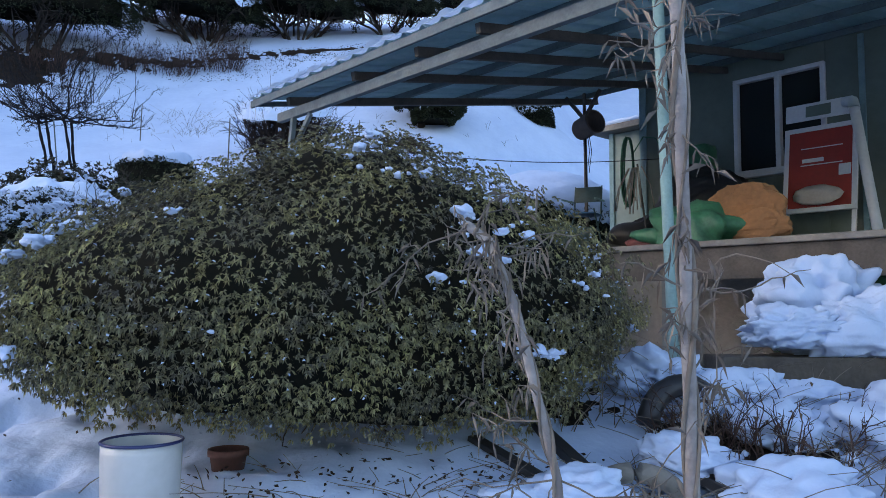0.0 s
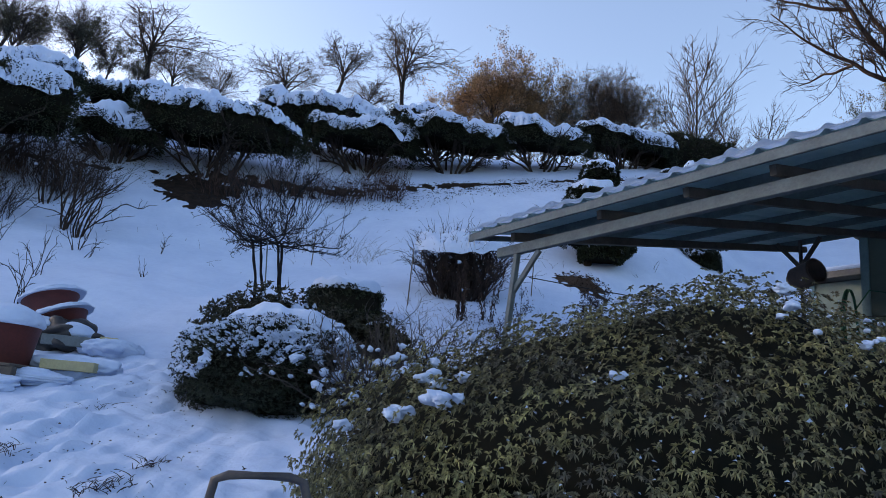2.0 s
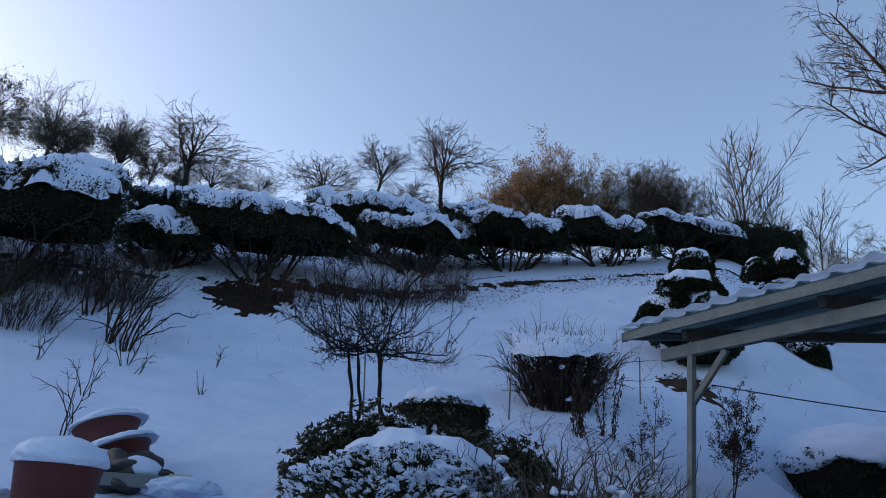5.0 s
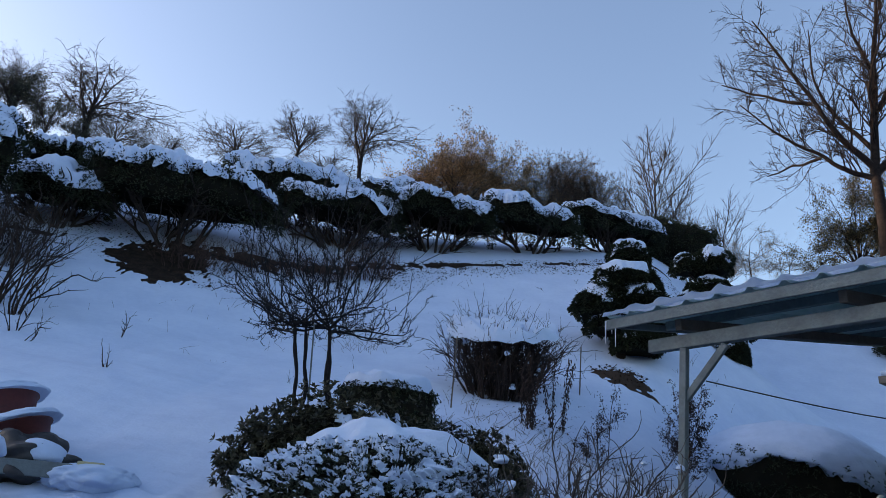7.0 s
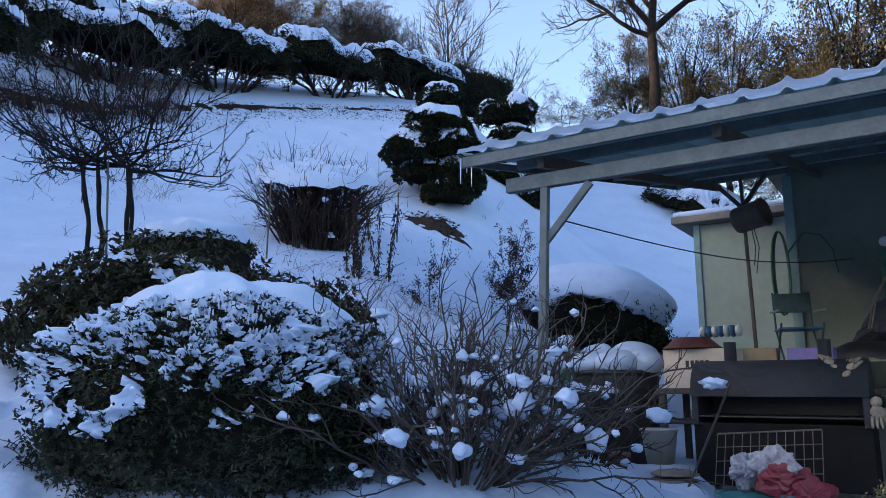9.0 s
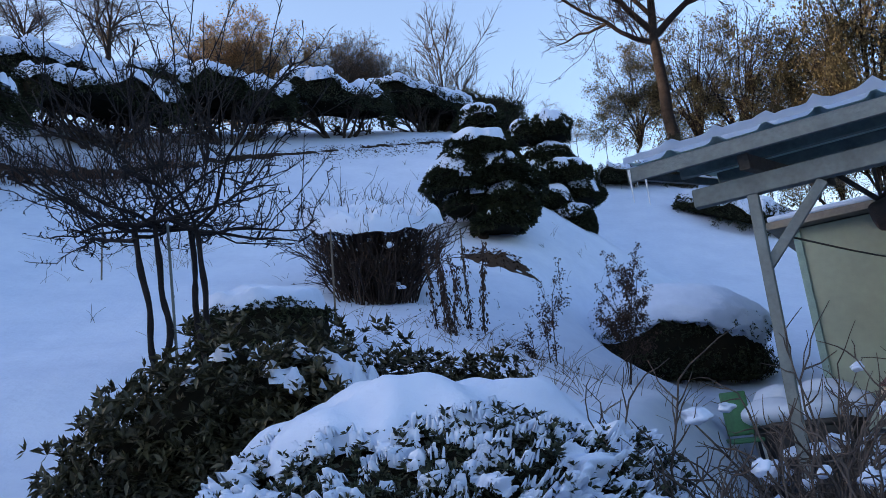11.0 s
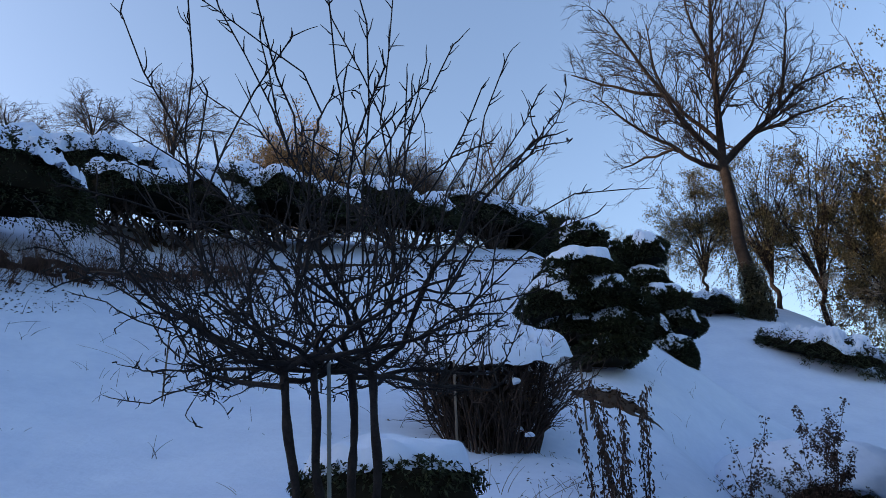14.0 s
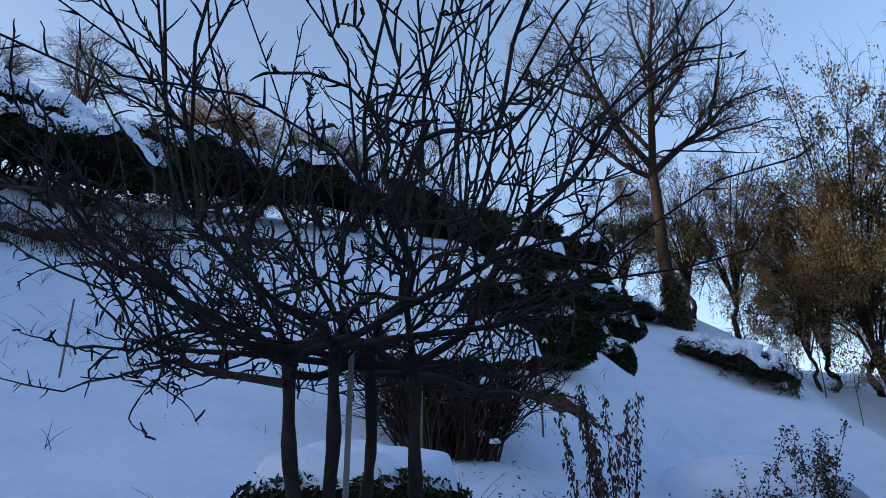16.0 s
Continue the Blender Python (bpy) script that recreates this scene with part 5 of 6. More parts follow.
porch = thing("porch_roof", "lean-to porch roof of teal corrugated sheets on grey timbers", "porch roof", kind="structure", m=PORCH)
LONG, DEEP, SHEETS = 11.0, 6.2, 14
for k in range(SHEETS):
    xs = np.linspace(k * LONG / SHEETS, (k + 1) * LONG / SHEETS + 0.03, 36)
    wave = np.maximum(0, np.cos(xs * 2 * np.pi / 0.262)) ** 4 * 0.04
    v = np.concatenate([np.stack([xs, np.full(36, w), roof_z(w) + wave + dz + 0.003 * (k % 2)], -1) for dz, w in ((0, 0.0), (0, DEEP), (0.004, DEEP), (0.004, 0.0))])
    i = np.arange(35)
    f = np.concatenate([np.stack([i + r * 36, i + 1 + r * 36, i + 1 + ((r + 1) % 4) * 36, i + ((r + 1) % 4) * 36], -1) for r in range(4)])
    part("roof_sheet", Geo().add(v, f), ROOF, porch)
x, w = np.meshgrid(np.arange(0.0, LONG, 0.04), np.concatenate([np.arange(-0.045, 0.3, 0.025), np.arange(0.3, DEEP, 0.12)]))
edge = np.clip((w + 0.05) / 0.1, 0, 1) ** 0.5 * np.clip((x + 0.01) / 0.1, 0, 1) ** 0.5
z = roof_z(w) + 0.008 + np.maximum(0, np.cos(x * 2 * np.pi / 0.262)) ** 4 * 0.04 * np.clip((w + 0.05) / 0.02, 0, 1) + edge * (0.065 + 0.014 * waves(flat(x, w) * 4, 5) + 0.008 * waves(flat(x, w) * 11, 6))
nx = x.shape[1]
i, j = np.meshgrid(np.arange(nx - 1), np.arange(x.shape[0] - 1))
q = (j * nx + i).ravel()
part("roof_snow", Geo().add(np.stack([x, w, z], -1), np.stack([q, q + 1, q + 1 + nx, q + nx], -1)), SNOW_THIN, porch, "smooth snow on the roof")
beam("fascia", (0.0, 0.01, EAVE - 0.05), (LONG, 0.01, EAVE - 0.05), 0.03, 0.085, WOOD_GREY, porch)
beam("fascia", (0.02, 0.03, EAVE - 0.04), (0.02, DEEP, roof_z(DEEP) - 0.04), 0.03, 0.06, WOOD_GREY, porch)
for w in (0.75, 1.9, 3.1, 4.4, 5.7):
    beam("purlin", (0.12, w, roof_z(w) - 0.045), (LONG, w, roof_z(w) - 0.045), 0.05, 0.08, WOOD_TEAL, porch)
for s in (0.62, 1.9, 2.9, 3.7, 5.8):
    beam("rafter", (s, 0.14, roof_z(0.14) - 0.135), (s, 5.98, roof_z(5.98) - 0.135), 0.06, 0.09, WOOD_DARK, porch)
beam("eave_beam", (0.3, 0.22, EAVE - 0.235), (LONG, 0.22, EAVE - 0.235), 0.07, 0.11, WOOD_GREY, porch)
for k, (s, ln) in enumerate(((0.02, 0.22), (0.1, 0.25), (0.04, 0.12))):
    part("icicle", Geo().tube([(s, -0.02 + 0.03 * k, EAVE - 0.02), (s, -0.02 + 0.03 * k, EAVE - ln)], (0.008, 0.002), 6), ICE, porch, "clear icicle")


def porch_post(label, foot, head, size, mat, braces, round_post=False):
    t = thing("porch_post", label, "post", group="porch posts", kind="structure", m=PORCH)
    if round_post:
        part("post", Geo().tube([foot, head], size / 2, 12), mat, t)
    else:
        beam("post", foot, head, size, size, mat, t)
    for b in braces:
        beam("brace", *b, 0.04, 0.055, mat, t)


h = EAVE - 0.29
porch_post("grey painted timber porch post with a brace", (0.62, 0.05, 1.85), (0.62, 0.22, h), 0.058, WOOD_GREY, (((0.62, 0.2, h - 0.42), (0.98, 0.22, h - 0.01)),))
porch_post("pale green metal porch post", (5.40, 0.28, 1.1), (5.35, 0.22, h), 0.075, GREEN_PAINT, (), True)
h = roof_z(5.0) - 0.1
porch_post("thin dark porch post with forked braces", (1.15, 5.0, 1.9), (1.1, 5.0, h), 0.04, WOOD_DARK, (((1.1, 5.0, h - 0.4), (0.75, 5.0, h)), ((1.1, 5.0, h - 0.4), (1.4, 5.0, h))))

# ---- house and shed ----
house = thing("house", "small sage-green rendered house behind the porch", "house", m=PORCH)
W0, W1, Z0, Z1 = 3.0, 4.25, 3.5, 4.88
# house walls take the shaded copy of the render, the shed the lit one
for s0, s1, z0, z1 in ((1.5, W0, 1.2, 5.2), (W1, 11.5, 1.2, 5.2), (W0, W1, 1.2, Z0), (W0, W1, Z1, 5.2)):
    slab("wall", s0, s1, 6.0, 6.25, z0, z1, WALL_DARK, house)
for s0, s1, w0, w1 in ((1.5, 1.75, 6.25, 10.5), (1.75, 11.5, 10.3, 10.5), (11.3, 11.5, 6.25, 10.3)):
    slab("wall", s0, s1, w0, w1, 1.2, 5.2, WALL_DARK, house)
slab("roof", 1.2, 11.8, 6.3, 10.8, 5.22, 5.36, CONCRETE, house)
slab("roof_snow", 1.22, 11.78, 6.32, 10.78, 5.365, 5.46, SNOW, house, "", 0.03)
slab("corner_board", 1.44, 1.56, 5.96, 5.995, 1.9, 5.1, GREEN_PAINT, house)
slab("wall_trim", 4.66, 4.73, 5.95, 5.995, 1.96, 5.12, GREEN_PAINT, house)
win = thing("window_1", "sliding window in a pale wooden frame, dark inside", "window", kind="structure", m=PORCH)
for s0, s1, z0, z1 in ((W0, W1, Z0, Z0 + 0.06), (W0, W1, Z1 - 0.06, Z1), (W0, W0 + 0.06, Z0, Z1), (W1 - 0.06, W1, Z0, Z1), ((W0 + W1) / 2 - 0.035, (W0 + W1) / 2 + 0.035, Z0, Z1)):
    slab("window_frame", s0, s1, 5.95, 6.05, z0, z1, WHITE, win)
for s0, s1 in ((W0 + 0.05, (W0 + W1) / 2), ((W0 + W1) / 2, W1 - 0.05)):
    slab("pane", s0, s1, 6.06, 6.07, Z0 + 0.05, Z1 - 0.05, GLASS, win, bevel=0)
slab("window_sill", W0 - 0.05, W1 + 0.05, 5.9, 6.0, Z0 - 0.05, Z0 - 0.005, WHITE, win)
shed = thing("shed", "small pale green shed with a snowy flat roof", "shed", m=PORCH)
for s0, s1, w0, w1 in ((-0.1, 1.45, 7.4, 7.55), (-0.1, 0.05, 7.55, 9.5), (0.05, 1.45, 9.35, 9.5)):
    slab("wall", s0, s1, w0, w1, 2.0, 4.85, WALL, shed)
slab("roof", -0.42, 1.46, 7.15, 9.8, 4.87, 4.98, CONCRETE, shed)
slab("roof_snow", -0.4, 1.45, 7.18, 9.78, 4.985, 5.07, SNOW, shed, "", 0.03)
slab("corner_board", -0.13, -0.03, 7.36, 7.395, 2.4, 4.86, GREEN_PAINT, shed)
tagged(slab("porch_floor", 1.0, 11.5, 2.6, 5.99, 1.0, 1.95, CONCRETE, None), "bare concrete porch floor", "floor", kind="structure").matrix_basis = PORCH
cable = thing("cable", "thin black cable hung between the porch and the house", "cable", m=PORCH)
ks = np.linspace(0, 1, 14)[:, None]
part("wire", Geo().tube(np.array((0.75, 0.3, EAVE - 0.55)) * (1 - ks) + np.array((2.2, 5.99, 3.9)) * ks + np.array((0, 0, -0.16)) * np.sin(ks * np.pi), 0.006, 5), WIRE, cable)

# ---- things under the porch ----
def porch_thing(name, label, category, s, w, z, turn=0, group=""):
    return thing(name, label, category, m=PORCH @ pose(s, w, z, 0, 0, turn), group=group)


t = porch_thing("barrel_grill", "sooty steel barrel grill with a half-open lid", "grill", 1.92, 1.62, 1.5)
a = np.linspace(0, np.pi, 15)
lid = np.concatenate([np.stack([np.full(15, x), np.cos(a) * r, 0.72 + np.sin(a) * r], -1) for x, r in ((-0.62, 0.28), (0.62, 0.28), (0.62, 0.272), (-0.62, 0.272))])
i = np.arange(14)
part("lid", Geo().add(lid, np.concatenate([np.stack([i + r * 15, i + 1 + r * 15, i + 1 + ((r + 1) % 4) * 15, i + ((r + 1) % 4) * 15], -1) for r in range(4)])), GRILL, t)
for x in (-0.62, 0.62):
    fan = np.concatenate([[[x, 0, 0.72]], np.stack([np.full(15, x), np.cos(a) * 0.275, 0.72 + np.sin(a) * 0.275], -1)])
    part("end_plate", Geo().add(fan, [[0, k + 1, k + 2] for k in range(14)]), GRILL, t)
slab("cabinet", -0.62, 0.62, -0.22, 0.26, 0.05, 0.52, GRILL_BLACK, t, "black lower cabinet")
slab("back_plate", -0.6, 0.6, 0.24, 0.26, 0.5, 0.78, BLACK, t)
slab("shelf", -0.98, -0.62, -0.24, 0.2, 0.5, 0.53, GRILL, t)
slab("fire_grate", -0.6, 0.6, -0.24, 0.24, 0.56, 0.575, BLACK, t)
for x in (-0.62, 0.57):
    slab("side_plate", x, x + 0.05, -0.26, 0.26, 0.5, 0.75, GRILL, t)
for x in (-0.36, 0.33):
    part("chimney", Geo().tube([(x, 0.02, 0.93), (x, 0.02, 1.15)], 0.048, 14), GRILL, t)
for x in (-0.58, 0.58):
    for y in (-0.2, 0.22):
        slab("leg", x - 0.02, x + 0.02, y - 0.02, y + 0.02, -0.25, 0.05, GRILL, t)


def glove(label, s, w, z, rx=0, ry=0, turn=0):
    t = thing("work_glove", label, "glove", m=PORCH @ pose(s, w, z, rx, ry, turn), group="work gloves")
    g = Geo().lump((0, 0, 0), (0.055, 0.045, 0.02), 5, 0.1, 3, 2).lump((0, -0.07, 0), (0.04, 0.04, 0.018), 6, 0.1, 3, 2)
    for k in range(4):
        g.tube([(-0.04 + 0.027 * k, 0.03, 0), (-0.045 + 0.03 * k, 0.08, 0.004), (-0.048 + 0.032 * k, 0.115, -0.004)], (0.013, 0.012, 0.008), 7)
    g.tube([(0.04, -0.02, 0), (0.075, 0.02, 0.005), (0.085, 0.05, 0)], (0.014, 0.013, 0.009), 7)
    part("glove", g, GLOVE, t)


glove("crumpled tan work glove lying on the grill", 2.3, 1.52, 2.47, 30, 10, 40)
glove("tan work glove lying on the grill lid", 2.42, 1.46, 2.43, 40, -10, -30)
glove("pale work glove hanging from the grill", 2.58, 1.36, 2.12, -100, 0, 20)

t = porch_thing("workbench", "rough wooden bench loaded with boxes", "bench", 1.75, 2.35, 1.95)
slab("top", -0.95, 1.1, -0.3, 0.55, 0.28, 0.33, WOOD_DARK, t)
for x in (-0.9, 1.05):
    for y in (-0.25, 0.5):
        slab("leg", x - 0.03, x + 0.03, y - 0.03, y + 0.03, -0.4, 0.28, WOOD_DARK, t)


def carton(label, s, w, z, size, mat, turn=0, bars=0):
    t = porch_thing("carton", label, "box", s, w, z, turn, "cartons on the bench")
    x, y, h = size
    for a0, a1, b0, b1 in ((-x / 2, x / 2, -y / 2, -y / 2 + 0.006), (-x / 2, x / 2, y / 2 - 0.006, y / 2), (-x / 2, -x / 2 + 0.006, -y / 2, y / 2), (x / 2 - 0.006, x / 2, -y / 2, y / 2)):
        slab("side", a0, a1, b0, b1, 0, h, mat, t, bevel=0.002)
    slab("lid", -x / 2 - 0.005, x / 2 + 0.005, -y / 2 - 0.005, y / 2 + 0.005, h, h + 0.008, mat, t, bevel=0.002)
    for k in range(bars):
        slab("print_bar", -0.09 + 0.045 * k, -0.06 + 0.045 * k, -y / 2 - 0.004, -y / 2 - 0.001, h * 0.55, h * 0.72, BLACK, t, bevel=0)


carton("pale carton with a line of dark print", 1.2, 2.2, 2.285, (0.6, 0.34, 0.33), CARD_PALE, -8, 5)
carton("brown cardboard box on the bench", 1.62, 2.55, 2.285, (0.3, 0.3, 0.34), CARD, 5)
carton("violet carton among the boxes", 2.05, 2.55, 2.285, (0.36, 0.3, 0.33), PURPLE, 0)
t = porch_thing("basin", "shallow faded red basin turned over on a carton", "basin", 1.12, 2.18, 2.63)
part("bowl", Geo().spin([(0.0, 0.10), (0.15, 0.10), (0.24, 0.02), (0.26, 0.01), (0.26, 0.0), (0.24, 0.0), (0.14, 0.085), (0, 0.085)]), RED_TUB, t)
t = porch_thing("folded_net", "striped blue and white folded cloth bundle", "cloth", 1.36, 2.25, 2.735)
for k in range(7):
    part("stripe", Geo().lump((-0.15 + 0.05 * k, 0, 0.05), (0.028, 0.1, 0.055), 30 + k, 0.1, 3, 2), (WHITE, BLUE)[k % 2], t)
t = porch_thing("open_tub", "dark tub heaped with odds and ends", "tub", 2.72, 2.45, 2.285)
part("tub", Geo().spin([(0, 0), (0.28, 0), (0.35, 0.2), (0.37, 0.2), (0.37, 0.22), (0.33, 0.22), (0.26, 0.02), (0, 0.02)]), WALL_DARK, t)
for k in range(7):
    part("scrap", Geo().lump((-0.2 + 0.07 * k, 0.05 * math.sin(k * 2), 0.2), (0.09, 0.12, 0.05), 60 + k, 0.25, 3, 2), (CARD, RED_TUB, BLACK, GLOVE)[k % 4], t)


def chair(label, s, w, z, turn):
    t = porch_thing("folding_chair", label, "chair", s, w, z, turn)
    for x in (-0.21, 0.21):
        part("leg", Geo().tube([(x, 0.2, 0), (x, -0.16, 0.45), (x, -0.2, 0.5)], 0.011, 7), CHAIR_PAINT, t)
        part("leg", Geo().tube([(x * 0.9, -0.2, 0), (x * 0.9, 0.2, 0.45), (x * 0.9, 0.27, 0.88)], 0.011, 7), CHAIR_PAINT, t)
    part("seat", Geo().box((0.42, 0.4, 0.025), pose(0, 0, 0.45), 0.01), BLUE, t)
    part("backrest", Geo().box((0.4, 0.02, 0.22), pose(0, 0.25, 0.76, -8), 0.008), CHAIR_PAINT, t)
    part("armrest", Geo().tube([(-0.22, 0.26, 0.66), (-0.23, -0.2, 0.64)], 0.014, 7), GREEN_PAINT, t)
    part("armrest", Geo().tube([(0.22, 0.26, 0.66), (0.23, -0.2, 0.64)], 0.014, 7), GREEN_PAINT, t)


chair("old folding chair with a blue seat and teal frame", 1.75, 4.1, 2.45, 20)
t = porch_thing("side_table", "low dark table holding a chair and clutter", "table", 1.75, 4.1, 1.95)
slab("top", -0.4, 0.6, -0.35, 0.35, 0.44, 0.5, WOOD_DARK, t)
for x in (-0.36, 0.56):
    for y in (-0.3, 0.3):
        slab("leg", x - 0.025, x + 0.025, y - 0.025, y + 0.025, 0, 0.44, WOOD_DARK, t)
t = porch_thing("garden_hose", "green garden hose hung in loops on the wall", "hose", 1.38, 5.7, 0)
for k in range(3):
    a = np.linspace(0, 6.28, 24)
    part("loop", Geo().tube(np.stack([0.11 * np.cos(a) * (1 - 0.1 * k), np.full(24, 0.03 * k), 3.75 + 0.55 * np.sin(a)], -1), 0.013, 7), GREEN_TARP, t)
part("tail", Geo().tube([(0.1, 0, 4.0), (0.3, 0, 4.25), (0.5, 0.02, 4.2), (0.62, 0.05, 4.0), (0.66, 0.05, 3.7)], 0.01, 6), GREEN_TARP, t)
t = porch_thing("hanging_pot", "rusty metal pot hung sideways on the thin post", "pot", 1.2, 4.95, 4.38)
part("pot", Geo().spin([(0, -0.2), (0.15, -0.2), (0.165, -0.17), (0.17, 0.16), (0.185, 0.17), (0.185, 0.19), (0.16, 0.19), (0.155, -0.16), (0, -0.17)], 28, pose(0, 0, 0, 0, 80, -15)), RUST, t)
for k in range(2):
    part("string", Geo().tube([(0.03 * k, 0, -0.17), (0.03 + 0.04 * k, 0, -0.4), (0.02 * k, 0, -0.62 - 0.1 * k)], 0.006, 5), WIRE, t)
t = porch_thing("spray_machine", "dark green motor sprayer in the shade by the wall", "machine", 2.75, 5.4, 2.6)
part("tank", Geo().box((0.45, 0.35, 0.7), pose(0, 0, 0.95), 0.08), GREEN_TARP, t)
part("motor", Geo().lump((0, -0.15, 0.4), (0.3, 0.22, 0.3), 71, 0.1, 3, 3), BLACK, t)
part("gauge", Geo().lump((-0.16, -0.22, 1.35), (0.06, 0.04, 0.06), 72, 0.05, 3, 2), WHITE, t)
slab("stand", -0.3, 0.3, -0.2, 0.2, -0.65, 0.15, BLACK, t)
t = porch_thing("string_mop", "old mop with pale hanging strands", "mop", 2.72, 3.9, 2.5)
rng = np.random.RandomState(31)
part("pole", Geo().tube([(0.05, 0.3, -0.55), (0, 0.05, 0.95)], 0.012, 7), WOOD_DARK, t)
for k in range(14):
    x = rng.normal() * 0.12
    part("strand", Geo().tube([(x * 0.4, 0, 0.9), (x, -0.03, 0.65), (x * 1.3 + rng.normal() * 0.03, -0.02, 0.3 + rng.uniform(0, 0.2))], 0.008, 5), GLOVE, t)
# made-up dark lumps that stand for the darkness at the back of the porch
t = porch_thing("shade_heap", "black heap standing for the deep shade by the wall", "sheeting", 2.6, 4.7, 1.95)
part("sheet", Geo().rough((0.5, 0.2, 0.55), (0.9, 0.4, 0.95), 77, 0.1), BLACK, t)
part("shade_lump", Geo().rough((-0.2, -0.1, 0.35), (0.4, 0.3, 0.5), 87, 0.12), BLACK, t)
part("shade_lump", Geo().rough((0.1, -0.2, 0.3), (0.35, 0.3, 0.4), 97, 0.12), WALL_DARK, t)

# ---- goods at the corner of the porch ----
t = porch_thing("enamel_bucket", "worn grey bucket with a bent wire handle", "bucket", 1.15, 0.98, 1.73)
part("pail", Geo().spin([(0, 0), (0.10, 0), (0.135, 0.24), (0.145, 0.245), (0.14, 0.255), (0.128, 0.25), (0.095, 0.012), (0, 0.012)]), PAIL_GREY, t)
part("handle", Geo().tube([(-0.135, 0, 0.23), (-0.1, -0.09, 0.15), (0, -0.14, 0.11), (0.1, -0.09, 0.15), (0.135, 0, 0.23)], 0.004, 5), WIRE, t)
for k in range(3):
    t = porch_thing("pot_lid", "round grey pot lid in a stack", "lid", 1.25 + 0.02 * k, 0.85, 1.58 + 0.045 * k, 0, "stacked lids")
    part("disc", Geo().spin([(0, 0.02), (0.12, 0.015), (0.17, 0.0), (0.175, 0.006), (0.12, 0.03), (0.02, 0.035), (0.02, 0.045), (0, 0.045)]), CONCRETE, t)
t = porch_thing("plant_pot", "small dull red plant pot in the snow", "pot", 0.85, 0.78, 1.62)
part("pot", Geo().spin([(0, 0), (0.09, 0), (0.12, 0.16), (0.135, 0.16), (0.135, 0.19), (0.115, 0.19), (0.08, 0.02), (0, 0.02)]), TERRACOTTA, t)
t = porch_thing("poker", "long thin iron poker leaning on the grill", "poker", 0, 0, 0)
part("rod", Geo().tube([(1.42, 0.5, 1.5), (1.72, 0.85, 2.32)], 0.009, 6), STEEL, t)
t = porch_thing("wire_rack", "rusty wire rack leaning in front of the grill", "rack", 1.92, 0.95, 1.5)
for k in range(13):
    part("wire", Geo().tube([(-0.34 + 0.057 * k, -0.2, 0.0), (-0.34 + 0.057 * k, 0.02, 0.46 + 0.004 * k)], 0.0028, 4), RACK, t)
for k in range(6):
    part("wire", Geo().tube([(-0.34, -0.2 + 0.044 * k, 0.092 * k), (0.345, -0.2 + 0.044 * k, 0.092 * k + 0.05)], 0.006 if k in (0, 5) else 0.0028, 4), RACK, t)
for k, (x, z, mat) in enumerate(((1.95, 1.78, WHITE_BAG), (2.05, 1.7, PINK_BAG), (2.2, 1.6, PINK_BAG), (1.82, 1.72, WHITE_BAG))):
    t = porch_thing("crumpled_bag", "crumpled red and white plastic bag", "bag", x, 0.72, z, 20 * k, "bags on the rack")
    part("bag", Geo().rough((0, 0, 0), (0.15, 0.06, 0.10), 80 + k, 0.3, 4), mat, t, smooth=False)
t = porch_thing("teal_basin", "teal plastic basin on the ground", "basin", 1.9, 0.5, 1.42)
part("bowl", Geo().spin([(0, 0), (0.16, 0), (0.22, 0.17), (0.24, 0.175), (0.24, 0.19), (0.21, 0.185), (0.15, 0.012), (0, 0.012)]), TEAL, t)
t = porch_thing("round_table", "round dark garden table under cushions of snow", "table", 0.32, 2.35, 2.1)
part("tabletop", Geo().spin([(0, 0.30), (0.42, 0.30), (0.44, 0.325), (0.42, 0.35), (0, 0.35)]), BLACK, t)
# added black wall in place of the darkness under the tabletop
part("skirt", Geo().spin([(0.39, -0.5), (0.40, 0.1), (0.41, 0.298)]), BLACK, t, "black cylinder standing for the shade under the table")
part("pedestal", Geo().spin([(0.2, -0.5), (0.16, -0.42), (0.07, 0.0), (0.06, 0.3)]), BLACK, t)
for x, y, r, z in ((-0.22, 0.12, 0.2, 0.50), (0.13, 0.14, 0.23, 0.52), (-0.2, -0.2, 0.24, 0.41), (0.08, -0.22, 0.24, 0.42), (0.3, -0.1, 0.2, 0.42), (-0.05, 0.1, 0.36, 0.40)):
    part("snow_cushion", Geo().lump((x, y, z), (r, r * 0.9, 0.12), int(r * 500 + x * 90), 0.1, 2, 3), SNOW, t)
t = porch_thing("black_bin", "black bin with a snow cap", "bin", 0.42, 1.6, 1.95)
part("body", Geo().spin([(0, -0.35), (0.17, -0.35), (0.2, 0.26), (0.215, 0.26), (0.215, 0.29), (0, 0.29)]), BLACK, t)
part("snow_cap", Geo().lump((0, 0, 0.30), (0.2, 0.2, 0.06), 91, 0.08, 2, 3), SNOW, t)
t = porch_thing("garden_chair", "small olive green garden chair beside the snowy table", "chair", -0.08, 1.95, 2.12, 25)
part("backrest", Geo().box((0.2, 0.03, 0.34), pose(0, 0.12, 0.42, -10), 0.013), GREEN_TARP, t)
part("seat", Geo().box((0.24, 0.24, 0.03), pose(0, 0, 0.22), 0.01), GREEN_TARP, t)
for x in (-0.1, 0.1):
    for y in (-0.1, 0.1):
        part("leg", Geo().tube([(x, y, 0.21), (x * 1.2, y * 1.3, -0.12)], 0.011, 7), WHITE, t, "pale tube leg")

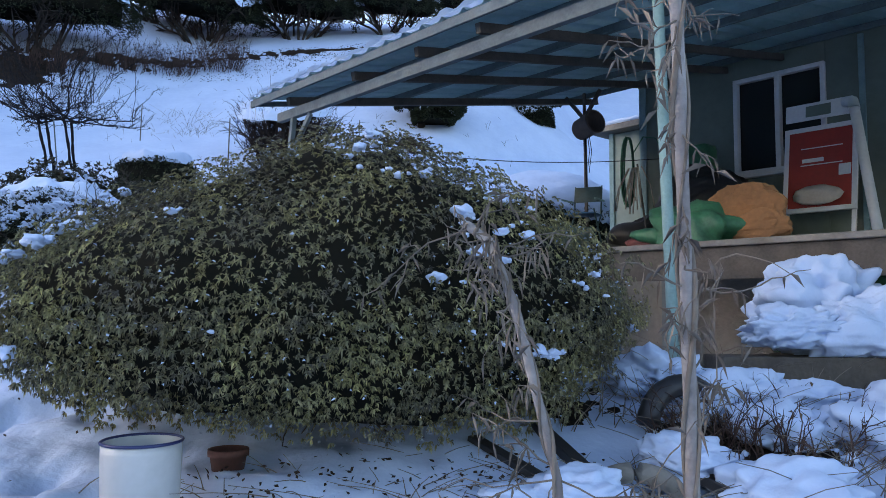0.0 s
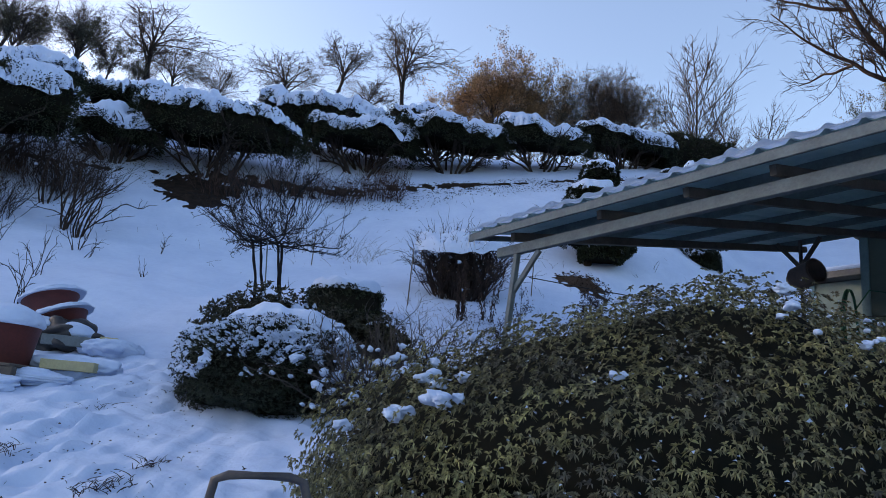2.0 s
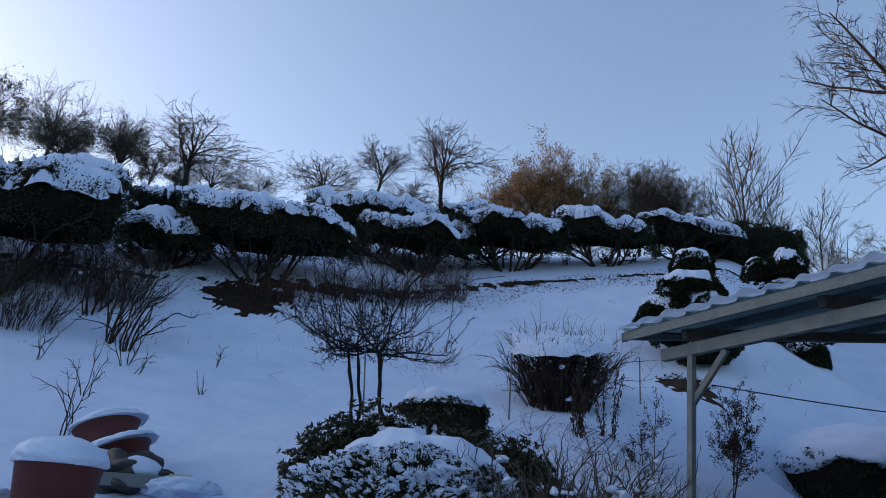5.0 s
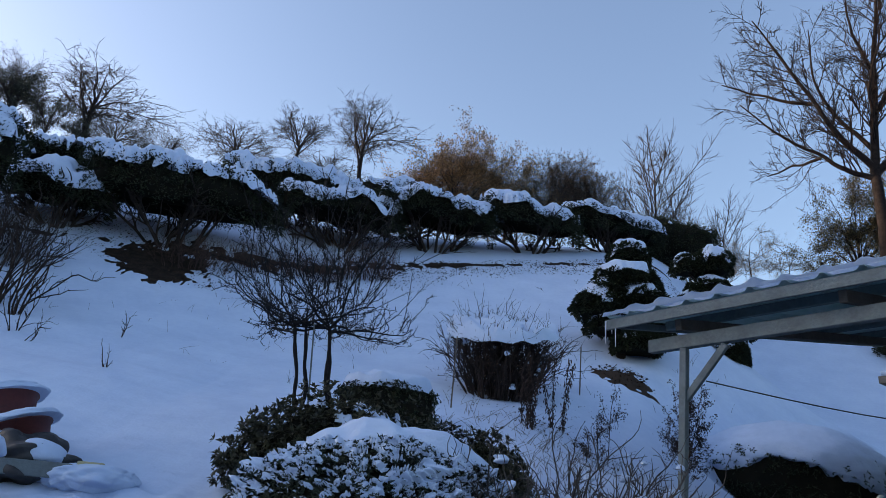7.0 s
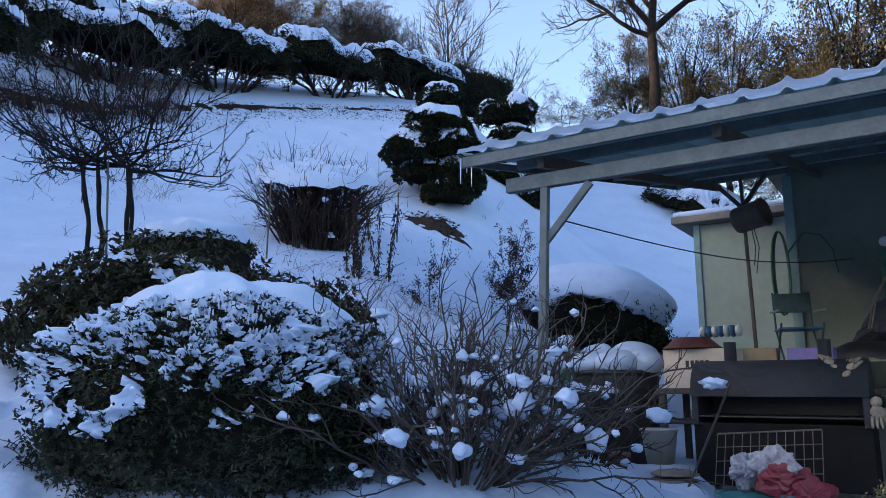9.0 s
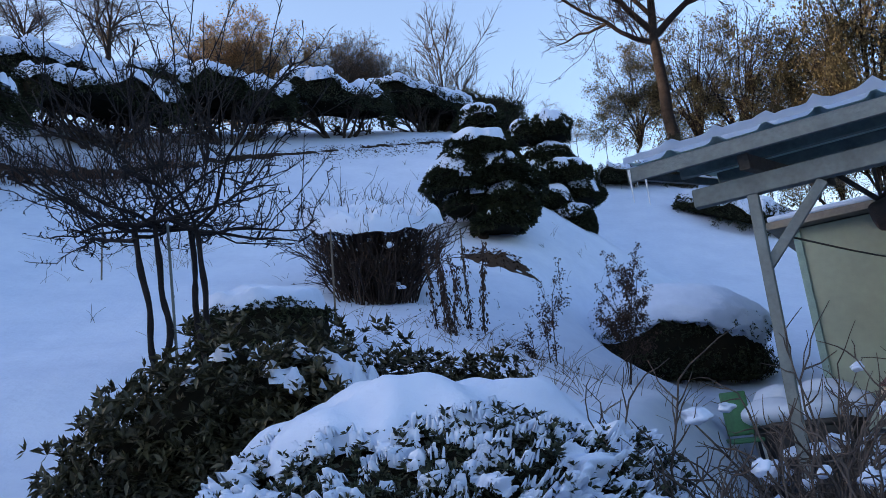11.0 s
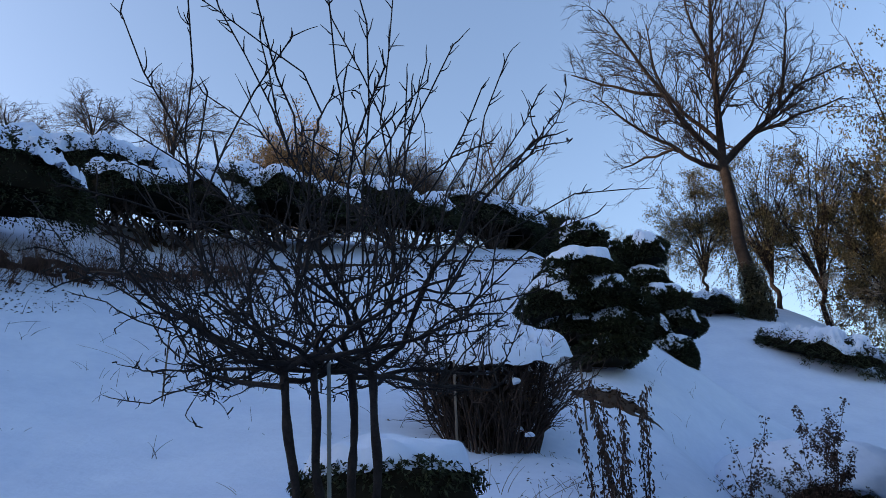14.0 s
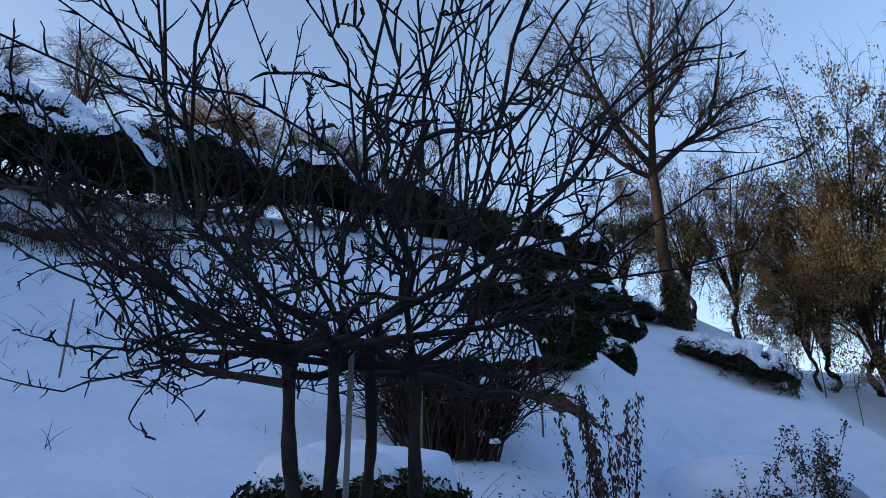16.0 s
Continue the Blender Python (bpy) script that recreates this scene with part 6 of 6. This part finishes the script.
# ---- goods seen along the porch from the path ----
t = porch_thing("display_board", "red board in a white frame leaning on the wall", "board", 4.32, 5.35, 2.05)
m = pose(0, 0, 0, -8)
part("panel", Geo().box((0.78, 0.03, 1.0), m @ pose(0, 0, 1.35), 0.004), RED, t, smooth=False)
for size, at in (((0.88, 0.05, 0.06), (0, 0, 1.88)), ((0.88, 0.05, 0.06), (0, 0, 0.82)), ((0.06, 0.05, 1.12), (-0.41, 0, 1.35)), ((0.06, 0.05, 1.12), (0.41, 0, 1.35))):
    part("board_frame", Geo().box(size, m @ pose(*at), 0.006), WHITE, t, smooth=False)
for x, z, w, hh in ((0.02, 1.62, 0.5, 0.012), (0.02, 1.4, 0.5, 0.012), (-0.08, 1.46, 0.26, 0.05), (0.3, 1.3, 0.14, 0.14)):
    part("print_bar", Geo().box((w, 0.006, hh), m @ pose(x, -0.022, z), 0.001), WHITE, t, smooth=False)
part("stain", Geo().lump((0.05, -0.02, 0.98), (0.3, 0.012, 0.12), 95, 0.2, 3, 2), CARD_PALE, t)
for x in (-0.4, 0.4):
    part("leg", Geo().box((0.05, 0.05, 0.85), m @ pose(x, 0.03, 0.42), 0.006), WHITE, t, smooth=False)
t = porch_thing("sign_panel", "white panel with a dark picture above the board", "sign", 4.36, 5.45, 4.05)
part("panel", Geo().box((0.8, 0.02, 0.22), pose(0, 0, 0.05, -6), 0.004), WHITE, t, smooth=False)
part("picture", Geo().box((0.3, 0.006, 0.14), pose(0, -0.016, 0.05, -6), 0.001), WALL_DARK, t, smooth=False)
t = porch_thing("downpipe", "white plastic pipe leaning across the porch", "pipe", 0, 0, 0)
part("pipe", Geo().tube([(5.62, 3.6, 2.0), (5.3, 3.9, 3.65)], 0.05, 12), WHITE, t)
part("elbow", Geo().tube([(5.3, 3.9, 3.65), (5.27, 3.95, 3.74), (5.18, 4.0, 3.76)], 0.055, 12), WHITE, t)
t = porch_thing("porch_bench", "long grey bench along the porch edge", "bench", 5.4, 1.9, 1.62)
slab("top", -1.4, 1.8, -0.5, 0.5, 0.5, 0.55, CONCRETE, t)
slab("skirt", -1.38, 1.78, -0.46, -0.42, 0.24, 0.5, WOOD_DARK, t)
for x in (-1.3, 0.2, 1.7):
    for y in (-0.42, 0.42):
        slab("leg", x - 0.035, x + 0.035, y - 0.035, y + 0.035, -0.77, 0.5, WOOD_GREY, t)
t = porch_thing("flattened_box", "crumpled ochre cardboard heaped on the bench", "cardboard", 4.98, 2.2, 2.16)
part("sheet", Geo().rough((0, 0, 0.36), (0.36, 0.1, 0.22), 301, 0.12, 4), ORANGE, t, smooth=False)
part("sheet", Geo().rough((0.18, -0.14, 0.16), (0.26, 0.09, 0.14), 303, 0.14, 4), ORANGE, t, smooth=False)
t = porch_thing("tarpaulin", "crumpled green tarpaulin over goods", "tarpaulin", 4.5, 2.1, 2.16)
part("sheet", Geo().lump((0, 0, 0.15), (0.5, 0.3, 0.3), 101, 0.25, 3.5, 4, -0.5), GREEN_TARP, t)
t = porch_thing("tarpaulin", "dark green tarpaulin hanging under the bench", "tarpaulin", 6.1, 1.9, 1.0)
part("sheet", Geo().lump((0, -0.2, 0.45), (0.7, 0.25, 0.42), 103, 0.15, 4, 4), GREEN_TARP, t)
t = porch_thing("red_bundle", "faded red cloth bundle on the bench", "cloth", 4.1, 2.2, 2.16)
part("cloth", Geo().lump((0, 0, 0.08), (0.3, 0.2, 0.12), 105, 0.2, 3, 3), RED_TUB, t)
t = porch_thing("barrow", "dark wheelbarrow frame with bags by the shed", "wheelbarrow", 2.35, 4.4, 1.95)
part("tray", Geo().lump((0, 0, 0.62), (0.34, 0.3, 0.2), 107, 0.1, 3, 3), BLACK, t)
part("wheel", Geo().spin([(0.05, -0.03), (0.16, -0.035), (0.18, 0), (0.16, 0.035), (0.05, 0.03)], 24, pose(-0.55, 0, 0.18, 90)), BLACK, t)
for y in (-0.25, 0.25):
    part("shaft", Geo().tube([(-0.55, y * 0.3, 0.2), (0.2, y, 0.5), (0.75, y, 0.72)], 0.016, 7), STEEL, t)

# ---- beside the path ----
bank = thing("soil_bank", "dark soil bank with a snowy timber edge beside the path", "bank", at=(0, 0, 0))
part("soil", Geo().lump((2.6, 5.3, 0.6), (1.35, 0.95, 0.72), 111, 0.12, 3, 4, -0.6), SOIL, bank)
slab("edging", 1.7, 3.2, 4.72, 5.05, 1.0, 1.34, WOOD_DARK, bank, "dark old timber edging")
for k, (x, y, z, rx, ry, rz) in enumerate(((2.62, 5.3, 1.68, 0.42, 0.3, 0.24), (2.75, 4.98, 1.45, 0.5, 0.3, 0.24), (2.2, 4.85, 1.5, 0.3, 0.2, 0.12), (1.6, 4.5, 1.05, 0.42, 0.28, 0.17), (2.05, 4.45, 1.1, 0.35, 0.25, 0.12),
                                           (2.5, 4.0, 1.0, 0.5, 0.4, 0.25), (1.35, 4.85, 1.2, 0.3, 0.3, 0.14))):
    t = thing("snow_heap", "rough heap of cleared snow", "snow", at=(x, y, z), group="snow heaps", kind="structure")
    part("heap", Geo().rough((0, 0, 0), (rx, ry, rz * 1.15), 120 + k, 0.24, 5, -0.8), SNOW, t)
for k, (a0, b0) in enumerate((((0.50, 4.18, 1.02), (0.72, 3.5, 0.84)), ((0.16, 4.0, 0.97), (0.56, 3.45, 0.82)), ((1.0, 3.9, 0.95), (1.35, 3.3, 0.80)))):
    t = thing("old_plank", "dark rotten plank lying in the snow", "plank", group="old planks")
    beam("board", a0, b0, 0.07, 0.05, BLACK, t)
t = thing("bent_pipe", "curved black pipe half buried in snow", "pipe")
a = np.linspace(0.2, 2.9, 14)
part("pipe", Geo().tube(np.stack([1.30 + 0.24 * np.cos(a), 4.45 - 0.12 * a, 0.98 + 0.24 * np.sin(a)], -1), 0.06, 10), BLACK, t)
t = thing("bent_pipe", "curved grey pipe half buried in snow", "pipe")
part("pipe", Geo().tube(np.stack([0.85 + 0.2 * np.cos(a), 3.55 + 0 * a, 0.78 + 0.13 * np.sin(a)], -1), 0.045, 10), CONCRETE, t)
for k, (x, y, rx, ry, rz) in enumerate(((0.55, 3.4, 0.24, 0.2, 0.13), (0.3, 3.35, 0.16, 0.12, 0.08), (1.15, 3.75, 0.22, 0.2, 0.12), (1.5, 3.5, 0.3, 0.25, 0.14), (1.75, 4.1, 0.28, 0.25, 0.16))):
    t = thing("snow_heap", "small heap of soft snow beside the bush", "snow", at=(x, y, gz(x, y)), group="snow heaps", kind="structure")
    part("heap", Geo().rough((0, 0, 0.03), (rx, ry, rz), 160 + k, 0.2, 5, -0.5), SNOW, t)

t = thing("enamel_pail", "cream enamel pail with a navy rim, empty", "pail", at=(-1.18, 3.21, 0.70))
part("body", Geo().spin([(0, 0.0), (0.135, 0.0), (0.142, 0.02), (0.152, 0.36), (0.152, 0.395), (0.145, 0.395), (0.135, 0.03), (0, 0.03)], 40), ENAMEL, t)
a = np.linspace(0, 2 * np.pi, 41)
part("rim", Geo().tube(np.stack([0.152 * np.cos(a), 0.152 * np.sin(a), 0 * a + 0.398], -1), 0.0065, 8), NAVY, t, "navy blue rim")
t = thing("plant_pot", "terracotta pot under the bush", "pot", at=(-1.0, 3.8, gz(-1.0, 3.8) - 0.12))
part("pot", Geo().spin([(0, 0), (0.06, 0), (0.085, 0.15), (0.095, 0.15), (0.095, 0.18), (0.08, 0.18), (0.055, 0.01), (0, 0.01)]), TERRACOTTA, t)

t = thing("hand_truck", "folding hand truck with a rusty brown handle", "hand truck")
A, B, C, D = np.array((-2.265, 2.69, 1.58)), np.array((-1.985, 2.70, 1.60)), np.array((-2.21, 2.75, 1.05)), np.array((-1.93, 2.76, 1.08))
loop = [C, C + (A - C) * 0.9, A + (B - A) * 0.07 + np.array((0, 0, 0.022)), A + (B - A) * 0.2 + np.array((0, 0, 0.035)), A + (B - A) * 0.8 + np.array((0, 0, 0.032)), A + (B - A) * 0.94 + np.array((0, 0, 0.018)), D + (B - D) * 0.9, D]
part("handle", Geo().tube(loop, 0.0125, 10), STEEL, t, "dark brown tube handle")
g = gz(-2.1, 2.75)
for p in (C, D):
    part("rail", Geo().tube([p + np.array((0, 0, 0.05)), (p[0] + 0.03, p[1] + 0.1, g + 0.1)], 0.016, 10), STEEL, t)
part("cross_bar", Geo().tube([C + np.array((0, 0, 0.02)), D + np.array((0, 0, 0.02))], 0.013, 8), STEEL, t)
part("load_cover", Geo().box((0.34, 0.2, 0.36), pose(-2.07, 2.82, g + 0.3, 8, 0, 4), 0.05), BLACK, t, "black ribbed crate cover")
for k in range(4):
    part("cover_rib", Geo().box((0.345, 0.012, 0.014), pose(-2.07, 2.715, g + 0.2 + 0.08 * k, 8, 0, 4), 0.004), STEEL, t)
part("cover_snow", Geo().lump((-2.1, 2.8, g + 0.47), (0.1, 0.06, 0.02), 171, 0.2, 3, 2), SNOW, t)
for x in (-0.2, 0.2):
    w = part("wheel", Geo().spin([(0.02, -0.02), (0.07, -0.025), (0.09, 0), (0.07, 0.025), (0.02, 0.02)], 24, pose(-2.05 + x, 2.9, g + 0.09, 0, 90, 0)), BLACK, t)
part("toe_plate", Geo().box((0.34, 0.2, 0.012), pose(-2.06, 2.66, g + 0.05), 0.003), STEEL, t)


def vine(name, label, path, radius, seed, twist, leaves):
    """A leaning stick with a twining dead vine and dry leaves."""
    rng = np.random.RandomState(seed)
    t = thing(name, label, "vine")
    path = np.array(path, float)
    ks = np.linspace(0, 1, 60)
    line = np.stack([np.interp(ks, np.linspace(0, 1, len(path)), path[:, i]) for i in range(3)], -1)
    part("pole", Geo().tube(line, radius * (1 + 0.08 * waves(ks[:, None] * 30, seed)), 9), BARK_PALE, t, "pale peeling pole")
    for k in range(2):
        ph = ks * twist + k * 2.6
        wrap = line + np.stack([np.cos(ph), np.sin(ph), 0 * ph], -1) * radius * 1.25
        part("vine_stem", Geo().tube(wrap, radius * 0.36 * (1 + 0.3 * waves(ks[:, None] * 20, seed + k)), 6), TWIG_DRY, t)
    lines = []
    for k in range(leaves // 4):
        p = line[rng.randint(10, 60)]
        grow(lines, rng, p, rng.normal(size=3) + np.array((0, 0, -0.1)), rng.uniform(0.05, 0.2), 0.0022, 0, [(3, 0.6, 40, -0.04, 0.3, 0.7), (0, 0, 0, -0.05, 0.3, 0)])
    tagged(part("tendril_growth", tubes_of(lines, 4), TWIG_DRY, t), kind="stuff")
    at = np.concatenate([l[0][2:] for l in lines])
    at = at[rng.permutation(len(at))[:leaves * 2]]
    tagged(part("dry_leaves", Geo().leaves(at, rng.normal(size=at.shape) * 0.5 - np.array((0, 0, 0.8)), 0.04, 0.006, rng, 0.3, 0.6), TWIG_DRY, t), kind="stuff")


vine("vine_pole", "leaning pale pole wound with a dead vine", ((0.46, 1.66, 0.3), (0.44, 1.60, 1.33), (0.40, 1.52, 2.13), (0.37, 1.48, 2.7)), 0.012, 181, 26, 190)
vine("vine_pole", "grey twisted dead vine leaning over the bush", ((0.27, 1.74, 0.4), (0.21, 1.70, 1.29), (0.13, 1.71, 1.62), (0.08, 1.72, 1.76), (0.03, 1.74, 1.80)), 0.0095, 191, 30, 90)

t = vase_shrub("brush_heap", "heap of dead brown brushwood on bare soil", 795, 0.7, 0.5, 0.4, 60, TWIG_RED, False, "", 8, 0.75, 0.005, 120, 0.3)
put(t, at_pose(1.62, 3.95))
tufts("grass_near", "dead grass and weeds under the edge of the bush", 16, np.stack([np.random.RandomState(3).normal(0.35, 0.7, 170), np.random.RandomState(4).normal(3.35, 0.22, 170)], -1), TWIG_DRY, 3, 0.16, 0.7)
tufts("weed_clumps", "small dark clumps of weed in the trodden snow", 17, np.concatenate([np.random.RandomState(5 + k).normal(size=(18, 2)) * 0.06 + np.array(p) for k, p in enumerate(((-3.96, 5.73), (-3.98, 5.34), (-4.1, 5.25), (-4.75, 7.6), (-5.2, 6.9), (-5.1, 5.7)))]), TWIG, 3, 0.05, 0.6)
litter("trail_specks", "dark specks of leaf and soil along the trodden path", 27, ((-4.6, 6.4, 0.9, 0.8), (-5.2, 5.9, 0.7, 0.6), (-4.2, 5.2, 0.6, 0.5), (-5.0, 7.4, 0.9, 0.5), (1.3, 3.6, 0.7, 0.4)), 170, FLOWER, 0.025)

# ---- tubs and timber by the slope ----
def tub(label, m, mat=RED_TUB, snow=True, group="red tubs"):
    t = thing("rubber_tub", label, "tub", m=m, group=group)
    part("tub", Geo().spin([(0, 0), (0.29, 0), (0.31, 0.03), (0.375, 0.5), (0.395, 0.5), (0.395, 0.53), (0.36, 0.53), (0.295, 0.04), (0, 0.04)], 40), mat, t)
    if snow:
        part("snow_cap", Geo().spin([(0.36, 0.44), (0.39, 0.535), (0.405, 0.56), (0.39, 0.62), (0.32, 0.675), (0.2, 0.70), (0.0, 0.705)], 40), SNOW, t, "thick cap of snow")
    return t


z = gz(-6.78, 7.7)
t = tub("dull red rubber tub with a thick cap of snow", pose(-6.78, 7.7, z + 0.04, 0, 0, 0) @ Matrix.Diagonal((0.9, 0.9, 0.92, 1)), snow=False)
part("snow_cap", Geo().rough((0, 0, 0.52), (0.405, 0.405, 0.2), 198, 0.03, 5, -0.25), SNOW, t, "thick domed cap of snow")
t = thing("pallet", "dark old pallet under the tub", "pallet", at=(-6.8, 7.72, z))
for k in range(6):
    slab("slat", -0.5 + 0.17 * k, -0.37 + 0.17 * k, -0.45, 0.45, 0.05, 0.08, WOOD_DARK, t)
for y in (-0.4, 0, 0.4):
    slab("runner", -0.5, 0.5, y - 0.04, y + 0.04, -0.08, 0.05, WOOD_DARK, t)
t = tub("tilted dull red basin heaped with snow", pose(-7.5, 9.45, gz(-7.5, 9.45) + 0.16, -6, -20, 10) @ Matrix.Diagonal((0.86, 0.86, 0.5, 1)), snow=False)
part("snow_cap", Geo().rough((0.03, 0.0, 0.55), (0.43, 0.43, 0.24), 201, 0.05, 5, -0.15), SNOW, t)
t = tub("leaning dull red basin in snow below another", pose(-7.2, 9.28, gz(-7.2, 9.28) + 0.03, -6, -24, 20) @ Matrix.Diagonal((0.86, 0.86, 0.45, 1)), snow=False)
part("snow_cap", Geo().rough((0.06, -0.02, 0.56), (0.43, 0.44, 0.22), 207, 0.05, 5, -0.15), SNOW, t)
t = thing("rubble_pile", "dark rubble under the tubs half covered with snow", "rubble", at=(-7.1, 9.0, gz(-7.1, 9.0)))
part("rubble", Geo().rough((0, 0, 0.02), (0.5, 0.3, 0.26), 211, 0.25), BLACK, t)
part("snow_cap", Geo().lump((-0.2, -0.05, 0.24), (0.3, 0.22, 0.09), 213, 0.2, 3, 3), SNOW, t)
part("snow_cap", Geo().lump((0.32, -0.1, 0.16), (0.18, 0.18, 0.1), 214, 0.2, 3, 3), SNOW, t)
t = thing("timber_block", "short pale block of sawn timber", "timber", at=(-6.35, 8.9, gz(-6.35, 8.9)), turn=20, group="timber")
part("block", Geo().box((0.2, 0.1, 0.12), pose(0, 0, 0.1), 0.008), PALE_WOOD, t, smooth=False)
t = thing("timber_block", "pale sawn plank half under snow", "timber", at=(-6.1, 7.85, gz(-6.1, 7.85)), turn=8, group="timber")
part("block", Geo().box((0.55, 0.12, 0.1), pose(0, 0, 0.08), 0.008), PALE_WOOD, t, smooth=False)
t = thing("timber_block", "grey beam under the rubble", "timber", at=(-6.75, 8.75, gz(-6.75, 8.75)), turn=12, group="timber")
part("block", Geo().box((0.6, 0.1, 0.12), pose(0, 0, 0.12), 0.008), WOOD_GREY, t, smooth=False)
for k, (x, y, rx, ry, rz) in enumerate(((-6.2, 8.1, 0.5, 0.25, 0.14), (-7.3, 7.75, 0.3, 0.4, 0.22), (-6.35, 7.6, 0.45, 0.25, 0.1), (-6.75, 7.25, 0.6, 0.22, 0.12), (-6.4, 9.0, 0.4, 0.3, 0.12), (-7.6, 9.1, 0.5, 0.4, 0.25))):
    t = thing("snow_heap", "soft drift of snow", "snow", at=(x, y, gz(x, y)), group="snow heaps", kind="structure")
    part("heap", Geo().rough((0, 0, 0.0), (rx, ry, rz), 220 + k, 0.12), SNOW, t)
